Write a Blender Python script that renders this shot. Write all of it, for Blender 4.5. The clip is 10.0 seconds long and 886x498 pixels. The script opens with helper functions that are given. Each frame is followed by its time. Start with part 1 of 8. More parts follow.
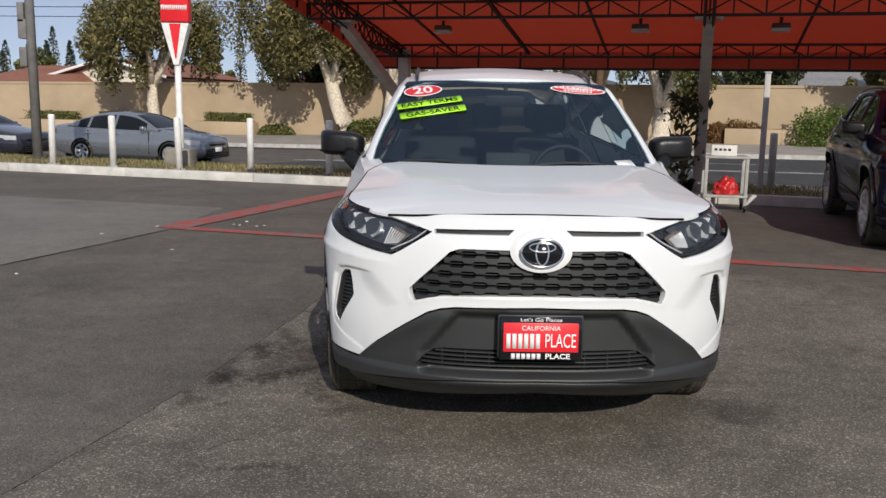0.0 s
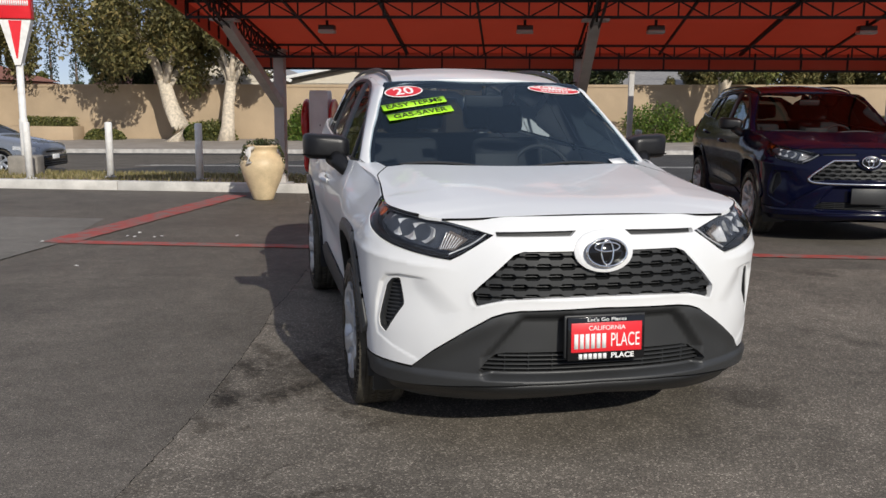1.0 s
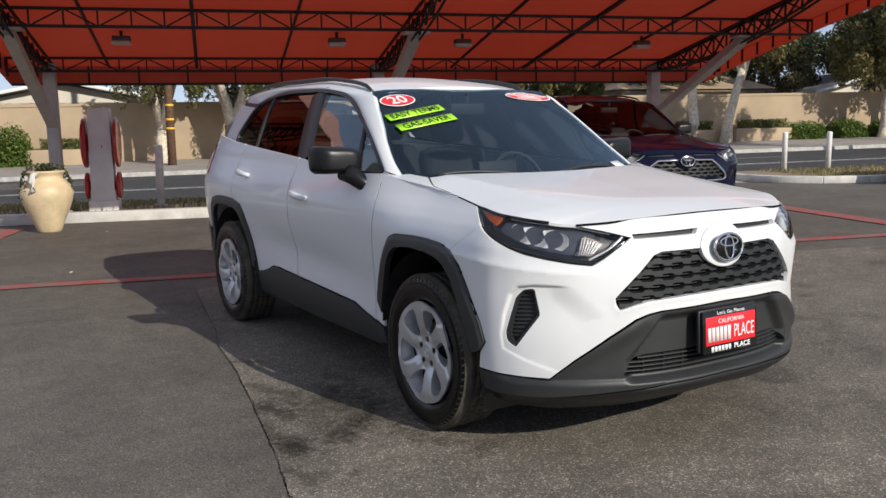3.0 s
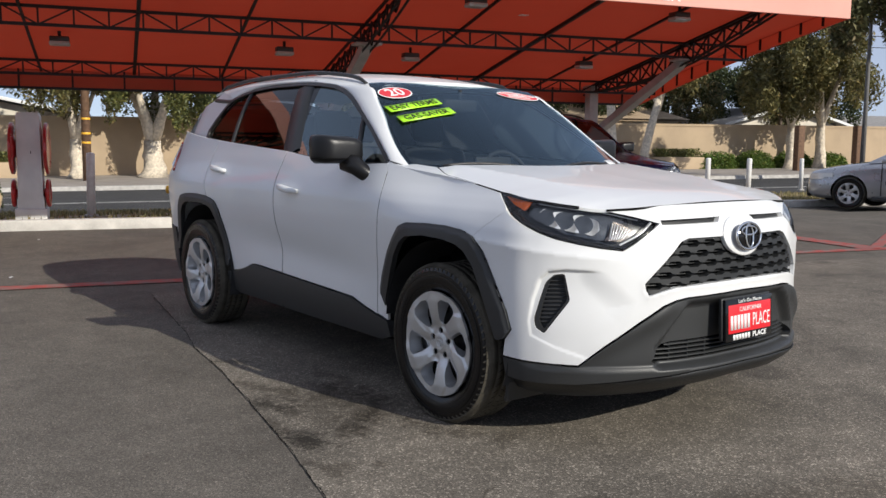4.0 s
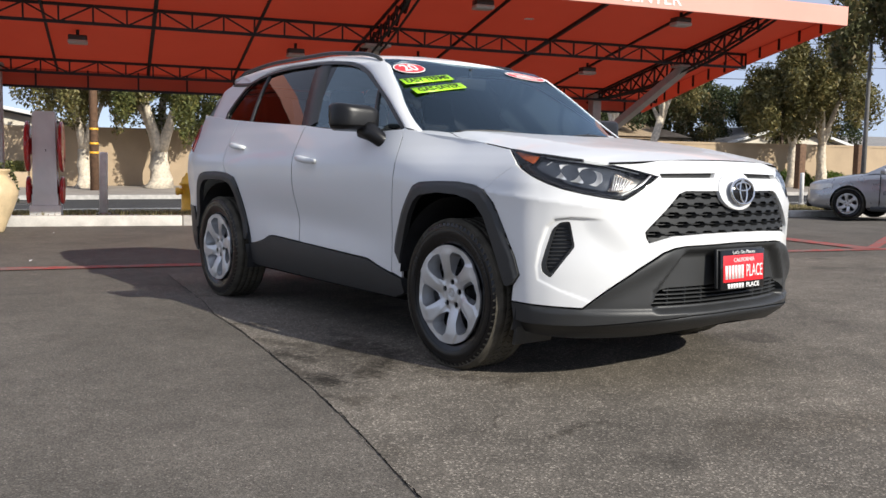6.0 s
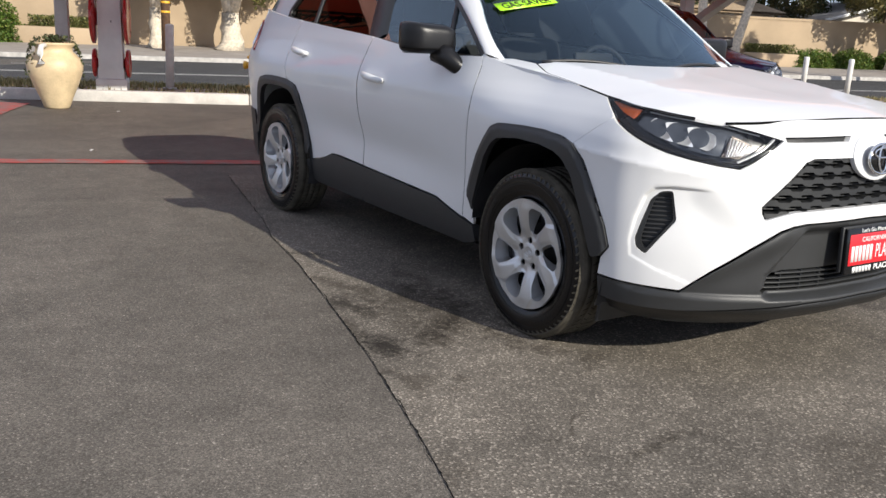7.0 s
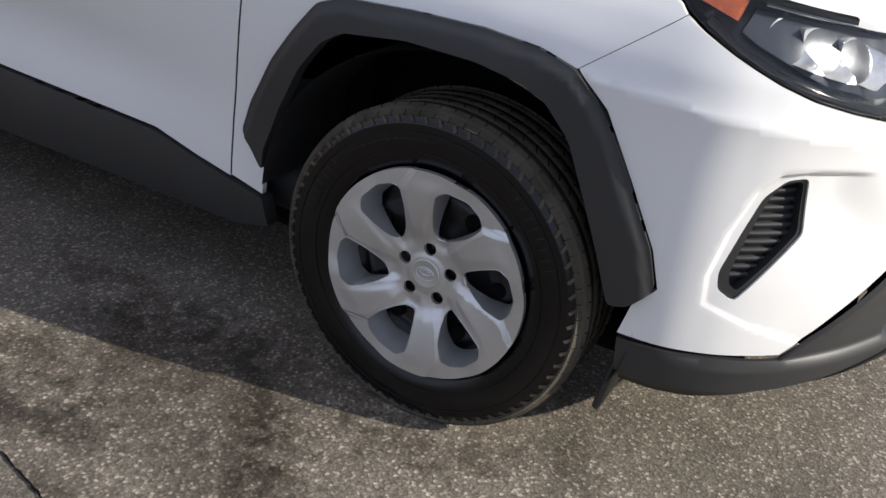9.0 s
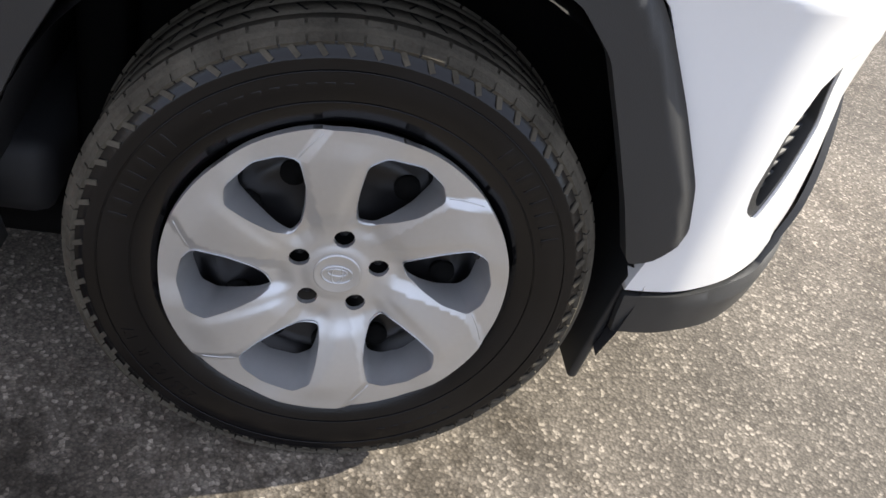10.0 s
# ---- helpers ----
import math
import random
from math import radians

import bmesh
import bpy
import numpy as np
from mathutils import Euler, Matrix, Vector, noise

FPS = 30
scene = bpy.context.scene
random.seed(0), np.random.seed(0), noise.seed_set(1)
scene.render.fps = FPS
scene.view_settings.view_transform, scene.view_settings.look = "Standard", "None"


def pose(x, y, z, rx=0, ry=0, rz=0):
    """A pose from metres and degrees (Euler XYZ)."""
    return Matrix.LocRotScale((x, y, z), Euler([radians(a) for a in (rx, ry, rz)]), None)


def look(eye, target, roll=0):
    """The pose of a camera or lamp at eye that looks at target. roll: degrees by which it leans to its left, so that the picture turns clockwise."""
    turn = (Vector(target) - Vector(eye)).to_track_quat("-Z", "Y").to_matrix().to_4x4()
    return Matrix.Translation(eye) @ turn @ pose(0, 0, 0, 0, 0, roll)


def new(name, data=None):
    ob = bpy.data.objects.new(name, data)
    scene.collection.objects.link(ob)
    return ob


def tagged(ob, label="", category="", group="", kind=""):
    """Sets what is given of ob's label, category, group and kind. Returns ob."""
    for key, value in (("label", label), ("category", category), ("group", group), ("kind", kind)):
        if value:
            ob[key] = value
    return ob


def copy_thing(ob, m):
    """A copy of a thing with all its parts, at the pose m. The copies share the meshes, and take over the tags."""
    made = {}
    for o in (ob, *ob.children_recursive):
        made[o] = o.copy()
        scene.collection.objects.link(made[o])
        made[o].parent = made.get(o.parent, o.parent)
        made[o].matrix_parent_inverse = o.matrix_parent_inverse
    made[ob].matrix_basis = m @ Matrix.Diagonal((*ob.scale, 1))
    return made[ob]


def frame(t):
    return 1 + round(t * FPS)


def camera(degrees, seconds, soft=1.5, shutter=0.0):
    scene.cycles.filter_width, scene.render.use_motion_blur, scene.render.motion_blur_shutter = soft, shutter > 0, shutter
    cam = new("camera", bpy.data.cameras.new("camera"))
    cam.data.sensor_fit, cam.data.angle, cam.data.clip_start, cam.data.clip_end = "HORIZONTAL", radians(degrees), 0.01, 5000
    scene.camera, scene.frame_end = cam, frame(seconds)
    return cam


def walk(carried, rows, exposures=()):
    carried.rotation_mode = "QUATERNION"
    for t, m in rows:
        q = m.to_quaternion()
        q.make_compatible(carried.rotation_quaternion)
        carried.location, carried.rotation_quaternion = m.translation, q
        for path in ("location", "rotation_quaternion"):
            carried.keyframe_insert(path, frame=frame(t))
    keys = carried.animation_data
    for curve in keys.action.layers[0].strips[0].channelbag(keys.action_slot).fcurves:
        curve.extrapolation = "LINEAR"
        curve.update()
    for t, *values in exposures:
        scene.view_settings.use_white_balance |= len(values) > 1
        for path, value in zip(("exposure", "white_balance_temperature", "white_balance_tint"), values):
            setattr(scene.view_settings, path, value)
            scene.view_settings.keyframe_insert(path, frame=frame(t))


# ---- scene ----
cam = camera(53.6, 10.0, 1.5)
# seconds, eye, target, roll
PATH = [
    (0.0, (-0.451, -3.415, 1.448), (-0.417, -1.443, 1.117), 1.0),
    (0.5, (-0.926, -3.363, 1.452), (-0.704, -1.403, 1.122), 0.8),
    (1.0, (-1.365, -3.218, 1.438), (-0.944, -1.290, 1.113), 0.5),
    (1.5, (-1.806, -3.069, 1.440), (-1.195, -1.192, 1.119), 0.3),
    (2.0, (-2.227, -2.899, 1.445), (-1.447, -1.084, 1.127), -0.0),
    (2.5, (-2.587, -2.632, 1.433), (-1.665, -0.884, 1.127), -0.4),
    (2.7, (-2.718, -2.553, 1.419), (-1.746, -0.831, 1.119), -0.7),
    (4.0, (-3.221, -2.121, 1.225), (-2.012, -0.544, 0.992), 0.5),
    (4.5, (-3.372, -2.254, 1.017), (-2.142, -0.684, 0.866), 1.1),
    (5.0, (-3.460, -2.352, 0.887), (-2.230, -0.779, 0.775), 1.4),
    (6.3, (-3.375, -2.259, 1.035), (-2.201, -0.663, 0.759), 0.7),
    (6.5, (-3.295, -2.190, 1.137), (-2.185, -0.573, 0.742), 1.2),
    (7.0, (-3.158, -1.872, 1.265), (-2.097, -0.250, 0.772), 3.0),
    (7.5, (-2.993, -1.424, 1.327), (-1.820, 0.088, 0.749), 6.7),
    (7.7, (-2.910, -1.210, 1.321), (-1.659, 0.230, 0.721), 6.5),
    (8.0, (-2.791, -0.867, 1.305), (-1.467, 0.491, 0.670), 6.6),
    (8.5, (-2.608, -0.304, 1.286), (-1.099, 0.765, 0.523), 7.0),
    (9.0, (-2.324, 0.193, 1.225), (-0.720, 0.980, 0.325), 7.7),
    (9.5, (-2.127, 0.647, 1.142), (-0.412, 0.911, 0.148), 10.4),
    (10.0, (-1.857, 1.016, 1.080), (-0.240, 0.635, -0.036), 14.6),
]
walk(cam, [(t, look(eye, target, roll)) for t, eye, target, roll in PATH],
     [(0.0, 0.33, 6500, 9.5), (2.7, 0.54, 6500, 9), (5.2, 0.73, 6500, 8.5), (6.5, 0.92, 6550, 9), (7.5, 0.94, 6600, 9.5), (8.0, 0.84, 6600, 9.5),
      (8.5, 0.88, 6650, 9.5), (9.5, 1.5, 6750, 9.5), (10.0, 1.9, 6800, 9)])

# ---- light ----
SUN_DIR = Vector((0.43, -2.3, 1.2)).normalized()      # towards the sun
sun_data = bpy.data.lights.new("sun", "SUN")
sun_data.energy, sun_data.angle, sun_data.color = 2.9, radians(0.55), (1.0, 0.945, 0.85)
sun = new("sun", sun_data)
sun.matrix_world = look((0, 0, 30), Vector((0, 0, 30)) - SUN_DIR)
world = bpy.data.worlds.new("sky")
scene.world = world
world.use_nodes = True
wn = world.node_tree
sky = wn.nodes.new("ShaderNodeTexSky")
sky.sky_type, sky.sun_disc = "NISHITA", False
sky.sun_elevation = math.asin(SUN_DIR.z)
sky.sun_rotation = math.atan2(SUN_DIR.x, SUN_DIR.y)
sky.altitude = 1200
sky.air_density, sky.dust_density, sky.ozone_density = 0.55, 0.25, 1.0
# thin even haze over the blue
haze = wn.nodes.new("ShaderNodeMix")
haze.data_type = "RGBA"
haze.inputs["Factor"].default_value = 0.82
haze.inputs["B"].default_value = (1.92, 2.06, 2.60, 1)
wn.links.new(sky.outputs[0], haze.inputs["A"])
wn.links.new(haze.outputs["Result"], wn.nodes["Background"].inputs[0])
wn.nodes["Background"].inputs[1].default_value = 0.15

# ---- materials ----
def nodes_of(m):
    m.use_nodes = True
    return m.node_tree.nodes, m.node_tree.links, m.node_tree.nodes["Principled BSDF"]


def tint(c, k):
    return (min(1, c[0] * k), min(1, c[1] * k), min(1, c[2] * k), 1)


def mat(name, base, rough=0.5, metal=0.0, vary=0.15, scale=8.0, bump=0.0, bscale=120.0, coat=0.0, rvary=0.1, piece=0.0, spec=0.5):
    """A surface with variation at two scales, fine relief and, for alike pieces, a tone of their own."""
    m = bpy.data.materials.new(name)
    n, l, b = nodes_of(m)
    b.inputs["Metallic"].default_value, b.inputs["Coat Weight"].default_value = metal, coat
    b.inputs["Coat Roughness"].default_value = 0.03
    b.inputs["Specular IOR Level"].default_value = spec
    tex = n.new("ShaderNodeTexCoord")
    big, fine = n.new("ShaderNodeTexNoise"), n.new("ShaderNodeTexNoise")
    big.inputs["Scale"].default_value, big.inputs["Detail"].default_value = scale, 5
    fine.inputs["Scale"].default_value, fine.inputs["Detail"].default_value = bscale, 3
    for t in (big, fine):
        l.new(tex.outputs["Object"], t.inputs["Vector"])
    mix = n.new("ShaderNodeMath")
    mix.operation = "MULTIPLY_ADD"
    mix.inputs[1].default_value = 0.4
    l.new(fine.outputs["Fac"], mix.inputs[0])
    l.new(big.outputs["Fac"], mix.inputs[2])
    ramp = n.new("ShaderNodeValToRGB")
    ramp.color_ramp.elements[0].position, ramp.color_ramp.elements[1].position = 0.45, 0.95
    ramp.color_ramp.elements[0].color, ramp.color_ramp.elements[1].color = tint(base, 1 - vary), tint(base, 1 + vary)
    l.new(mix.outputs[0], ramp.inputs[0])
    colour = ramp.outputs[0]
    if piece:
        info, hsv, rng = n.new("ShaderNodeObjectInfo"), n.new("ShaderNodeHueSaturation"), n.new("ShaderNodeMapRange")
        rng.inputs[3].default_value, rng.inputs[4].default_value = 1 - piece, 1 + piece
        l.new(info.outputs["Random"], rng.inputs[0])
        l.new(rng.outputs[0], hsv.inputs["Value"])
        l.new(colour, hsv.inputs["Color"])
        colour = hsv.outputs[0]
    l.new(colour, b.inputs["Base Color"])
    rr = n.new("ShaderNodeMapRange")
    rr.inputs[3].default_value, rr.inputs[4].default_value = max(0.02, rough - rvary), min(1, rough + rvary)
    l.new(big.outputs["Fac"], rr.inputs[0])
    l.new(rr.outputs[0], b.inputs["Roughness"])
    if bump:
        bn = n.new("ShaderNodeBump")
        bn.inputs["Strength"].default_value, bn.inputs["Distance"].default_value = bump, 0.004
        l.new(fine.outputs["Fac"], bn.inputs["Height"])
        l.new(bn.outputs[0], b.inputs["Normal"])
    return m


def glass_mat(name, colour, ior=1.55, sheen=(1, 1, 1)):
    """A thin pane: clear or tinted, with gloss by Fresnel."""
    m = bpy.data.materials.new(name)
    m.use_nodes = True
    n, l = m.node_tree.nodes, m.node_tree.links
    n.clear()
    out, mix = n.new("ShaderNodeOutputMaterial"), n.new("ShaderNodeMixShader")
    tr, gl, fr = n.new("ShaderNodeBsdfTransparent"), n.new("ShaderNodeBsdfGlossy"), n.new("ShaderNodeFresnel")
    tr.inputs[0].default_value = (*colour, 1)
    gl.inputs["Color"].default_value = (*sheen, 1)
    gl.inputs["Roughness"].default_value = 0.015
    fr.inputs[0].default_value = ior
    l.new(fr.outputs[0], mix.inputs[0])
    l.new(tr.outputs[0], mix.inputs[1])
    l.new(gl.outputs[0], mix.inputs[2])
    l.new(mix.outputs[0], out.inputs[0])
    return m


def asphalt_mat(name, base, speck, stains, seed, rare=0.9, spots=(), relief=0.45, grain=150.0, contrast=0.7, cloud=0.2):
    """Worn asphalt: aggregate specks, broad blotches, dark oil stains, and dark spots where given."""
    m = bpy.data.materials.new(name)
    n, l, b = nodes_of(m)
    tex, mp = n.new("ShaderNodeTexCoord"), n.new("ShaderNodeMapping")
    mp.inputs["Location"].default_value = (seed, seed * 2.0, 0)
    l.new(tex.outputs["Object"], mp.inputs[0])

    def noise_tex(scale, detail=4.0, rough=0.55):
        t = n.new("ShaderNodeTexNoise")
        t.inputs["Scale"].default_value, t.inputs["Detail"].default_value, t.inputs["Roughness"].default_value = scale, detail, rough
        l.new(mp.outputs[0], t.inputs["Vector"])
        return t.outputs["Fac"]

    def ramp(src, a, ca, z, cz):
        r = n.new("ShaderNodeValToRGB")
        r.color_ramp.elements[0].position, r.color_ramp.elements[1].position = a, z
        r.color_ramp.elements[0].color, r.color_ramp.elements[1].color = ca, cz
        l.new(src, r.inputs[0])
        return r.outputs[0]

    def mul(a, c):
        x = n.new("ShaderNodeMix")
        x.data_type, x.blend_type = "RGBA", "MULTIPLY"
        x.inputs["Factor"].default_value = 1.0
        l.new(a, x.inputs["A"])
        l.new(c, x.inputs["B"])
        return x.outputs["Result"]

    vor, fine = n.new("ShaderNodeTexVoronoi"), n.new("ShaderNodeTexVoronoi")
    vor.inputs["Scale"].default_value, fine.inputs["Scale"].default_value = grain, grain * 2.3
    for v in (vor, fine):
        l.new(mp.outputs[0], v.inputs["Vector"])
    sep, sep2 = n.new("ShaderNodeSeparateColor"), n.new("ShaderNodeSeparateColor")
    l.new(vor.outputs["Color"], sep.inputs[0])
    l.new(fine.outputs["Color"], sep2.inputs[0])

    def tones(src, levels):
        r = n.new("ShaderNodeValToRGB")
        e = r.color_ramp.elements
        e[0].position, e[1].position = levels[0][0], levels[-1][0]
        for p, _ in levels[1:-1]:
            e.new(p)
        for i, (_, k) in enumerate(levels):
            e[i].color = (k, k * .985, k * .96, 1)
        l.new(src, r.inputs[0])
        return r.outputs[0]

    flat = n.new("ShaderNodeRGB")
    flat.outputs[0].default_value = (*base, 1)
    c = contrast
    large = tones(sep.outputs[0], [(0, 1 - .55 * c), (.4, 1 - .18 * c), (.75, 1 + .12 * c), (rare, 1 + .4 * c), (min(.995, rare + .06), 1 + (speck - 1) * .75), (1.0, speck)])
    small = tones(sep2.outputs[0], [(0, 1 - .4 * c), (.5, 1), (1.0, 1 + .45 * c)])
    pits = ramp(vor.outputs["Distance"], .35, (1, 1, 1, 1), .75, (1 - .5 * c, 1 - .5 * c, 1 - .5 * c, 1))
    stones = mul(mul(mul(flat.outputs[0], large), small), pits)
    broad = ramp(noise_tex(0.9, 7.0, 0.6), 0.32, (1 - cloud, 1 - cloud, 1 - cloud, 1), 0.68, (1 + .6 * cloud, 1 + .58 * cloud, 1 + .54 * cloud, 1))
    mid = ramp(noise_tex(6.0, 8.0, 0.65), 0.3, (1 - .8 * cloud, 1 - .8 * cloud, 1 - .8 * cloud, 1), 0.7, (1 + .55 * cloud, 1 + .55 * cloud, 1 + .55 * cloud, 1))
    oil = ramp(noise_tex(1.7, 3.0, 0.45), 0.62, (1, 1, 1, 1), 0.74, (1 - stains, 1 - stains, 1 - stains, 1))
    tone = mul(mul(mul(stones, broad), mid), oil)
    warp, swirl, shift = n.new("ShaderNodeTexNoise"), n.new("ShaderNodeTexNoise"), n.new("ShaderNodeVectorMath")
    warp.inputs["Scale"].default_value, warp.inputs["Detail"].default_value, warp.inputs["Roughness"].default_value = 22.0, 8, 0.7
    swirl.inputs["Scale"].default_value, swirl.inputs["Detail"].default_value = 3.2, 5
    shift.operation = "MULTIPLY_ADD"
    shift.inputs[1].default_value = (0.55, 0.55, 0)
    for t in (warp, swirl):
        l.new(tex.outputs["Object"], t.inputs["Vector"])
    low = n.new("ShaderNodeVectorMath")
    low.inputs[1].default_value = (-0.275, -0.275, 0)
    l.new(tex.outputs["Object"], low.inputs[0])
    l.new(swirl.outputs["Color"], shift.inputs[0])
    l.new(low.outputs[0], shift.inputs[2])
    for x, y, rx, ry, turn, deep in spots:
        sm, ln, ad = n.new("ShaderNodeMapping"), n.new("ShaderNodeVectorMath"), n.new("ShaderNodeMath")
        sm.vector_type = "TEXTURE"
        sm.inputs["Location"].default_value, sm.inputs["Rotation"].default_value = (x, y, 0), (0, 0, radians(turn))
        sm.inputs["Scale"].default_value = (rx * 1.5, ry * 1.5, 1)
        l.new(shift.outputs[0], sm.inputs[0])
        ln.operation = "LENGTH"
        l.new(sm.outputs[0], ln.inputs[0])
        ad.operation = "MULTIPLY_ADD"
        ad.inputs[1].default_value = 1.1
        l.new(warp.outputs["Fac"], ad.inputs[0])
        l.new(ln.outputs["Value"], ad.inputs[2])
        k = 1 - deep
        tone = mul(tone, ramp(ad.outputs[0], 0.68, (k, k * .98, k * .95, 1), 1.45, (1, 1, 1, 1)))
    l.new(tone, b.inputs["Base Color"])
    b.inputs["Roughness"].default_value = 0.82
    b.inputs["Specular IOR Level"].default_value = 0.2
    bn = n.new("ShaderNodeBump")
    bn.inputs["Strength"].default_value, bn.inputs["Distance"].default_value = relief, 0.004
    l.new(vor.outputs["Distance"], bn.inputs["Height"])
    l.new(bn.outputs[0], b.inputs["Normal"])
    return m


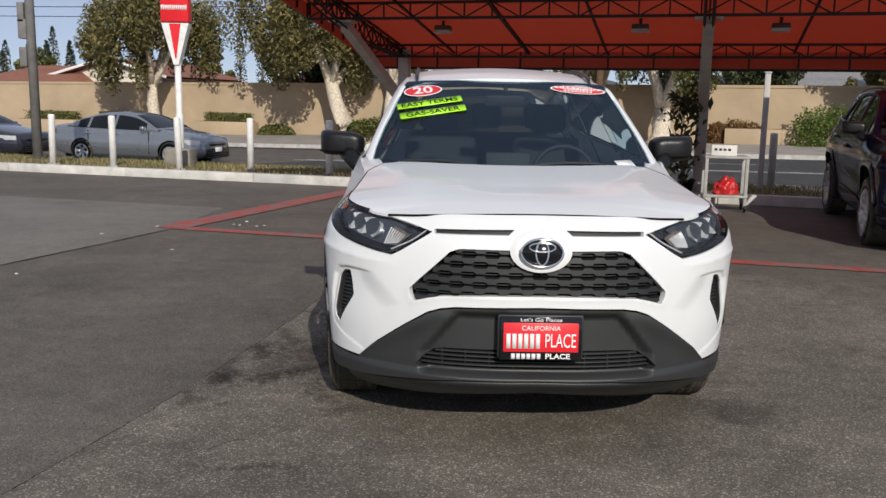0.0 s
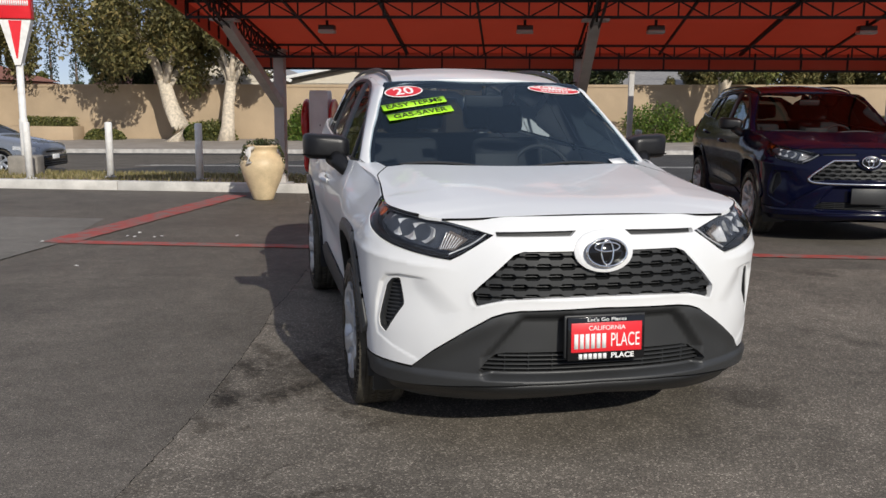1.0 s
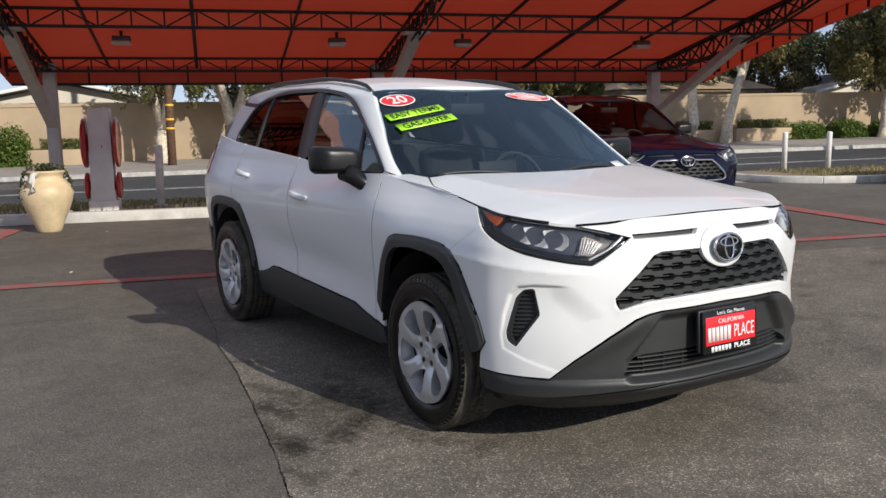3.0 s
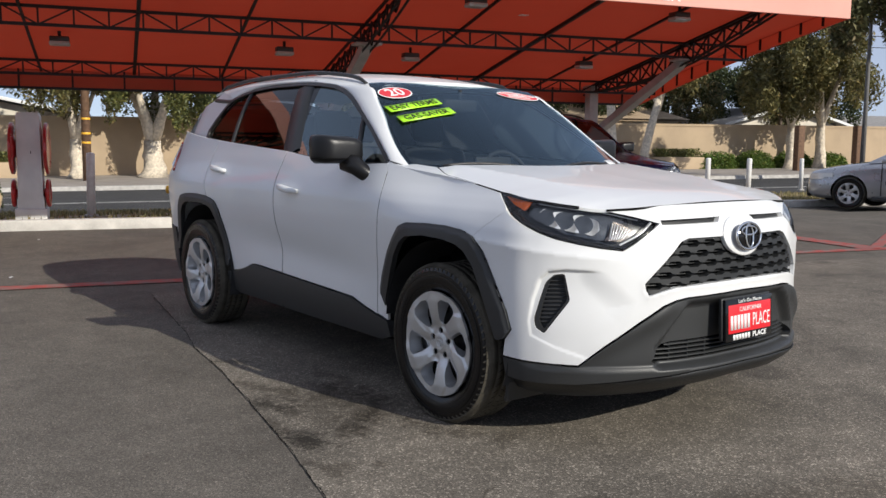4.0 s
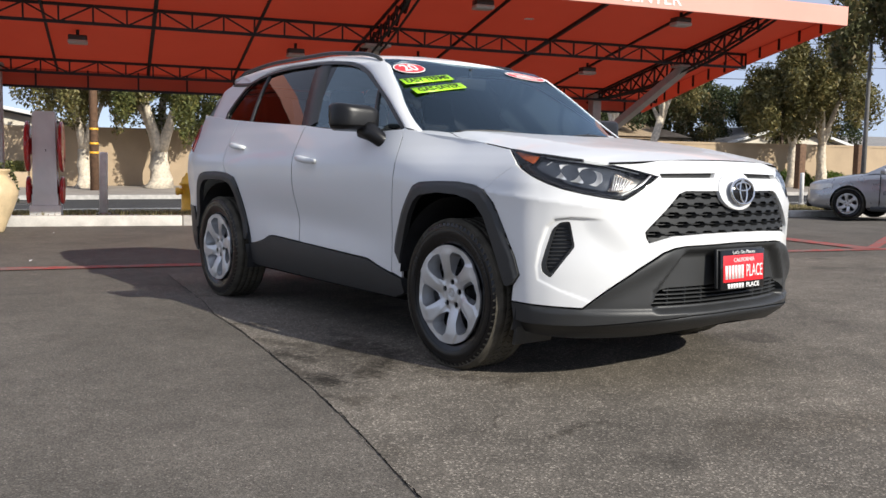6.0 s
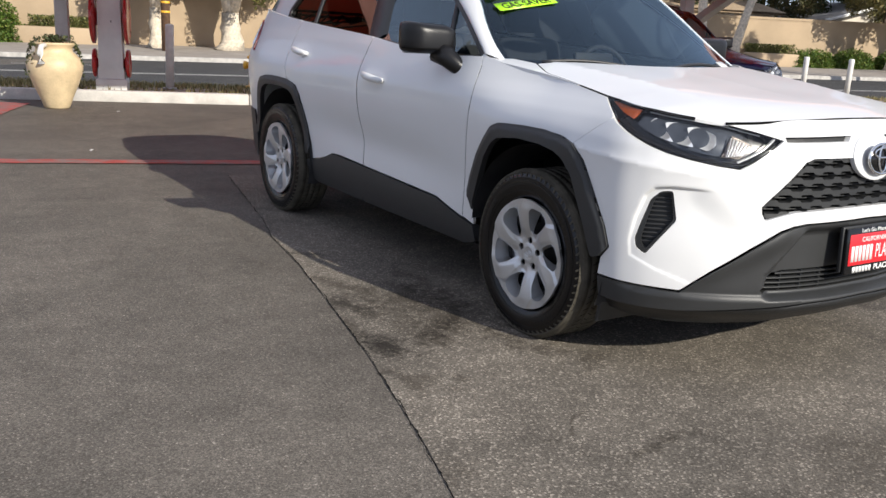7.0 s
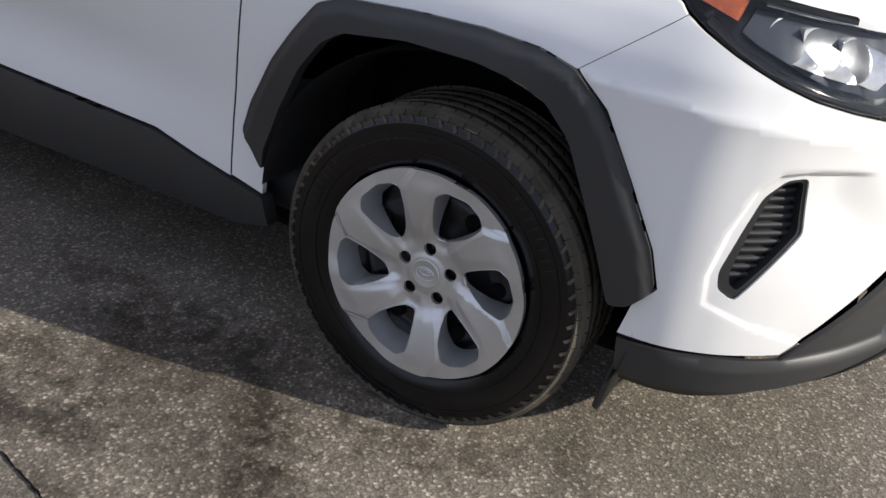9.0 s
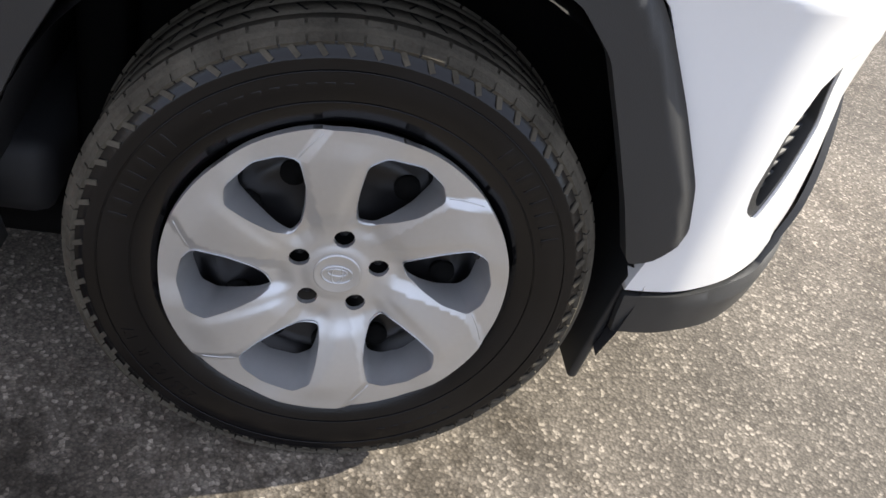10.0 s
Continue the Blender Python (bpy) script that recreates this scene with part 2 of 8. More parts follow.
M = {
    "lot_new": asphalt_mat("lot_asphalt", (0.170, 0.156, 0.139), 2.2, 0.18, 3.0, 0.95, (), 0.30, 170.0, 0.6, 0.22),
    # spot at (-1.05, 1.30) mixes staining with painted-in depth of the car's shadow
    "lot_old": asphalt_mat("worn_asphalt", (0.198, 0.180, 0.157), 2.2, 0.4, 11.0, 0.86,
                           [(-1.50, 1.08, .24, .28, 0, .75), (-1.40, 1.55, .12, .38, 12, .6), (-1.30, 2.05, .10, .22, 0, .4), (-1.18, 1.18, .10, .20, -40, .4), (-1.95, .2, .25, .5, 20, .3),
                            (-.75, .55, .16, .3, -50, .3), (.4, -1.4, 1.3, .5, 10, .18), (-.3, -.6, 1.1, .35, -15, .22), (1.5, -.9, .9, .5, 30, .2), (-1.62, .75, .12, .3, 30, .4), (-1.05, 1.55, .12, .3, -20, .35), (-.95, .95, .10, .25, -60, .35), (-1.25, 2.5, .09, .35, 5, .35), (-1.05, 1.3, .09, .4, -35, .45), (.2, -2.2, 2.4, .25, 4, .4), (-.9, -2.7, 1.2, .3, 20, .3), (-1.15, -.11, .34, .06, -11, .45), (-1.28, .14, .28, .02, -2, .4), (-1.05, 1.30, .50, .75, 10, .48), (-1.22, 1.05, .30, .10, 35, .4), (-.92, 1.75, .14, .5, -15, .4), (-1.32, 1.80, .10, .50, 8, .40), (-1.55, 1.30, .08, .30, -10, .35), (-.95, .80, .30, .12, -30, .35), (-1.42, .62, .10, .16, 20, .3)], 0.28, 140.0, 0.58, 0.30),
    "road": asphalt_mat("road_asphalt", (0.088, 0.088, 0.090), 1.4, 0.15, 7.0),
    "grey_patch": asphalt_mat("grey_asphalt", (0.235, 0.228, 0.212), 1.5, 0.2, 5.0, 0.93, (), 0.35, 170.0, 0.5, 0.14),
    "kerb": mat("white_kerb_paint", (0.58, 0.56, 0.52), 0.75, vary=0.22, scale=4, bump=0.3, bscale=60),
    "kerb_dirty": mat("weathered_kerb", (0.42, 0.40, 0.37), 0.8, vary=0.3, scale=5, bump=0.3, bscale=60),
    "apron": mat("pale_apron_concrete", (0.40, 0.37, 0.32), 0.85, vary=0.15, scale=1.5, bump=0.3, bscale=60),
    "foot_concrete": mat("stained_concrete", (0.24, 0.22, 0.19), 0.85, vary=0.3, scale=5, bump=0.4, bscale=50),
    "walkway": mat("concrete", (0.33, 0.29, 0.25), 0.85, vary=0.2, scale=1.3, bump=0.3, bscale=50),
    "wall": mat("tan_stucco", (0.43, 0.325, 0.215), 0.9, vary=0.14, scale=0.8, bump=0.4, bscale=40),
    "paint_white": mat("white_car_paint", (0.735, 0.74, 0.74), 0.32, vary=0.012, scale=2, coat=0.4, rvary=0.03),
    "paint_dark": mat("dark_blue_paint", (0.003, 0.004, 0.018), 0.14, vary=0.2, scale=2, coat=0.1, rvary=0.03, spec=0.22),
    "paint_silver": mat("silver_car_paint", (0.30, 0.315, 0.335), 0.28, 0.7, vary=0.04, scale=3, coat=1.0, rvary=0.03),
    "paint_pale": mat("pale_silver_paint", (0.44, 0.45, 0.47), 0.28, 0.6, vary=0.04, scale=3, coat=1.0, rvary=0.03),
    "paint_navy": mat("dark_car_paint", (0.02, 0.022, 0.03), 0.22, vary=0.1, scale=3, coat=1.0, rvary=0.03),
    "plastic": mat("charcoal_plastic", (0.022, 0.023, 0.024), 0.42, vary=0.12, scale=6, bump=0.12, bscale=600, rvary=0.06),
    "plastic_grey": mat("grey_plastic", (0.029, 0.030, 0.031), 0.46, vary=0.1, scale=6, bump=0.12, bscale=600, rvary=0.06),
    "chin_black": mat("dark_moulded_plastic", (0.013, 0.0135, 0.014), 0.42, vary=0.12, scale=6, bump=0.12, bscale=600, rvary=0.06),
    "liner": mat("wheel_liner_felt", (0.032, 0.032, 0.033), 0.9, vary=0.3, scale=9, bump=0.3, bscale=200, spec=0.2),
    "gloss_black": mat("gloss_black_trim", (0.008, 0.008, 0.009), 0.12, vary=0.1, scale=6, rvary=0.03),
    "gap": mat("dark_gap", (0.006, 0.006, 0.006), 0.9, vary=0.1, spec=0.05),
    "grille_black": mat("grille_black", (0.020, 0.021, 0.022), 0.5, vary=0.1, scale=6, spec=0.4),
    "rubber": mat("tyre_rubber", (0.0032, 0.0032, 0.004), 0.22, vary=0.3, scale=9, bump=0.08, bscale=300, rvary=0.1, spec=0.40),
    "tread": mat("dusty_tread_rubber", (0.078, 0.070, 0.055), 0.9, vary=0.4, scale=14, bump=0.3, bscale=200, spec=0.15),
    "cap": mat("silver_wheel_cover", (0.62, 0.63, 0.64), 0.40, 0.8, vary=0.04, scale=5, rvary=0.05),
    "steel": mat("black_steel_wheel", (0.010, 0.010, 0.011), 0.33, vary=0.2, scale=8, spec=0.4),
    "mirror_black": mat("grained_black_plastic", (0.009, 0.009, 0.010), 0.33, vary=0.15, scale=6, bump=0.1, bscale=600, rvary=0.05, spec=0.35),
    "chrome": mat("chrome", (0.80, 0.80, 0.80), 0.08, 1.0, vary=0.03, rvary=0.03),
    "lamp_chrome": mat("lamp_reflector", (0.85, 0.86, 0.88), 0.22, 0.55, vary=0.12, scale=60, rvary=0.08),
    "lamp_bezel": mat("lamp_bezel", (0.020, 0.022, 0.026), 0.25, 0.0, vary=0.3, scale=25),
    "lamp_grey": mat("lamp_shelf_grey", (0.055, 0.063, 0.078), 0.22, 0.3, vary=0.25, scale=25),
    "amber": mat("amber_reflector", (0.42, 0.080, 0.008), 0.25, vary=0.25, scale=60, bump=0.4, bscale=300, coat=1.0),
    "marker": mat("clear_amber_marker", (0.20, 0.17, 0.15), 0.25, 0.5, vary=0.5, scale=45, bump=0.5, bscale=200),
    "tail": mat("red_tail_lamp", (0.16, 0.008, 0.010), 0.15, vary=0.2, scale=30, coat=1.0),
    "glass": glass_mat("windscreen_glass", (0.46, 0.54, 0.60), 1.62, (0.62, 0.84, 1.0)),
    "glass_side": glass_mat("side_glass", (0.60, 0.66, 0.68), 2.15, (0.75, 0.92, 1.0)),
    "glass_plain": glass_mat("plain_windscreen", (0.40, 0.43, 0.45), 1.3),
    "glass_dark": glass_mat("privacy_glass", (0.10, 0.105, 0.11), 1.34),
    "glass_clear": glass_mat("clear_lens", (0.95, 0.96, 0.97), 1.42),
    "cabin": mat("dark_cabin_trim", (0.018, 0.019, 0.021), 0.65, vary=0.2, scale=10),
    "seat": mat("black_seat_fabric", (0.022, 0.023, 0.026), 0.85, vary=0.25, scale=20, bump=0.3, bscale=400),
    "headliner": mat("grey_headliner", (0.28, 0.28, 0.28), 0.9, vary=0.1),
    "red_sticker": mat("red_sticker", (0.62, 0.02, 0.03), 0.35, vary=0.05),
    "white_sticker": mat("white_sticker", (0.82, 0.82, 0.80), 0.4, vary=0.03),
    "green_sticker": mat("lime_green_sticker", (0.42, 0.85, 0.02), 0.4, vary=0.03),
    "black_ink": mat("black_print", (0.008, 0.010, 0.004), 0.5, vary=0.02),
    "plate_red": mat("red_plate", (0.72, 0.02, 0.03), 0.35, vary=0.05),
    "fascia": mat("faded_red_canvas", (0.80, 0.38, 0.31), 0.8, vary=0.1, scale=1.0, bump=0.2, bscale=300),
    "truss": mat("black_truss_paint", (0.007, 0.006, 0.006), 0.6, vary=0.3, scale=14),
    "column": mat("pale_column_paint", (0.46, 0.44, 0.41), 0.6, vary=0.15, scale=5, bump=0.15, bscale=80),
    "post_white": mat("white_post_paint", (0.74, 0.73, 0.70), 0.6, vary=0.15, scale=9, bump=0.2, bscale=90),
    "lamp_dark": mat("dark_lamp_housing", (0.045, 0.042, 0.040), 0.5, vary=0.15),
    "lamp_lens": mat("prismatic_lamp_lens", (0.50, 0.49, 0.46), 0.3, vary=0.08, bump=0.4, bscale=250),
    "pot": mat("cream_glazed_pot", (0.66, 0.52, 0.32), 0.5, vary=0.18, scale=6, bump=0.15, bscale=60),
    "soil": mat("dry_soil", (0.26, 0.19, 0.12), 0.95, vary=0.35, scale=5, bump=0.8, bscale=30),
    "box_grey": mat("pale_metal_box", (0.70, 0.70, 0.68), 0.55, vary=0.1, scale=4),
    "hose_red": mat("red_enamel", (0.48, 0.02, 0.02), 0.3, vary=0.15, scale=10, coat=0.5),
    "hydrant": mat("yellow_enamel", (0.85, 0.45, 0.04), 0.45, vary=0.15),
    "wood": mat("weathered_pole_wood", (0.15, 0.085, 0.05), 0.85, vary=0.35, scale=10, bump=0.5, bscale=90),
    "pole_grey": mat("weathered_grey_pole", (0.16, 0.155, 0.15), 0.7, vary=0.25, scale=6, bump=0.3, bscale=80),
    "bark": mat("peeling_pale_bark", (0.60, 0.52, 0.41), 0.9, vary=0.35, scale=9, bump=0.8, bscale=50),
    "bark_dark": mat("brown_bark", (0.16, 0.12, 0.09), 0.9, vary=0.35, scale=9, bump=0.8, bscale=50),
    "roof_red": mat("red_brown_shingles", (0.27, 0.11, 0.07), 0.85, vary=0.25, scale=5, bump=0.5, bscale=30),
    "roof_tan": mat("tan_shingles", (0.40, 0.30, 0.20), 0.85, vary=0.2, scale=5, bump=0.5, bscale=30),
    "roof_grey": mat("grey_shingles", (0.27, 0.26, 0.25), 0.85, vary=0.2, scale=5, bump=0.5, bscale=30),
    "house_wall": mat("cream_house_wall", (0.66, 0.60, 0.50), 0.85, vary=0.1, scale=2),
    "bare_wood": mat("cart_grey_paint", (0.36, 0.36, 0.34), 0.6, vary=0.2, scale=9),
    "cardboard": mat("white_carton", (0.70, 0.69, 0.66), 0.7, vary=0.06),
    "lettering": mat("white_lettering", (0.82, 0.78, 0.75), 0.6, vary=0.04),
    "dark_window": mat("dark_window_pane", (0.008, 0.010, 0.012), 0.06, vary=0.1, spec=0.25),
    "cable": mat("black_cable", (0.02, 0.02, 0.02), 0.6, vary=0.1),
}


def leaf_mat(name, base, warm):
    """Leaves that differ one from another, and let some light through."""
    m = bpy.data.materials.new(name)
    n, l, b = nodes_of(m)
    geo, ramp = n.new("ShaderNodeNewGeometry"), n.new("ShaderNodeValToRGB")
    ramp.color_ramp.elements[0].color, ramp.color_ramp.elements[1].color = tint(base, 0.55), (*warm, 1)
    mid = ramp.color_ramp.elements.new(0.6)
    mid.color = tint(base, 1.2)
    l.new(geo.outputs["Random Per Island"], ramp.inputs[0])
    l.new(ramp.outputs[0], b.inputs["Base Color"])
    b.inputs["Roughness"].default_value = 0.6
    tr, mix = n.new("ShaderNodeBsdfTranslucent"), n.new("ShaderNodeMixShader")
    l.new(ramp.outputs[0], tr.inputs[0])
    mix.inputs[0].default_value = 0.25
    l.new(b.outputs[0], mix.inputs[1])
    l.new(tr.outputs[0], mix.inputs[2])
    l.new(mix.outputs[0], n["Material Output"].inputs[0])
    return m


M["leaf_olive"] = leaf_mat("olive_leaves", (0.150, 0.140, 0.050), (0.29, 0.22, 0.08))
M["leaf_broad"] = leaf_mat("broad_olive_leaves", (0.110, 0.112, 0.044), (0.28, 0.20, 0.09))


def canvas_mat(name, base):
    """Woven canvas: dull, with some sunlight coming through."""
    m = mat(name, base, 0.8, vary=0.12, scale=1.2, bump=0.25, bscale=300)
    n, l = m.node_tree.nodes, m.node_tree.links
    b = n["Principled BSDF"]
    tr, mix = n.new("ShaderNodeBsdfTranslucent"), n.new("ShaderNodeMixShader")
    tr.inputs[0].default_value = (*base, 1)
    mix.inputs[0].default_value = 0.65
    l.new(b.outputs[0], mix.inputs[1])
    l.new(tr.outputs[0], mix.inputs[2])
    l.new(mix.outputs[0], n["Material Output"].inputs[0])
    return m


def worn_paint(name, paint, under):
    """Road paint rubbed through to the asphalt in patches and at the stones."""
    m = mat(name, paint, 0.75, vary=0.25, scale=9, bump=0.5, bscale=130)
    n, l = m.node_tree.nodes, m.node_tree.links
    b = n["Principled BSDF"]
    old = b.inputs["Base Color"].links[0].from_socket
    tex, t, r, x = n.new("ShaderNodeTexCoord"), n.new("ShaderNodeTexNoise"), n.new("ShaderNodeValToRGB"), n.new("ShaderNodeMix")
    t.inputs["Scale"].default_value, t.inputs["Detail"].default_value, t.inputs["Roughness"].default_value = 5.0, 12, 0.72
    l.new(tex.outputs["Object"], t.inputs["Vector"])
    r.color_ramp.elements[0].position, r.color_ramp.elements[1].position = 0.44, 0.60
    l.new(t.outputs["Fac"], r.inputs[0])
    x.data_type = "RGBA"
    x.inputs["B"].default_value = (*under, 1)
    l.new(r.outputs[0], x.inputs["Factor"])
    l.new(old, x.inputs["A"])
    l.new(x.outputs["Result"], b.inputs["Base Color"])
    return m


M["red_line"] = worn_paint("worn_red_line_paint", (0.40, 0.065, 0.05), (0.20, 0.155, 0.135))
M["canvas"] = canvas_mat("red_canvas", (0.64, 0.195, 0.128))
M["leaf_green"] = leaf_mat("green_leaves", (0.120, 0.135, 0.040), (0.27, 0.24, 0.07))
M["leaf_hedge"] = leaf_mat("bright_hedge_leaves", (0.085, 0.15, 0.02), (0.22, 0.24, 0.05))
M["leaf_dark"] = leaf_mat("dark_leaves", (0.055, 0.075, 0.030), (0.12, 0.12, 0.045))
M["leaf_cypress"] = leaf_mat("cypress_foliage", (0.025, 0.042, 0.018), (0.05, 0.06, 0.03))
M["leaf_rust"] = leaf_mat("rusty_shrub_leaves", (0.20, 0.11, 0.04), (0.32, 0.18, 0.07))
M["grass"] = leaf_mat("dry_grass", (0.19, 0.17, 0.065), (0.42, 0.34, 0.17))


# ---- builders ----
def part(name, bm, material, parent=None, label="", smooth=True, normals=None):
    """Link a bmesh as one mesh object under its thing."""
    me = bpy.data.meshes.new(name)
    bm.to_mesh(me)
    bm.free()
    for mt in material if isinstance(material, (list, tuple)) else [material]:
        me.materials.append(mt)
    if smooth:
        me.shade_smooth()
    if normals is not None:
        me.normals_split_custom_set_from_vertices(normals)
    ob = new(name, me)
    ob.parent = parent
    return tagged(ob, label)


def thing(name, label, category, group="", at=(0, 0, 0), kind=""):
    ob = new(name)
    ob.empty_display_size = 0.1
    ob.location = at
    return tagged(ob, label, category, group, kind)


def add_box(bm, lo, hi, bevel=0.0, m=None, segments=2):
    """A box between two corners, with bevelled edges, moved by m."""
    lo, hi = Vector(lo), Vector(hi)
    r = bmesh.ops.create_cube(bm, size=1)
    vs = r["verts"]
    size, mid = hi - lo, (lo + hi) / 2
    for v in vs:
        v.co = Vector((v.co.x * size.x, v.co.y * size.y, v.co.z * size.z)) + mid
    if bevel:
        es = list({e for v in vs for e in v.link_edges})
        b = bmesh.ops.bevel(bm, geom=es, offset=bevel, segments=segments, profile=0.5, affect="EDGES")
        vs = list({v for f in b["faces"] for v in f.verts} | {v for v in vs if v.is_valid})
    if m is not None:
        bmesh.ops.transform(bm, matrix=m, verts=vs)
    return vs


def box_bm(lo, hi, bevel=0.0, m=None):
    bm = bmesh.new()
    add_box(bm, lo, hi, bevel, m)
    return bm


def add_tube(bm, pts, radius, sides=8, caps=True):
    """A tube along points; radius may be a list."""
    pts = [Vector(p) for p in pts]
    rad = radius if isinstance(radius, (list, tuple)) else [radius] * len(pts)
    rings = []
    for i, p in enumerate(pts):
        d = (pts[min(i + 1, len(pts) - 1)] - pts[max(i - 1, 0)]).normalized()
        q = d.to_track_quat("Z", "Y")
        rings.append([bm.verts.new(p + q @ Vector((math.cos(a) * rad[i], math.sin(a) * rad[i], 0)))
                      for a in [2 * math.pi * k / sides for k in range(sides)]])
    for a, b in zip(rings, rings[1:]):
        for k in range(sides):
            bm.faces.new((a[k], a[(k + 1) % sides], b[(k + 1) % sides], b[k]))
    if caps:
        bm.faces.new(rings[0][::-1])
        bm.faces.new(rings[-1])


def tube_bm(pts, radius, sides=8):
    bm = bmesh.new()
    add_tube(bm, pts, radius, sides)
    return bm


def lathe_bm(profile, steps=32, axis="Z", centre=(0, 0, 0), closed=False, caps=True):
    """Turn (radius, height) pairs about an axis."""
    bm = bmesh.new()
    rings = []
    for r, h in profile:
        ring = []
        for k in range(steps):
            a = 2 * math.pi * k / steps
            p = Vector((r * math.cos(a), r * math.sin(a), h))
            if axis == "X":
                p = Vector((h, r * math.cos(a), r * math.sin(a)))
            ring.append(bm.verts.new(p + Vector(centre)))
        rings.append(ring)
    pairs = list(zip(rings, rings[1:])) + ([(rings[-1], rings[0])] if closed else [])
    for a, b in pairs:
        for k in range(steps):
            bm.faces.new((a[k], a[(k + 1) % steps], b[(k + 1) % steps], b[k]))
    if caps and not closed:
        if profile[0][0] > 1e-4:
            bm.faces.new(rings[0][::-1])
        if profile[-1][0] > 1e-4:
            bm.faces.new(rings[-1])
    bmesh.ops.recalc_face_normals(bm, faces=bm.faces)
    return bm


def words(name, text, size, m, material, parent, depth=0.0008, width=None, bold=0.0):
    """Lettering in the built-in font, laid flat and turned into a mesh, centred at m; width squeezes it."""
    cu = bpy.data.curves.new(name, "FONT")
    cu.body, cu.size, cu.extrude = text, size, depth
    cu.offset = bold
    cu.align_x, cu.align_y = "CENTER", "CENTER"
    tmp = new(name + "_source", cu)
    bpy.context.view_layer.update()
    me = bpy.data.meshes.new_from_object(tmp.evaluated_get(bpy.context.evaluated_depsgraph_get()))
    bpy.data.objects.remove(tmp)
    if width:
        xs = [v.co.x for v in me.vertices]
        me.transform(Matrix.Diagonal((width / (max(xs) - min(xs)), 1, 1, 1)))
    me.transform(m)
    me.materials.clear()
    me.materials.append(material)
    ob = new(name, me)
    ob.parent = parent
    return ob


ANGLE = radians(17.0)      # the street and the canopy lie turned against the car
UV = Matrix.Rotation(-ANGLE, 4, "Z")


def uv(u, v, z=0.0):
    """A place in the street's own axes: u along the street, v across it."""
    return UV @ Vector((u, v, z))


# ---- ground, street and wall ----
def rise(u, v):
    """The street climbs a little towards its far end."""
    return .010 * u * float(ease_one(13.0, 16.0, v))


def ease_one(a, b, x):
    t = min(1, max(0, (x - a) / (b - a)))
    return t * t * (3 - 2 * t)


def strip(name, profile, u0, u1, material, kind_label, category, n=24):
    """A sheet swept along the street: profile of (v, z)."""
    bm = bmesh.new()
    rows = []
    for i in range(n + 1):
        u = u0 + (u1 - u0) * i / n
        rows.append([bm.verts.new(uv(u, v, z + rise(u, v))) for v, z in profile])
    for a, b in zip(rows, rows[1:]):
        for k in range(len(profile) - 1):
            bm.faces.new((a[k], b[k], b[k + 1], a[k + 1]))
    return tagged(part(name, bm, material, None, kind_label, False), category=category, kind="structure")


def flat_poly(name, pts, z, material, label="", parent=None):
    bm = bmesh.new()
    bm.faces.new([bm.verts.new((x, y, z)) for x, y in pts])
    bmesh.ops.recalc_face_normals(bm, faces=bm.faces)
    if bm.faces[:][0].normal.z < 0:
        bmesh.ops.reverse_faces(bm, faces=bm.faces)
    return part(name, bm, material, parent, label, False)


strip("ground", [(-900, 0), (-60, 0), (10.5, 0), (10.6, -.08), (14.15, -.08), (14.2, -.40), (29.9, -.40), (30.0, -.24), (36.8, -.10), (60, 0), (1500, 2)], -1200, 1200, M["lot_new"],
      "dark smooth asphalt of the car lot", "ground", 60)
JOINT = [(-3.1, -6.0), (-2.45, -2.2), (-2.0, -.39), (-1.81, .24), (-1.62, .98), (-1.48, 1.63), (-1.36, 2.2), (-1.25, 2.9), (-1.13, 3.35), (-.98, 4.1), (-.80, 5.0)]
tagged(flat_poly("pavement", JOINT + [(30, -4.2), (30, -22), (-3.1, -22)], .004, M["lot_old"], "worn asphalt with exposed stones, oil stains and painted shade by the car"), category="pavement", kind="structure")
tagged(flat_poly("pavement", [(-3.17, 8.25), (-3.33, 6.2), (-4.12, 3.95), (-9, 2.2), (-30, -2), (-30, 12.4), (-6.68, 9.3)], .004, M["grey_patch"], "paler grey patch of asphalt"), category="pavement", kind="structure")
# the joint between the two surfaces
bm = bmesh.new()
jr = random.Random(4)
line = [Vector((x, y, 0)) for x, y in JOINT]
path_pts = []
for a, b in zip(line, line[1:]):
    k = max(2, int((b - a).length / .014))
    path_pts += [a.lerp(b, i / k) for i in range(k)]
rows = []
for i, p in enumerate(path_pts):
    wob = .010 * noise.noise(p * 2.5) + .006 * noise.noise(p * 9) + .005 * noise.noise(p * 40) + .0025 * jr.uniform(-1, 1)
    wd = .0004 + .0022 * abs(noise.noise(p * 14 + Vector((7, 0, 0)))) + .0028 * jr.random() ** 3
    rows.append([bm.verts.new((p.x + wob + sx * wd, p.y, .0055 if abs(sx) < .5 else .0050)) for sx in (-1, -.3, .3, 1)])
for a, b in zip(rows, rows[1:]):
    for k in range(3):
        bm.faces.new((a[k], a[k + 1], b[k + 1], b[k]))
tagged(part("asphalt_joint", bm, M["gap"], None, "dark crumbling joint between two asphalt surfaces"), category="crack", kind="structure")
bm = bmesh.new()
rows = []
edge_line = [Vector((-3.33, 6.2, 0)), Vector((-3.62, 5.35, 0)), Vector((-4.12, 3.95, 0)), Vector((-6.4, 3.13, 0)), Vector((-9, 2.2, 0))]
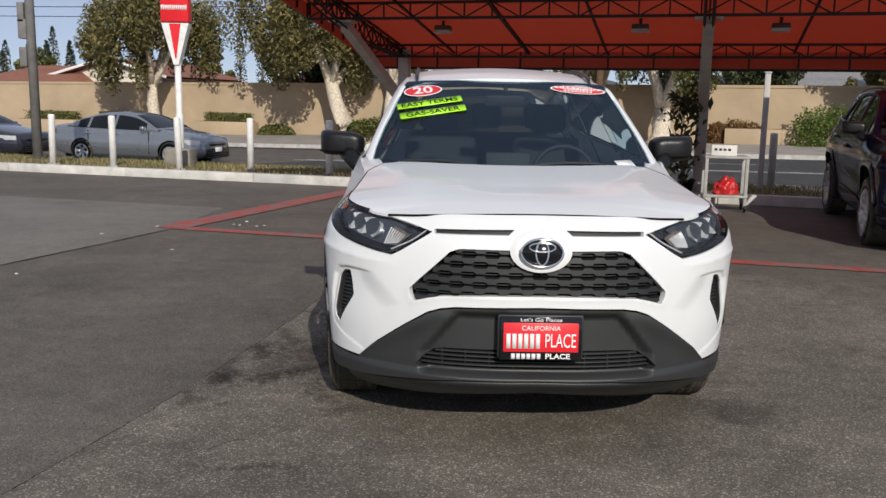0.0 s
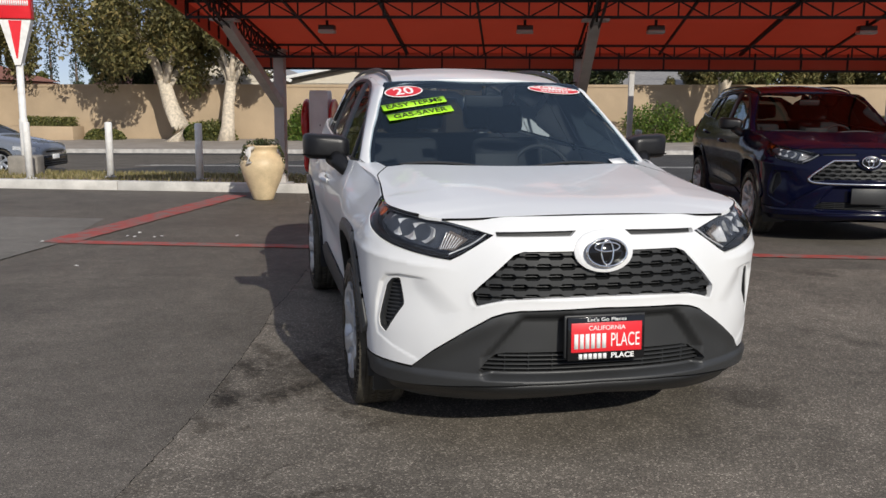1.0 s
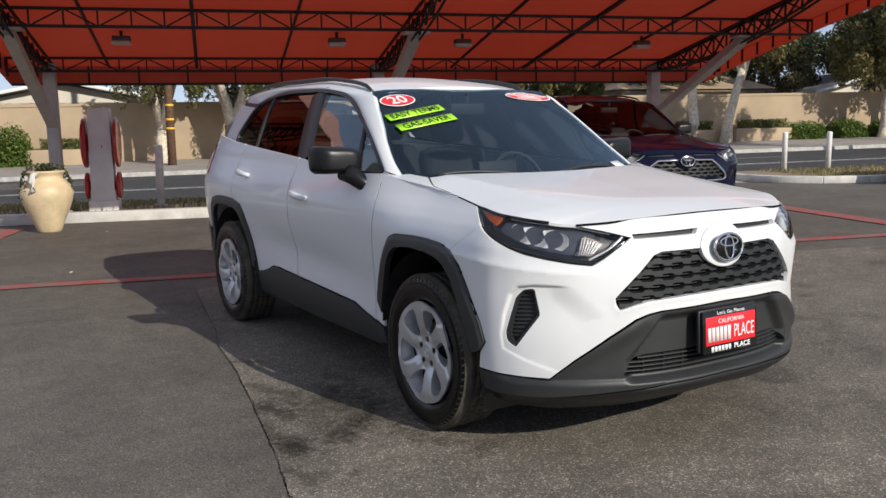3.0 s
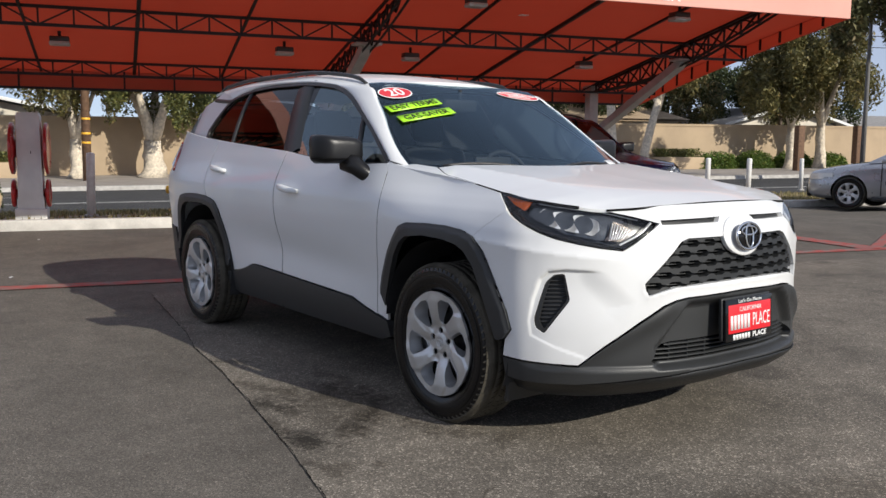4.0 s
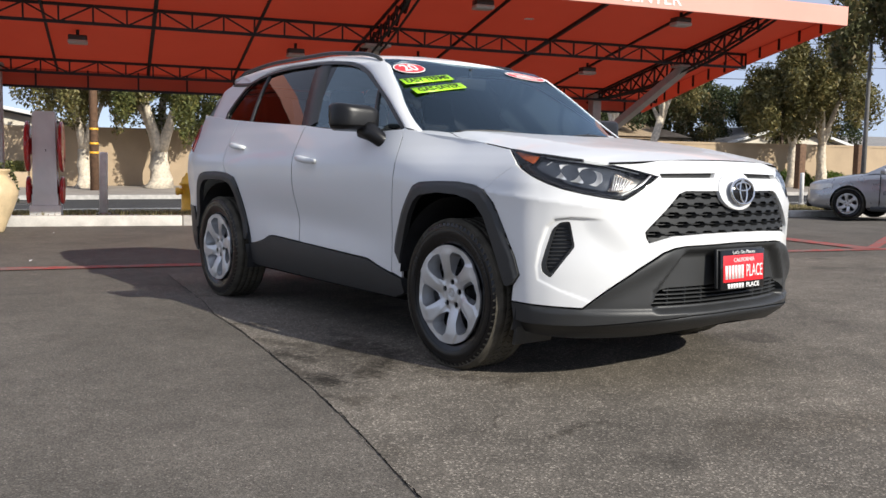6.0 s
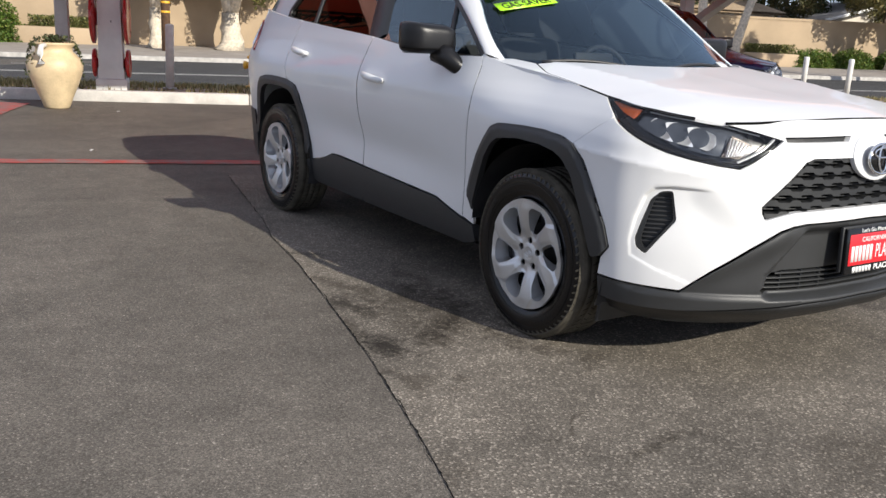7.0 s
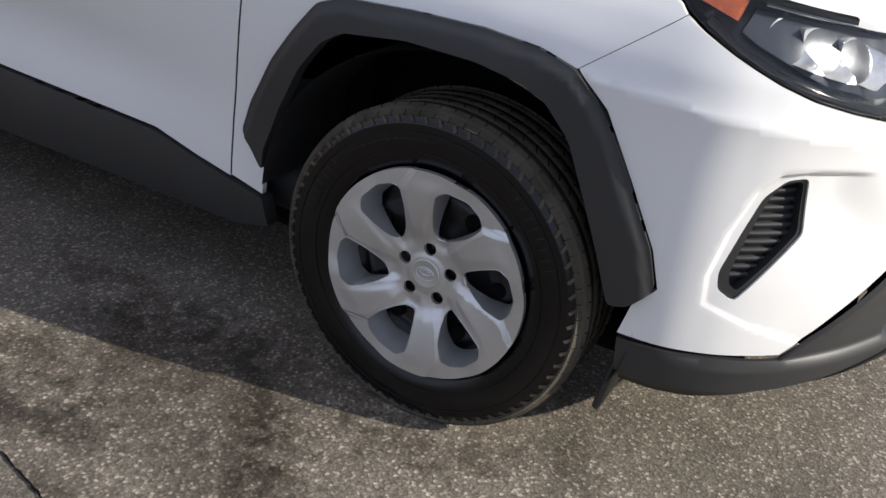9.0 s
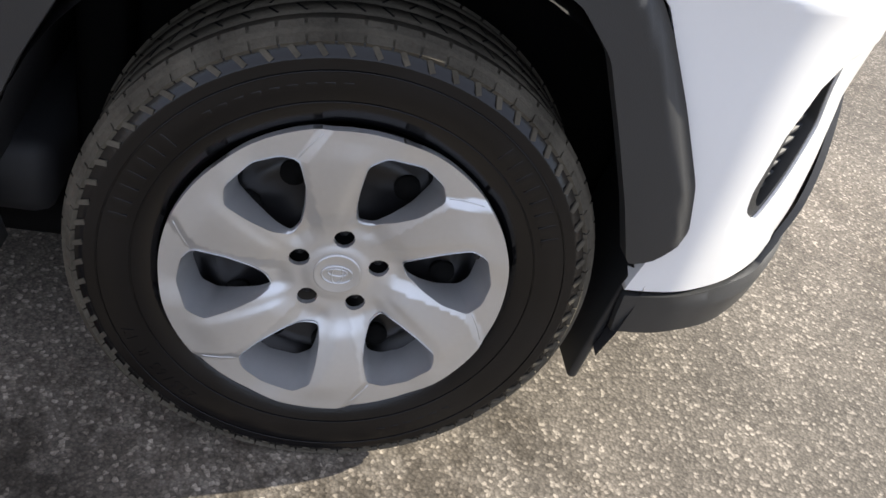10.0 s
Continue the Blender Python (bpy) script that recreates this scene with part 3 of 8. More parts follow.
for a, b in zip(edge_line, edge_line[1:]):
    k = int((b - a).length / .03)
    for i in range(k):
        p = a.lerp(b, i / k)
        off = .030 * noise.noise(p * 1.8) + .012 * noise.noise(p * 9)
        wd = .004 + .020 * max(0, noise.noise(p * 1.3 + Vector((3, 1, 0)))) + .004 * jr.random()
        rows.append([bm.verts.new((p.x + off + sx * wd, p.y + .4 * sx * wd, .0065)) for sx in (-1, 1)])
for a, b in zip(rows, rows[1:]):
    bm.faces.new((a[0], b[0], b[1], a[1]))
tagged(part("asphalt_joint", bm, M["gap"], None, "open crack along the edge of the grey patch"), category="crack", kind="structure")


def red_line(a, b, width, z=.008):
    """A worn painted line with ragged edges."""
    a, b = uv(*a), uv(*b)
    d = (b - a)
    n = Vector((-d.y, d.x, 0)).normalized() * width / 2
    k = int(d.length / .08)
    bm = bmesh.new()
    rows = []
    for i in range(k + 1):
        p = a + d * i / k
        e1, e2 = 1 + .12 * noise.noise(p * 6), 1 + .12 * noise.noise(p * 6 + Vector((0, 0, 5)))
        rows.append((bm.verts.new(p + n * e1 + Vector((0, 0, z))), bm.verts.new(p - n * e2 + Vector((0, 0, z)))))
    for p, q in zip(rows, rows[1:]):
        bm.faces.new((p[0], p[1], q[1], q[0]))
    bmesh.ops.recalc_face_normals(bm, faces=bm.faces)
    if sum(f.normal.z for f in bm.faces) < 0:
        bmesh.ops.reverse_faces(bm, faces=bm.faces)
    return tagged(part("painted_line", bm, M["red_line"], None, "worn red painted line on the asphalt", False), category="marking", group="red lines of the parking bay", kind="structure")


red_line((-5.1, 5.12), (7.6, 5.30), .20)
red_line((-5.05, 5.06), (-4.72, 9.9), .36, .0105)
red_line((6.35, 5.3), (6.35, 9.9), .34, .0105)
red_line((6.35, 5.3), (8.4, 6.9), .14, .013)

# kerb of the lot, in cast lengths
def kerb_run(name, pts, label, dirty=0.0, high=.15):
    root = tagged(new(name), label, "kerb", kind="structure")
    for i, (a, b) in enumerate(zip(pts, pts[1:])):
        a, b = Vector((*a, 0)), Vector((*b, 0))
        d = (b - a).normalized()
        m = UV @ Matrix.Translation(a) @ Matrix((d, Vector((-d.y, d.x, 0)), Vector((0, 0, 1)))).transposed().to_4x4()
        bm = box_bm((.004, 0, -.05), ((b - a).length - .004, .17, high), .018, m)
        part("kerb_length", bm, M["kerb"] if (i * 7) % 5 or not dirty else M["kerb_dirty"], root)
    return root


kerb_run("kerb", [(-40.7 + 2.6 * i, 10.45) for i in range(19)], "white-painted concrete kerb along the lot", 1)
kerb_run("kerb", [(9.3, 15.3), (9.33, 13.9), (9.7, 13.1), (10.4, 12.6), (11.4, 12.4)] + [(13.4 + 2.6 * i, 12.35) for i in range(12)], "white-painted kerb of the street island", 0, .11)
strip("verge", [(10.6, .13), (11.5, .11), (13.0, .04), (14.15, -.02)], -42, 6.3, M["soil"], "dry grass verge behind the kerb", "verge", 40)
bm = bmesh.new()
bm.faces.new([bm.verts.new(uv(u, v, .085)) for u, v in ((9.45, 15.3), (9.48, 13.95), (9.8, 13.2), (10.5, 12.7), (11.45, 12.52), (44, 12.48), (44, 15.3))])
bmesh.ops.recalc_face_normals(bm, faces=bm.faces)
tagged(part("verge", bm, M["soil"], None, "grass island beside the driveway", False), category="verge", kind="structure")
strip("driveway_apron", [(11.62, -.072), (13.4, -.066), (14.3, -.066), (15.1, -.372)], 6.32, 9.32, M["apron"], "pale concrete apron between the lot and the street", "driveway", 4)
strip("road", [(14.25, -.385), (22, -.33), (29.88, -.385)], -160, 160, M["road"], "grey asphalt street", "road")
strip("road_kerb", [(14.10, -.02), (14.24, -.02), (14.26, -.385)], -160, 6.3, M["kerb_dirty"], "low street kerb", "kerb")
strip("far_kerb", [(29.86, -.385), (29.89, -.235), (30.04, -.23)], -160, 160, M["kerb_dirty"], "far street kerb", "kerb")
strip("far_pavement", [(30.04, -.232), (33, -.17), (36.85, -.09)], -160, 160, M["walkway"], "pale concrete pavement along the wall", "pavement")
for v, wd, dash in ((14.9, .10, 0), (18.2, .10, 3.0), (22.0, .12, 0), (22.3, .12, 0), (25.8, .10, 3.0)):
    zc = -.385 + .055 * (1 - abs(v - 22) / 7.8) + .006
    if not dash:
        tagged(strip("lane_line", [(v, zc), (v + wd, zc)], -90, 90, M["kerb"], "white lane line", "marking"), group="lane lines")
    else:
        for i in range(-12, 10):
            tagged(strip("lane_line", [(v, zc), (v + wd, zc)], i * 8.0, i * 8.0 + dash, M["kerb"], "white lane dash", "marking", 2), group="lane lines")

# the long stucco wall
bm = bmesh.new()
top = lambda u: 2.36 + .006 * u
rows = []
for i in range(81):
    u = -90 + 180 * i / 80
    zb = -.12 + rise(u, 37)
    rows.append([bm.verts.new(uv(u, v, z)) for v, z in ((36.9, zb - .3), (36.9, top(u) - .12), (36.86, top(u) - .12), (36.86, top(u)), (37.16, top(u)), (37.16, zb - .3))])
for a, b in zip(rows, rows[1:]):
    for k in range(5):
        bm.faces.new((a[k], b[k], b[k + 1], a[k + 1]))
bmesh.ops.recalc_face_normals(bm, faces=bm.faces)
tagged(part("wall", bm, M["wall"], None, "long tan stucco garden wall with a capped top", False), category="wall", kind="structure")

# ---- the car's skin: a plan curve wrapped round the car, and upright profiles ----
import collections

from mathutils.geometry import delaunay_2d_cdt


def hermite(xs, ys):
    """A smooth curve through points, as a function on arrays."""
    xs, ys = np.array(xs, float), np.array(ys, float)
    d = np.gradient(ys, xs)
    sec = np.diff(ys) / np.diff(xs)
    for i in range(1, len(xs) - 1):
        d[i] = 0 if sec[i - 1] * sec[i] <= 0 else 2 * sec[i - 1] * sec[i] / (sec[i - 1] + sec[i])

    def f(x):
        x = np.clip(np.asarray(x, float), xs[0], xs[-1])
        i = np.clip(np.searchsorted(xs, x) - 1, 0, len(xs) - 2)
        h = xs[i + 1] - xs[i]
        t = (x - xs[i]) / h
        return ((1 + 2 * t) * (1 - t) ** 2 * ys[i] + t * (1 - t) ** 2 * h * d[i]
                + t * t * (3 - 2 * t) * ys[i + 1] + t * t * (t - 1) * h * d[i + 1])
    return f


def ease(a, b, x):
    t = np.clip((np.asarray(x, float) - a) / (b - a), 0, 1)
    return t * t * (3 - 2 * t)


def catmull(pts, per=24):
    p = np.array(pts, float)
    q = np.vstack([2 * p[0] - p[1], p, 2 * p[-1] - p[-2]])
    out = []
    for i in range(1, len(q) - 2):
        a, b, c, d = q[i - 1:i + 3]
        for k in range(per):
            t = k / per
            out.append(0.5 * (2 * b + (c - a) * t + (2 * a - 5 * b + 4 * c - d) * t * t + (3 * b - a - 3 * c + d) * t ** 3))
    return np.array(out + [p[-1]])


PLAN = catmull([(-.2, .006), (0, 0), (.2, .006), (.40, .04), (.55, .10), (.68, .172), (.79, .262), (.866, .357), (.908, .47), (.915, .68), (.914, 1.0),
                (.91, 1.5), (.91, 2.4), (.91, 3.4), (.905, 3.9), (.885, 4.2), (.82, 4.42), (.68, 4.53), (.4, 4.585), (0, 4.6)])[24:]
ARC = np.concatenate([[0], np.cumsum(np.linalg.norm(np.diff(PLAN, axis=0), axis=1))])
HEIGHTS = [.15, .2, .3, .4, .55, .7, .8, .88, .95, 1.0, 1.05, 1.1, 1.15, 1.2, 1.3]
PROFILE_FRONT = hermite(HEIGHTS, [-.12, -.07, -.01, 0, 0, -.005, -.014, -.03, -.065, -.11, -.2, -.3, -.4, -.5, -.6])
PROFILE_FENDER = hermite(HEIGHTS, [-.09, -.06, -.035, -.022, -.010, -.002, 0, -.004, -.03, -.07, -.12, -.15, -.17, -.19, -.22])
PROFILE_DOOR = hermite(HEIGHTS, [-.14, -.11, -.065, -.045, -.034, -.016, -.004, .002, 0, -.010, -.028, -.05, -.073, -.098, -.14])


def inside(poly, p):
    x, y = p[..., 0], p[..., 1]
    c = np.zeros(x.shape, bool)
    for (x1, y1), (x2, y2) in zip(poly, np.roll(poly, -1, 0)):
        if y1 != y2:
            c ^= ((y1 > y) != (y2 > y)) & (x < (x2 - x1) * (y - y1) / (y2 - y1) + x1)
    return c


def line_dist(line, p):
    """Distance to an open line."""
    d = np.full(p.shape[:-1], 1e9)
    for a, b in zip(line, line[1:]):
        ab = b - a
        t = np.clip(((p - a) @ ab) / max(ab @ ab, 1e-12), 0, 1)
        d = np.minimum(d, np.linalg.norm(p - a - t[..., None] * ab, axis=-1))
    return d


CHEEK = np.array([(.757, .388), (.90, .435), (1.003, .478), (1.012, .54), (.995, .63), (.965, .715), (.93, .748), (.86, .757), (.705, .752), (.565, .625), (.61, .52), (.70, .44)])


def inset(line, d):
    """A line moved sideways by d."""
    t = np.gradient(line, axis=0)
    t /= np.linalg.norm(t, axis=1)[:, None]
    return line + np.stack([-t[:, 1], t[:, 0]], -1) * d


UNDER_LAMP = np.array([(.66, .7922), (.773, .80), (1.044, .828), (1.24, .8437)])
GRILLE_EDGE = np.array([(.33, .874), (.38, .858), (.45, .79), (.51, .735), (.548, .695), (.545, .665), (.525, .637), (.46, .654), (.40, .667), (0, .676)])


def plan_at(s):
    a = np.abs(s)
    x, y = np.interp(a, ARC, PLAN[:, 0]), np.interp(a, ARC, PLAN[:, 1])
    e = 0.02
    lo, hi = np.maximum(a - e, 0), a + e
    tx, ty = np.interp(hi, ARC, PLAN[:, 0]) - np.interp(lo, ARC, PLAN[:, 0]), np.interp(hi, ARC, PLAN[:, 1]) - np.interp(lo, ARC, PLAN[:, 1])
    ty = np.where(a < e, ty * a / e, ty)
    n = np.hypot(tx, ty)
    side = np.where(s < 0, -1.0, 1.0)
    return x * side, y, ty / n * side, -tx / n


def bulge(s, z):
    """Creases: flared wheel housings, a scooped lower door, the front's angular cheeks."""
    a = np.abs(s)
    y = np.interp(a, ARC, PLAN[:, 1])
    side = ease(1.15, 1.5, a) * ease(5.2, 4.7, a)
    front_flare = np.exp(-((y - .93) / .42) ** 4) * ease(1.02, .9, z) * ease(.55, .8, z)
    rear_flare = np.exp(-((y - 3.62) / .5) ** 4) * ease(1.08, .92, z) * ease(.55, .8, z)
    scoop = np.exp(-((y - 2.35) / .75) ** 4) * np.exp(-((z - (.62 + .045 * (y - 2.3))) / .11) ** 2)
    # the cheek beside the fog lamp: sharp above and outside, running out towards the grille
    p = np.stack([a, z + 0 * a], -1)
    cheek = inside(CHEEK, p) * ease(0, .016, line_dist(CHEEK[:9], p)) * ease(0, .11, line_dist(CHEEK[8:], p)) * (.22 + .78 * ease(.50, .70, z))
    # a crease under the headlamp, from the wheel arch to the cheek
    zc = np.interp(a, [.55, .773, 1.044, 1.285, 1.5], [.785, .80, .828, .847, .86])
    d = z - zc
    crest = np.where(d < 0, np.exp(d / .05), np.exp(-d / .028)) * ease(.56, .80, a) * ease(1.42, 1.27, a)
    frame_edge = np.exp(-np.abs(line_dist(GRILLE_EDGE, p) - .0) / .016) * ease(.62, .5, a)
    return side * (.012 * front_flare + .014 * rear_flare - .022 * scoop) - .017 * cheek + .011 * crest + .004 * frame_edge


def skin(s, z, out=0.0):
    """A point of the car's skin at s metres round from the nose, z up, moved out by out."""
    s, z = np.asarray(s, float), np.asarray(z, float)
    x, y, nx, ny = plan_at(s)
    a = np.abs(s)
    w1, w2 = ease(.45, 1.15, a), ease(.95, 1.55, y)
    o = (PROFILE_FRONT(z) * (1 - w1) + PROFILE_FENDER(z) * w1) * (1 - w2) + PROFILE_DOOR(z) * w2 + bulge(s, z) + out
    return np.stack([x + nx * o, y + ny * o, z + 0 * x], -1)


CABIN_X = hermite([1.02, 1.08, 1.2, 1.35, 1.5, 1.6, 1.66], [.878, .858, .805, .737, .665, .605, .55])


def cabin_side(side):
    def f(y, z, out=0.0):
        y, z = np.asarray(y, float), np.asarray(z, float)
        x = CABIN_X(z) - .035 * np.clip((2.2 - y) / .9, 0, 1) ** 1.5 - .06 * np.clip((y - 2.6) / 1.7, 0, 1) ** 1.6 - .10 * np.clip((y - 4.1) / .35, 0, 1.3) ** 2 + out
        return np.stack([side * x, y, z + .3 * out], -1)
    return f


ROOF_MID = hermite([1.9, 2.05, 2.3, 2.8, 3.4, 4.0, 4.45], [1.575, 1.606, 1.645, 1.682, 1.684, 1.650, 1.595])


def roof_skin(x, y, out=0.0):
    x, y = np.asarray(x, float), np.asarray(y, float)
    return np.stack([x, y + .18 * x * x * ease(2.6, 1.95, y), ROOF_MID(y) - .040 * (x / .58) ** 2 - .04 * np.clip((np.abs(x) - .5) / .12, 0, 1.2) ** 2 + out], -1)


SCREEN_Y = hermite([1.05, 1.12, 1.3, 1.435, 1.52, 1.575, 1.61], [1.04, 1.15, 1.475, 1.72, 1.88, 1.985, 2.06])


def screen(x, z, out=0.0):
    x, z = np.asarray(x, float), np.asarray(z, float)
    return np.stack([x, SCREEN_Y(z) + (.34 - .28 * ease(1.15, 1.6, z)) * x * x - .88 * out, z + .48 * out], -1)


HOOD_MID = hermite([.05, .12, .3, .64, 1.0, 1.2, 1.6], [.985, 1.004, 1.043, 1.090, 1.130, 1.150, 1.185])
HOOD_FALL = hermite([.1, .245, .287, .35, .42, .57, .64, 1.0, 1.3, 1.6], [.092, .080, .067, .056, .049, .049, .052, .048, .038, .030])


def hood(x, y, out=0.0):
    x, y = np.asarray(x, float), np.asarray(y, float)
    r = np.abs(x)
    dish = .009 * np.exp(-((r - .10) / .26) ** 2) * ease(.25, .6, y)
    line = .50 + .12 * (y - .3)
    ridge = .013 * np.exp(-np.abs(r - line) / np.where(r < line, .13, .045)) * ease(.3, .75, y) * ease(1.32, 1.1, y)
    return np.stack([x, y, HOOD_MID(y) - HOOD_FALL(y) * (r / .8) ** 2.4 - dish + ridge + out], -1)


def edge_dist(poly, p):
    d = np.full(p.shape[:-1], 1e9)
    for a, b in zip(poly, np.roll(poly, -1, 0)):
        ab = b - a
        t = np.clip(((p - a) @ ab) / max(ab @ ab, 1e-12), 0, 1)
        d = np.minimum(d, np.linalg.norm(p - a - t[..., None] * ab, axis=-1))
    return d


def refine(poly, step):
    out = []
    for a, b in zip(poly, np.roll(poly, -1, 0)):
        k = max(1, int(math.ceil(np.linalg.norm(b - a) / step)))
        out += [a + (b - a) * i / k for i in range(k)]
    return np.array(out)


def refine_open(line, step):
    out = []
    for a, b in zip(line, line[1:]):
        k = max(1, int(math.ceil(np.linalg.norm(b - a) / step)))
        out += [a + (b - a) * i / k for i in range(k)]
    return np.array(out + [line[-1]])


def rounded(poly, radius, per=4):
    """Corners of an outline cut round."""
    p = np.array(poly, float)
    out = []
    for i in range(len(p)):
        a, b, c = p[i - 1], p[i], p[(i + 1) % len(p)]
        la, lc = np.linalg.norm(a - b), np.linalg.norm(c - b)
        r = min(radius, .45 * la, .45 * lc)
        s, e = b + (a - b) / la * r, b + (c - b) / lc * r
        out += [(1 - t) ** 2 * s + 2 * t * (1 - t) * b + t * t * e for t in np.linspace(0, 1, per + 1)]
    return np.array(out)


def panel(name, surf, outline, material, parent, holes=(), step=.03, out=0.0, rim=.014, label="", hole_rim=None, e=2e-3, lines=()):
    """A trimmed piece of a surface: outline and holes lie in the surface's own two coordinates; rim turns the edges inwards."""
    poly = refine(np.array(outline, float), step)
    cuts = [refine(np.array(h, float), step) for h in holes]
    lo, hi = poly.min(0) - step, poly.max(0) + step
    gx, gy = np.meshgrid(np.arange(lo[0], hi[0], step), np.arange(lo[1], hi[1], step))
    gx = gx + (np.arange(gx.shape[0]) % 2)[:, None] * step / 2
    grid = np.stack([gx, gy], -1).reshape(-1, 2)
    keep = inside(poly, grid) & (edge_dist(poly, grid) > .45 * step)
    for c in cuts:
        keep &= ~inside(c, grid) & (edge_dist(c, grid) > .45 * step)
    pts, edges = list(poly), [(i, (i + 1) % len(poly)) for i in range(len(poly))]
    for c in cuts:
        n0 = len(pts)
        edges += [(n0 + i, n0 + (i + 1) % len(c)) for i in range(len(c))]
        pts += list(c)
    for line in lines:
        q = refine_open(np.array(line, float), step)
        keep &= line_dist(q, grid) > .45 * step
        edges += [(len(pts) + i, len(pts) + i + 1) for i in range(len(q) - 1)]
        pts += list(q)
    pts += list(grid[keep])
    vs, _, fs, *_ = delaunay_2d_cdt([Vector(p) for p in pts], edges, [], 0, 1e-6)
    p2 = np.array([tuple(v) for v in vs])
    tri = np.array([f for f in fs if len(f) == 3])
    mid = p2[tri].mean(1)
    ok = inside(poly, mid)
    for c in cuts:
        ok &= ~inside(c, mid)
    tri = tri[ok]
    p3 = surf(p2[:, 0], p2[:, 1], out)
    du = surf(p2[:, 0] + e, p2[:, 1], out) - surf(p2[:, 0] - e, p2[:, 1], out)
    dv = surf(p2[:, 0], p2[:, 1] + e, out) - surf(p2[:, 0], p2[:, 1] - e, out)
    nor = np.cross(du, dv)
    nor /= np.linalg.norm(nor, axis=1)[:, None] + 1e-12
    outer = surf(p2[:, 0], p2[:, 1], out + .01) - p3
    sign = np.where((nor * outer).sum(1, keepdims=True) < 0, -1.0, 1.0)
    nor = nor * sign
    a, b, c = p3[tri[:, 0]], p3[tri[:, 1]], p3[tri[:, 2]]
    turn = (np.cross(b - a, c - a) * nor[tri].mean(1)).sum(1) < 0
    tri[turn] = tri[turn][:, ::-1]
    used = np.unique(tri)
    slot = np.full(len(p3), -1)
    slot[used] = np.arange(len(used))
    verts = [tuple(p) for p in p3[used]]
    faces = [tuple(int(i) for i in t) for t in slot[tri]]
    normals = [tuple(n) for n in nor[used]]
    if rim:
        count = {(int(i), int(j)) for t in tri for i, j in ((t[0], t[1]), (t[1], t[2]), (t[2], t[0]))}
        ij = np.array([k for k in sorted(count) if (k[1], k[0]) not in count])
        border = {(round(float(a), 5), round(float(b), 5)) for a, b in poly}
        on_border = np.array([[(round(float(p2[k][0]), 5), round(float(p2[k][1]), 5)) in border for k in e2] for e2 in ij])
        deep = np.where(on_border, rim, rim if hole_rim is None else hole_rim)
        q = np.stack([surf(p2[ij[:, k], 0], p2[ij[:, k], 1], out - deep[:, k]) for k in (0, 1)], 1)
        r = np.stack([p3[ij[:, k]] for k in (0, 1)], 1)
        fn = np.cross(r[:, 0] - r[:, 1], q[:, 0] - r[:, 1])
        fn /= np.linalg.norm(fn, axis=1)[:, None] + 1e-12
        turned = collections.defaultdict(lambda: np.zeros(3))
        for k in range(len(ij)):
            for v in ij[k]:
                turned[int(v)] += fn[k]
        low = {}
        for k in range(len(ij)):
            for v, p, top in ((int(ij[k, 0]), q[k, 0], r[k, 0]), (int(ij[k, 1]), q[k, 1], r[k, 1])):
                if v not in low:
                    low[v] = len(verts)
                    verts += [tuple(top), tuple(p)]
                    n = turned[v] / (np.linalg.norm(turned[v]) + 1e-9)
                    normals += [tuple(n)] * 2
            i, j = low[int(ij[k, 0])], low[int(ij[k, 1])]
            faces.append((j, i, i + 1, j + 1))
    me = bpy.data.meshes.new(name)
    me.from_pydata(verts, [], faces)
    me.materials.append(material)
    me.shade_smooth()
    me.normals_split_custom_set_from_vertices(normals)
    ob = new(name, me)
    ob.parent = parent
    return tagged(ob, label)


def mirror_outline(half):
    """A closed outline from its right half, which runs from the top of the middle line to its foot."""
    h = np.array(half, float)
    return np.vstack([h, (h * (-1, 1))[::-1][(1 if abs(h[-1, 0]) < 1e-9 else 0):(-1 if abs(h[0, 0]) < 1e-9 else None)]])


def ribbon(name, surf, line, width, material, parent, out=.004, thick=.006, label=""):
    """A narrow strip of trim along a line on a surface."""
    p = catmull(line, 10)
    t = np.gradient(p, axis=0)
    t /= np.linalg.norm(t, axis=1)[:, None]
    n = np.stack([-t[:, 1], t[:, 0]], -1) * width / 2
    bm = bmesh.new()
    rows = []
    for q, o in ((p - n, out - thick), (p - n * .8, out), (p + n * .8, out), (p + n, out - thick)):
        rows.append([bm.verts.new(c) for c in surf(q[:, 0], q[:, 1], o)])
    for a, b in zip(rows, rows[1:]):
        for i in range(len(p) - 1):
            bm.faces.new((a[i], a[i + 1], b[i + 1], b[i]))
    bmesh.ops.recalc_face_normals(bm, faces=bm.faces)
    return part(name, bm, material, parent, label)


def arc_points(cx, cy, rx, ry, a0, a1, n=12):
    return [(cx + rx * math.cos(radians(a0 + (a1 - a0) * i / n)), cy + ry * math.sin(radians(a0 + (a1 - a0) * i / n))) for i in range(n + 1)]


# ---- wheels ----
def cover_depth(r, th):
    """How far the wheel cover stands proud, over radius and angle: six twisted spokes, a hub, a rolled rim."""
    k = np.mod(th + radians(10) - .10 * (r - .15) / .06, math.pi / 3) - math.pi / 6
    t = np.abs(r * np.sin(k))
    face = np.interp(r, [.05, .08, .11, .15, .19, .233], [.003, .005, .012, .026, .040, .026])
    sink = np.where(k < 0, np.minimum(np.clip(t - face, 0, 1) * .34, .0065), .0065 * ease(.25, .51, k))
    dome = hermite([0, .034, .05, .075, .11, .16, .205, .224, .233], [.003, .003, .000, .003, .013, .022, .027, .028, .0285])(r)
    crown = .0035 * np.exp(-((k - .10) / np.where(k < .10, .22, .09)) ** 2) * ease(.07, .11, r) * ease(.222, .185, r)
    return dome - sink * ease(.055, .085, r) + crown


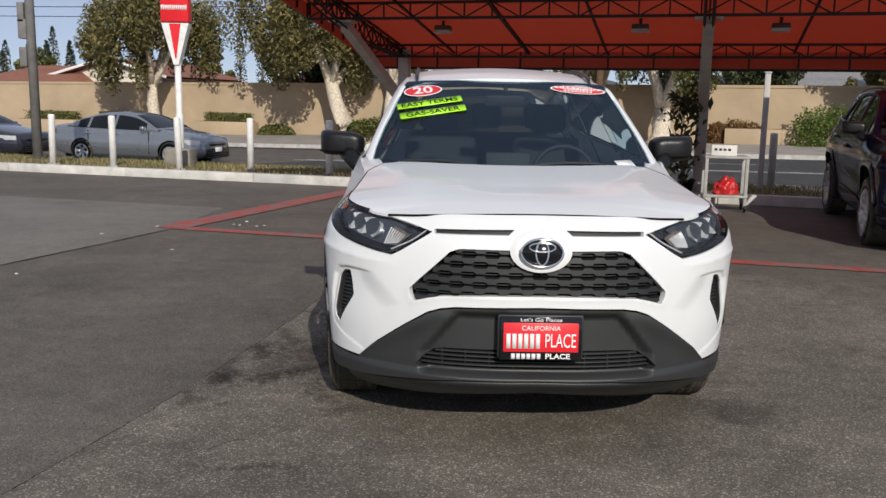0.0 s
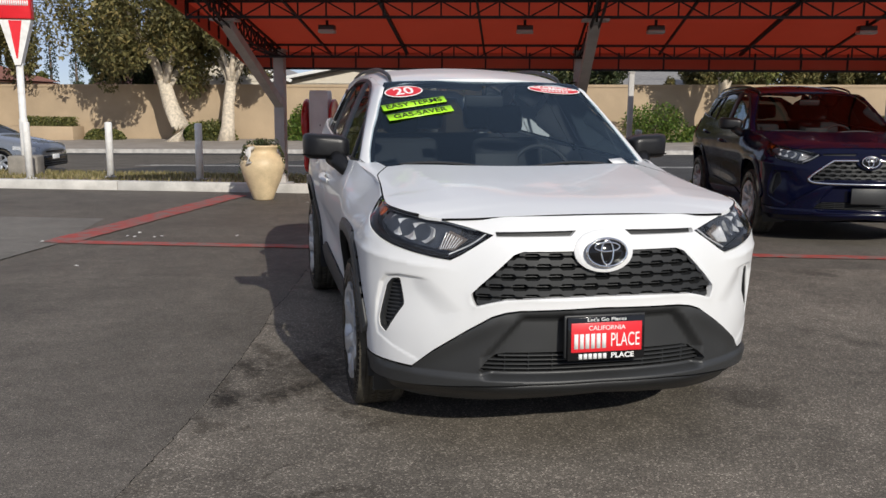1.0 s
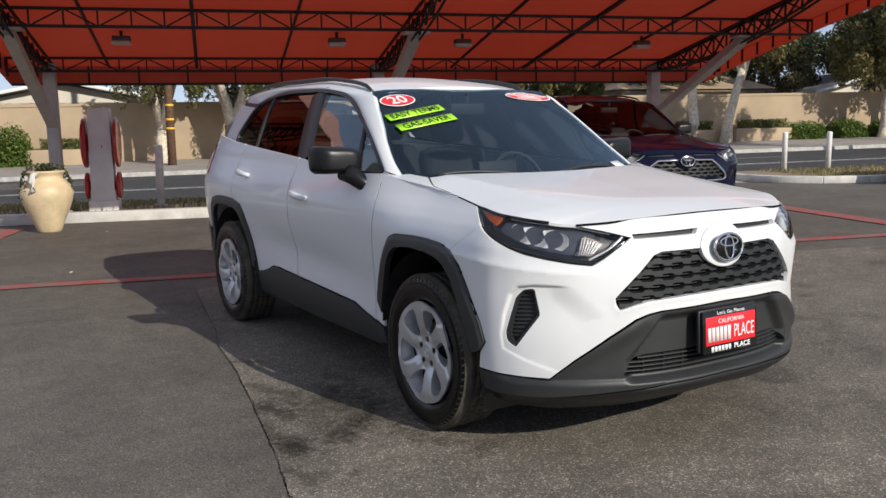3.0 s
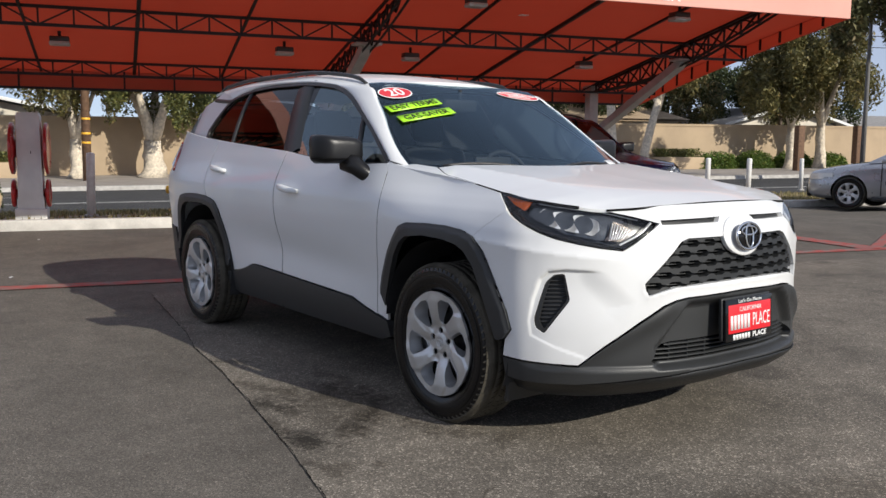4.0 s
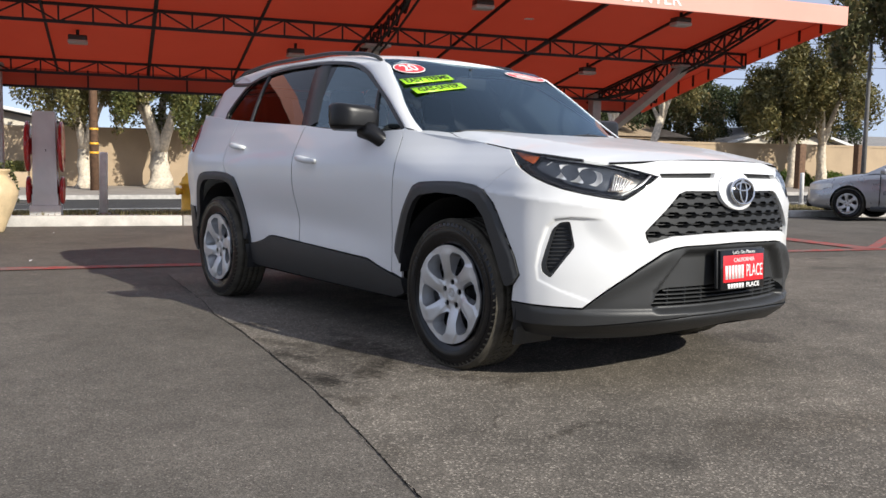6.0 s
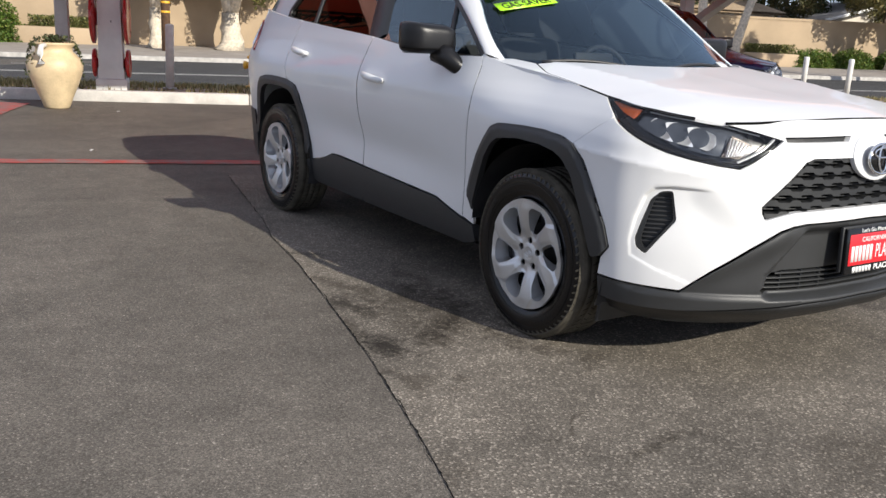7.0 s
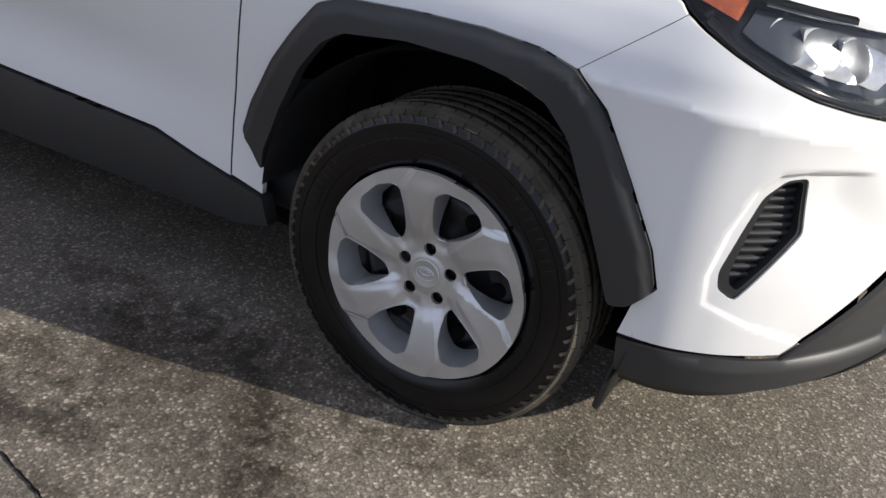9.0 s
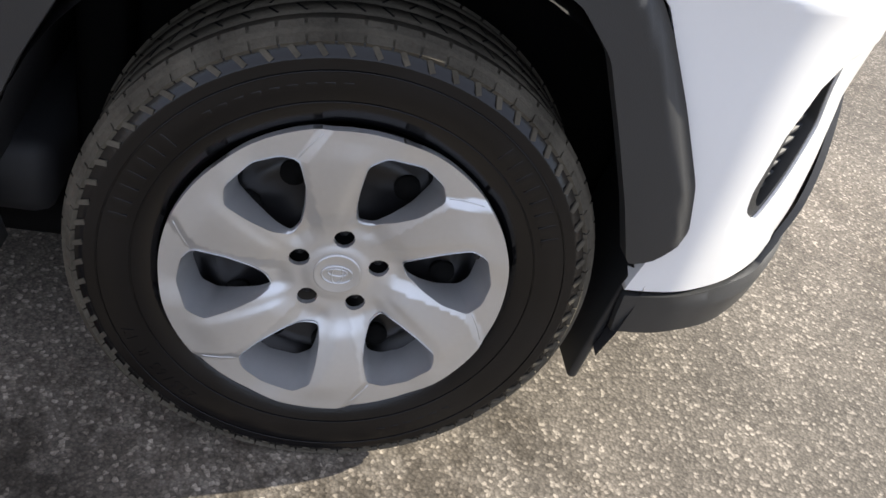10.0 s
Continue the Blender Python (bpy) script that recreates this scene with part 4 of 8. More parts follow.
def cover_surface(a, b, out=0.0):
    r, th = np.hypot(a, b), np.arctan2(b, a)
    return np.stack([-(cover_depth(r, th) + out), a, b], -1)


def wheel(name, at, outer, spin, parent, dusty=True, text=True):
    """A tyre with grooved tread, a black steel wheel and a silver six-spoke cover; outer: -1 or 1, the side that faces out."""
    w = new(name)
    w.parent = parent
    w.location = at
    w.rotation_euler = (0, 0, 0 if outer < 0 else math.pi)
    half, big = .112, .356
    side = [(.230, -.090), (.238, -.100), (.246, -.1055), (.262, -.1105), (.285, -.1165), (.305, -.1175), (.322, -.114), (.3245, -.1145),
            (.327, -.1115), (.338, -.106), (.3405, -.1065), (.346, -.099)]
    tread = []
    for x0, x1 in ((-.097, -.060), (-.0545, -.021), (-.0155, .0155), (.021, .0545), (.060, .097)):
        tread += [(big - .0045 - .08 * max(0, abs(x0) - .06), x0 - .002), (big - .06 * max(0, abs(x0) - .06), x0), (big - .06 * max(0, abs(x1) - .06), x1),
                  (big - .0045 - .08 * max(0, abs(x1) - .06), x1 + .002)]
    prof = side + tread[1:-1] + [(r, -x) for r, x in side[::-1]]
    tyre = part("tyre", lathe_bm(prof, 96, "X", closed=True), [M["rubber"], M["tread"]], w)
    for f in tyre.data.polygons:
        c = f.center
        if math.hypot(c.y, c.z) > .343:
            f.material_index = 1
    # shoulder blocks cut by slots
    bm = bmesh.new()
    n = 66
    for i in range(n):
        a = 2 * math.pi * i / n
        for sx in (-1, 1):
            m = Matrix.Rotation(a, 4, "X") @ Matrix.Translation((sx * .094, 0, .3465)) @ Matrix.Rotation(sx * .55, 4, "Y")
            add_box(bm, (-.016, -.0148, -.004), (.016, .0148, .0040), 0, m)
            m2 = Matrix.Rotation(a, 4, "X") @ Matrix.Translation((sx * .1100, 0, .3325)) @ Matrix.Rotation(sx * 1.12, 4, "Y") @ Matrix.Rotation(.55, 4, "Z")
            add_box(bm, (-.0085, -.0035, -.002), (.0085, .0035, .0016), 0, m2)
    tagged(part("tread_band", bm, M["tread"] if dusty else M["rubber"], tyre, smooth=False), kind="stuff")
    # thin dark strips, slightly proud, paint the shade inside the sipes
    bm = bmesh.new()
    for i in range(66):
        for x, slant in ((-.038, .5), (0, -.5), (.038, .5)):
            m = Matrix.Rotation(2 * math.pi * (i + .3) / 66, 4, "X") @ Matrix.Translation((x, 0, big)) @ Matrix.Rotation(slant, 4, "Z")
            add_box(bm, (-.013, -.0012, -.002), (.013, .0012, .0006), 0, m)
    tagged(part("sipe_band", bm, M["gap"], tyre, smooth=False), kind="stuff")
    # raised marks on the sidewall
    ring = lambda r, x: lathe_bm([(r - .0012, x), (r, x - .0012), (r + .0012, x)], 96, "X", closed=True)
    part("sidewall_ring", ring(.268, -.1128), M["rubber"], tyre)
    part("sidewall_ring", ring(.309, -.1176), M["rubber"], tyre)

    def letters(nm, txt, size, r, ang, parent_ob):
        for i, ch in enumerate(txt):
            if ch == " ":
                continue
            a = ang + (i - (len(txt) - 1) / 2) * size * .66 / r
            m = Matrix.Rotation(a, 4, "X") @ Matrix.Translation((-.1166, 0, r)) @ Matrix.Rotation(radians(-90), 4, "Z") @ Matrix.Rotation(radians(90), 4, "X") @ Matrix.Rotation(radians(3), 4, "X")
            words("tyre_lettering", ch, size, m, M["rubber"], parent_ob, .0012)
    if text:
        letters("size_mark", "225/65 R 17", .022, .292, radians(-128), tyre)
        for base_a, count, hgt in ((55, 8, .026), (-62, 7, .026), (150, 6, .012), (-20, 9, .006)):
            for i in range(count):
                a = radians(base_a + i * 4.2 - count * 2.1)
                bmb = box_bm((-.0012, -.006, -hgt / 2), (.0012, .006, hgt / 2), .0005, Matrix.Rotation(a, 4, "X") @ Matrix.Translation((-.1162, 0, .292)))
                part("moulded_bar", bmb, M["rubber"], tyre)
    # steel wheel behind the cover
    rim = part("steel_wheel", lathe_bm([(.226, -.098), (.218, -.094), (.205, -.07), (.195, -.02), (.17, -.052), (.15, -.056), (.12, -.045), (.09, -.056), (.05, -.06), (.001, -.06)], 48, "X", caps=False), M["steel"], w)
    # solid dark discs stand for the shade inside the vent openings
    for i in range(12):
        a = 2 * math.pi * i / 12
        m = Matrix.Rotation(a, 4, "X") @ Matrix.Translation((-.056, 0, .150)) @ Matrix.Rotation(radians(90), 4, "Y")
        bm = bmesh.new()
        bmesh.ops.create_cone(bm, cap_ends=True, segments=16, radius1=.018, radius2=.018, depth=.010, matrix=m)
        part("vent_hole", bm, M["gap"], rim)
    bm = lathe_bm([(.09, -.034), (.155, -.034), (.155, -.020), (.09, -.020)], 40, "X", closed=True)
    part("brake_disc", bm, M["steel"], w)
    # the cover, trimmed by six windows
    holes = []
    for i in range(6):
        th = spin + i * 60
        shape = [(.089, -11), (.115, -15.5), (.150, -16.5), (.188, -16), (.206, -10), (.211, 3), (.205, 13), (.192, 18.5), (.150, 17.5), (.118, 12), (.094, 2)]
        h = [(r * math.cos(radians(th + d)), r * math.sin(radians(th + d))) for r, d in shape]
        holes.append(rounded(h, .007, 2))
    for i in range(5):
        th = radians(20 + i * 72)
        cx, cy = .0572 * math.cos(th), .0572 * math.sin(th)
        holes.append([(cx + .0143 * math.cos(q), cy + .0143 * math.sin(q)) for q in [2 * math.pi * k / 12 for k in range(12)]])
    disc = [(.233 * math.cos(2 * math.pi * k / 96), .233 * math.sin(2 * math.pi * k / 96)) for k in range(96)]
    cov = panel("wheel_cover", cover_surface, disc, M["cap"], w, holes, .0045, .0, .012, "silver-painted six-spoke wheel cover", hole_rim=.008, e=5e-4)
    cov.location = (-.090, 0, 0)
    for i in range(6):
        h = np.array(holes[i])
        anchor = np.array([.098 * math.cos(radians(spin + i * 60 - 2)), .098 * math.sin(radians(spin + i * 60 - 2))])
        bmw = bmesh.new()
        rows = []
        for f, dp in ((1.0, .002), (.98, -.006), (.895, -.030), (.88, -.045)):
            q = anchor + (h - anchor) * f
            d = cover_depth(np.hypot(h[:, 0], h[:, 1]), np.arctan2(h[:, 1], h[:, 0])) if f == 1.0 else .008
            deep = .3 + .7 * np.clip((np.hypot(h[:, 0], h[:, 1]) - .10) / .09, 0, 1)
            rows.append([bmw.verts.new((-(dd + dp * (k2 if dp < 0 else 1)), a, b)) for (a, b), dd, k2 in zip(q, np.broadcast_to(d, len(q)), deep)])
        for a, b in zip(rows, rows[1:]):
            for k in range(len(a)):
                bmw.faces.new((a[k], a[(k + 1) % len(a)], b[(k + 1) % len(a)], b[k]))
        bmesh.ops.recalc_face_normals(bmw, faces=bmw.faces)
        part("window_wall", bmw, M["cap"], cov)
        # a pressed crease runs from the window's corner to the edge
        line = []
        for k in range(7):
            r, d = .197 + .030 * k / 6, radians(spin + i * 60 + 18.5 + 9.5 * k / 6)
            line.append((-(float(cover_depth(np.array([r]), np.array([d]))[0]) + .0001), r * math.cos(d), r * math.sin(d)))
        part("crease", tube_bm(line, .0008, 6), M["cap"], cov)
    for i in range(5):
        th = radians(20 + i * 72)
        bmn = lathe_bm([(.0085, .0), (.0085, -.012), (.006, -.017), (.001, -.018)], 6, "X", (-.058, .0572 * math.cos(th), .0572 * math.sin(th)))
        part("lug_nut", bmn, M["steel"], w)
    badge = lathe_bm([(.0325, -.0915), (.0325, -.0945), (.031, -.0952), (.029, -.0946), (.001, -.0950)], 40, "X")
    part("centre_badge", badge, M["cap"], w)
    for rx, rz in ((.021, .0145), (.0075, .0145), (.0135, .006)):
        pts = [(-.0955, rx * math.cos(q), rz * math.sin(q) + (.004 if rz < .01 else 0)) for q in [2 * math.pi * k / 28 for k in range(29)]]
        bmt = bmesh.new()
        add_tube(bmt, pts, .0013, 6, False)
        part("badge_oval", bmt, M["cap"], w)
    valve = tube_bm([(-.085, .196 * math.cos(radians(spin + 50)), .196 * math.sin(radians(spin + 50))), (-.105, .192 * math.cos(radians(spin + 50)), .192 * math.sin(radians(spin + 50)))], .0045, 8)
    part("valve_stem", valve, M["steel"], w)
    return w


FIRST_WHEEL = []


def place_wheel(name, at, outer, turn, parent):
    """The wheel is modelled once; the others share its meshes."""
    if not FIRST_WHEEL:
        FIRST_WHEEL.append(wheel(name, at, outer, SPIN, parent, True, True))
        return FIRST_WHEEL[0]
    src = FIRST_WHEEL[0]
    made = {}
    for o in (src, *src.children_recursive):
        c = o.copy()
        scene.collection.objects.link(c)
        c.parent = made.get(o.parent, parent)
        made[o] = c
    w = made[src]
    w.name, w.location = name, at
    w.rotation_euler = (radians(turn), 0, 0) if outer < 0 else (radians(turn), 0, math.pi)
    return w


SPIN = 110.0
# ---- the white car ----
HEADLAMP = [(1.265, 1.036), (1.0, 1.012), (.725, .986), (.58, .962), (.465, .932), (.53, .890), (.59, .852), (.635, .828), (.72, .838), (.815, .854), (.90, .872), (.97, .894), (1.06, .930), (1.115, .955), (1.16, .980)]
GRILLE_HALF = [(0, .862), (.10, .868), (.33, .868), (.37, .855), (.44, .79), (.50, .735), (.54, .695), (.535, .67), (.52, .645), (.46, .662), (.40, .675), (.2, .683), (0, .685)]
FOG = [(.862, .735), (.905, .73), (.94, .697), (.965, .62), (.985, .55), (.978, .515), (.94, .492), (.89, .56), (.838, .628)]
BUMPER_EDGE = [(1.14, .377), (1.0, .372), (.80, .368), (.70, .447), (.56, .54), (.455, .604), (.40, .622), (.34, .63), (0, .637)]
ARCH_FRONT = [(1.13, .45), (1.09, .495), (1.115, .575), (1.175, .69), (1.215, .765), (1.245, .81), (1.29, .856), (1.36, .876), (1.47, .887), (1.62, .886), (1.77, .878), (1.83, .857), (1.89, .79), (1.95, .715), (2.02, .60), (2.05, .525), (2.02, .50)]
ARCH_INNER = [(1.165, .44), (1.20, .54), (1.24, .64), (1.28, .735), (1.33, .79), (1.38, .812), (1.47, .828), (1.62, .832), (1.76, .815), (1.81, .785), (1.87, .715), (1.93, .61), (1.98, .50), (1.985, .45)]


def aft(line):
    """Outlines behind the corner, laid by the length of the side."""
    return [(a + .016 * min(1, max(0, (abs(a) - 1.15) / .15)), b) for a, b in line]


def flip_s(line):
    return [(-a, b) for a, b in line]


def build_suv(name, label, paint, lower, group, style="plain"):
    car = thing(name, label, "car", group)
    sides = (-1, 1)
    # -- white front bumper with its openings
    half = [(0, 1.000), (.35, .997), (.70, .986), (.715, .982), (.58, .957), (.457, .928), (.525, .885), (.585, .847), (.632, .823), (.72, .833), (.815, .849), (.90, .867), (.97, .889), (1.06, .925), (1.118, .950), (1.155, .969)]
    half += [(1.302, .857), (1.24, .80), (1.17, .68), (1.11, .57), (1.085, .495), (1.125, .447), (1.14, .38)] + [(a, b + .004) for a, b in BUMPER_EDGE[1:]]
    slot = rounded([(.105, .946), (.452, .940), (.447, .921), (.13, .924)], .003, 2)
    holes = [rounded(mirror_outline(GRILLE_HALF), .006, 2), slot, flip_s(slot)[::-1], rounded(FOG, .012, 3), rounded(flip_s(FOG)[::-1], .012, 3)]
    panel("front_bumper", skin, mirror_outline(half), paint, car, holes, .0095, 0, .012, hole_rim=.028, lines=[flip(band) for band in (inset(refine_open(CHEEK[1:9], .02), .0005), inset(refine_open(CHEEK[1:9], .02), .0055), inset(refine_open(CHEEK[1:9], .02), .011), inset(refine_open(CHEEK[1:9], .02), .0165), UNDER_LAMP) for flip in (np.array, lambda b: np.array(b) * (-1, 1))])
    # the badge's dome
    dome = lambda a, b, out=0.0: skin(a, b, out) + np.stack([0 * a, -.013 * ease(.105, .070, np.hypot(a / 1.35, b - .865)), 0 * a], -1)
    disc = [(.125 * math.cos(q), .866 + .082 * math.sin(q)) for q in [2 * math.pi * k / 40 for k in range(40)]]
    panel("badge_dome", dome, disc, paint, car, (), .013, .002, .02)
    badge = new("front_badge")
    badge.parent = car
    badge.matrix_local = pose(0, -.004, .865, -7)
    bm = bmesh.new()
    add_tube(bm, [(.083 * math.cos(q), -.008, .0555 * math.sin(q)) for q in [2 * math.pi * k / 48 for k in range(49)]], .0055, 8, False)
    part("ring", bm, M["chrome"], badge, "chrome ring")
    face = bmesh.new()
    bmesh.ops.create_cone(face, cap_ends=True, segments=48, radius1=1, radius2=.96, depth=.1, matrix=Matrix.Translation((0, -.004, 0)) @ Matrix.Rotation(radians(90), 4, "X") @ Matrix.Diagonal((.082, .054, .06, 1)))
    part("badge_face", face, M["gloss_black"], badge)
    for rx, rz, dz in ((.025, .048, 0), (.052, .018, .022)):
        bm = bmesh.new()
        add_tube(bm, [(rx * math.cos(q), -.0105, dz + rz * math.sin(q)) for q in [2 * math.pi * k / 40 for k in range(41)]], .0042, 8, False)
        part("oval", bm, M["chrome"], badge)
    # slots and grille backing, lower grille backing
    for sg in sides:
        panel("slot_trim", skin, [(sg * .09, .95), (sg * .46, .95), (sg * .46, .915), (sg * .09, .915)], M["plastic"], car, (), .03, -.022, 0)
    grille = panel("grille", skin, mirror_outline([(0, .885), (.38, .885), (.57, .70), (.55, .63), (0, .665)]), M["gap"], car, (), .04, -.05, 0)
    for k in range(6):
        z0 = .865 - .0405 * k
        lim = float(np.interp(z0, [.645, .695, .79, .868], [.515, .535, .44, .345])) - .002
        n = 160
        bm = bmesh.new()
        rows = [[], [], [], []]
        for i in range(n + 1):
            s = -lim + 2 * lim * i / n
            tri = abs((s / .098 + .5 * (k % 2)) % 1.0 - .5) * 2
            notch_up, notch_dn = min(1, max(0, (.66 - tri) / .16)), min(1, max(0, (tri - .34) / .16))
            up, dn = z0 + .0172 - .0085 * notch_up, z0 - .0172 + .0085 * notch_dn
            for row, (zz, oo) in zip(rows, ((up, -.045), (up - .002, -.013), (dn + .002, -.013), (dn, -.045))):
                row.append(bm.verts.new(skin(s, zz, oo)))
        for a, b in zip(rows, rows[1:]):
            for i in range(n):
                bm.faces.new((a[i], a[i + 1], b[i + 1], b[i]))
        part("grille_bar", bm, M["grille_black"], grille, smooth=False)
        if k < 5:
            ribbon("grille_louvre", skin, [(-lim, z0 - .020), (0, z0 - .020), (lim, z0 - .020)], .005, M["plastic"], grille, -.032, .012)
    if style == "chrome":
        for line in ([(.34, .872), (.45, .79), (.555, .70), (.54, .655), (.40, .640), (0, .638)], [(0, .878), (.34, .872)]):
            for sg in sides:
                ribbon("chrome_frame", skin, [(sg * a, b) for a, b in line], .022, M["chrome"], car, .012, .03)
    # -- fog recesses
    for sg in sides:
        mk = (lambda L: L) if sg > 0 else (lambda L: flip_s(L)[::-1])
        fog = panel("fog_recess", skin, mk([(.83, .75), (1.0, .75), (1.02, .49), (.90, .46), (.80, .62)]), M["plastic"], car, (), .03, -.028, 0)
        for i in range(11):
            z0 = .705 - .0165 * i
            a0 = float(np.interp(z0, [.50, .628, .735], [.945, .85, .872]))
            a1 = float(np.interp(z0, [.50, .55, .70, .735], [.968, .972, .925, .9]))
            ribbon("slat", skin, [(sg * a0, z0), (sg * (a0 + a1) / 2, z0 - .002), (sg * a1, z0 - .004)], .008, M["cabin"], fog, -.018, .012)
        panel("fog_frame", skin, rounded(mk([(.857, .742), (.91, .736), (.947, .70), (.973, .62), (.993, .55), (.985, .508), (.94, .482), (.885, .555), (.83, .628)]), .014, 3), M["plastic"], car,
              [rounded(mk([(.868, .728), (.905, .722), (.925, .697), (.948, .62), (.963, .55), (.958, .527), (.94, .512), (.893, .57), (.848, .63)]), .01, 3)], .02, -.004, .02)
    # -- lower bumper in charcoal plastic
    low_half = [(0, .634), (.34, .627), (.40, .619), (.455, .601), (.56, .537), (.70, .444), (.80, .364), (1.0, .368), (1.138, .372), (1.135, .33), (1.13, .295), (1.05, .290), (.8, .296), (.5, .322), (.3, .334), (0, .338)]
    lower_hole = [(0, .455), (.395, .452), (.44, .444), (.475, .42), (.505, .385), (.49, .374), (0, .372)]

    def low_skin(a, b, out=0.0):
        r = np.abs(a)
        limit = np.interp(b, [.44, .60], [.50, .36])
        pocket = ease(0, -.05, r - limit) * ease(.622, .585, b) * ease(.345, .372, b) * .042
        wing = .016 * np.exp(-((b - (.60 - .5 * np.clip(r - .42, 0, 9))) / .045) ** 2) * ease(.3, .5, r) * ease(.95, .75, r)
        return skin(a, b, out - pocket + wing + .014 * ease(.368, .348, b) * ease(1.08, .9, r))
    panel("lower_bumper", low_skin, mirror_outline(low_half), lower, car, [mirror_outline(lower_hole)], .012, .004, .012, hole_rim=.04)
    lip_half = [(0, .334), (.3, .330), (.5, .318), (.8, .292), (1.05, .286), (1.13, .291), (1.125, .237), (1.05, .232), (.8, .228), (.5, .240), (.3, .258), (0, .282)]

    def lip_skin(a, b, out=0.0):
        return skin(a, b, out + .014 * ease(1.08, .9, np.abs(a)) + .010 * ease(.345, .315, b) * ease(1.0, .6, np.abs(a)) - .055 * ease(.325, .235, b))
    panel("chin", lip_skin, mirror_outline(lip_half), M["chin_black"] if lower is M["plastic_grey"] else lower, car, (), .02, .003, .02)
    low = panel("lower_grille", skin, mirror_outline([(0, .475), (.42, .475), (.54, .38), (0, .36)]), M["gap"], car, (), .05, -.06, 0)
    for z0 in (.441, .423, .405, .387):
        w0 = float(np.interp(z0, [.385, .42, .45], [.50, .475, .41]))
        ribbon("grille_bar", skin, [(-w0, z0), (0, z0), (w0, z0)], .007, M["grille_black"], low, -.030, .025)
    for sg in sides:
        for k in range(3):
            ribbon("grille_web", skin, [(sg * (.20 + .10 * k), .450), (sg * (.20 + .10 * k), .41), (sg * (.20 + .10 * k), .378)], .006, M["grille_black"], low, -.034, .02)
    # -- headlamps
    for sg in sides:
        mk = (lambda L: L) if sg > 0 else (lambda L: flip_s(L)[::-1])
        lamp = panel("headlamp", skin, mk(HEADLAMP), M["lamp_bezel"], car, (), .03, -.055, 0, "clear headlamp in a black housing")
        # three bowls leaning towards the wheel, set close together on a grey panel
        bowls = ([(.835, .957), (.791, .960), (.722, .936), (.722, .902), (.752, .880), (.798, .893), (.823, .930)],
                 [(.924, .970), (.868, .971), (.840, .955), (.829, .930), (.805, .892), (.868, .900), (.910, .938)],
                 [(.992, .966), (.972, .982), (.932, .976), (.916, .942), (.880, .905), (.945, .918), (.979, .946)])
        for shape in bowls:
            c0, c1 = np.mean(np.array(shape), 0)
            w0, h0 = np.ptp(np.array(shape), 0) / 2
            bowl = (lambda c0, c1, w0, h0: (lambda a, b, out=0.0: skin(a, b, out - .036 * np.clip(1 - ((np.abs(a) - c0 - .15 * w0) / (1.15 * w0)) ** 2 - ((b - c1) / (1.3 * h0)) ** 2, 0, 1))))(c0, c1, w0, h0)
            panel("reflector", bowl, rounded(mk(shape), .008, 3), M["lamp_chrome"], lamp, (), .006, -.020, .03)
        # the panel's blue-grey colour stands for sky mirrored in the housing
        panel("lamp_shelf", skin, mk([(.60, .935), (.66, .952), (.80, .972), (1.02, .990), (1.05, .955), (1.0, .935), (.86, .885), (.72, .862), (.66, .868)]), M["lamp_grey"], lamp, (), .02, -.040, .01)
        ribbon("inner_bezel", skin, [(sg * .492, .930), (sg * .555, .886), (sg * .640, .846)], .006, M["lamp_chrome"], lamp, -.010, .012)
        amber = [(1.066, .972), (1.146, .992), (1.249, 1.028), (1.12, 1.020), (1.045, 1.008)]
        panel("turn_signal", skin, mk(amber), M["amber"], lamp, (), .02, -.02, .01)
        ribbon("light_strip", skin, [(sg * .54, .938), (sg * .70, .968), (sg * .9, .988), (sg * 1.0, .998)], .005, M["lamp_chrome"], lamp, -.03, .012)
        ribbon("housing_edge", skin, [(sg * .485, .915), (sg * .555, .870), (sg * .632, .838), (sg * .75, .852), (sg * .9, .883), (sg * 1.03, .926), (sg * 1.12, .968)], .010, M["gloss_black"], lamp, -.006, .02)
        panel("side_marker", skin, mk([(.651, .936), (.571, .903), (.627, .858), (.695, .862), (.678, .897)]), M["marker"], lamp, (), .012, -.030, .012)
        lens = panel("lens", skin, mk(HEADLAMP), M["glass_clear"], lamp, (), .025, .001, .012)
        lens.visible_shadow = False
        for i in range(7):
            ribbon("lamp_fin", skin, [(sg * (.590 + .012 * i), .906 + .004 * i), (sg * (.622 + .010 * i), .870 - .001 * i)], .0032, M["lamp_chrome"], lamp, -.016, .01)
    edge = lambda z: float(np.interp(z, [1.10, 1.15, 1.25, 1.36, 1.48, 1.54, 1.575], [.765, .762, .735, .690, .640, .610, .585]))
    # -- fenders, doors, quarters
    fender = [(1.255, 1.033), (1.45, 1.062), (1.70, 1.092), (1.90, 1.118), (1.985, 1.135), (2.05, 1.14), (2.032, 1.1), (2.016, .95), (2.026, .85), (2.055, .68), (2.078, .55), (2.092, .40), (2.0, .38), (1.99, .45), (2.02, .50), (2.05, .525)]
    fender += ARCH_FRONT[::-1][2:-6] + [(1.288, .858), (1.156, .9695), (1.17, .983)]
    cut = 3.11
    front_door = [(2.0555, 1.14), (2.038, 1.1), (2.0215, .95), (2.0315, .85), (2.0605, .68), (2.0835, .55), (2.0975, .396), (2.20, .418), (2.33, .452), (cut - .004, .481), (cut + .012, .7), (cut + .018, .95), (cut + .012, 1.186), (2.86, 1.162), (2.27, 1.132), (2.15, 1.137)]
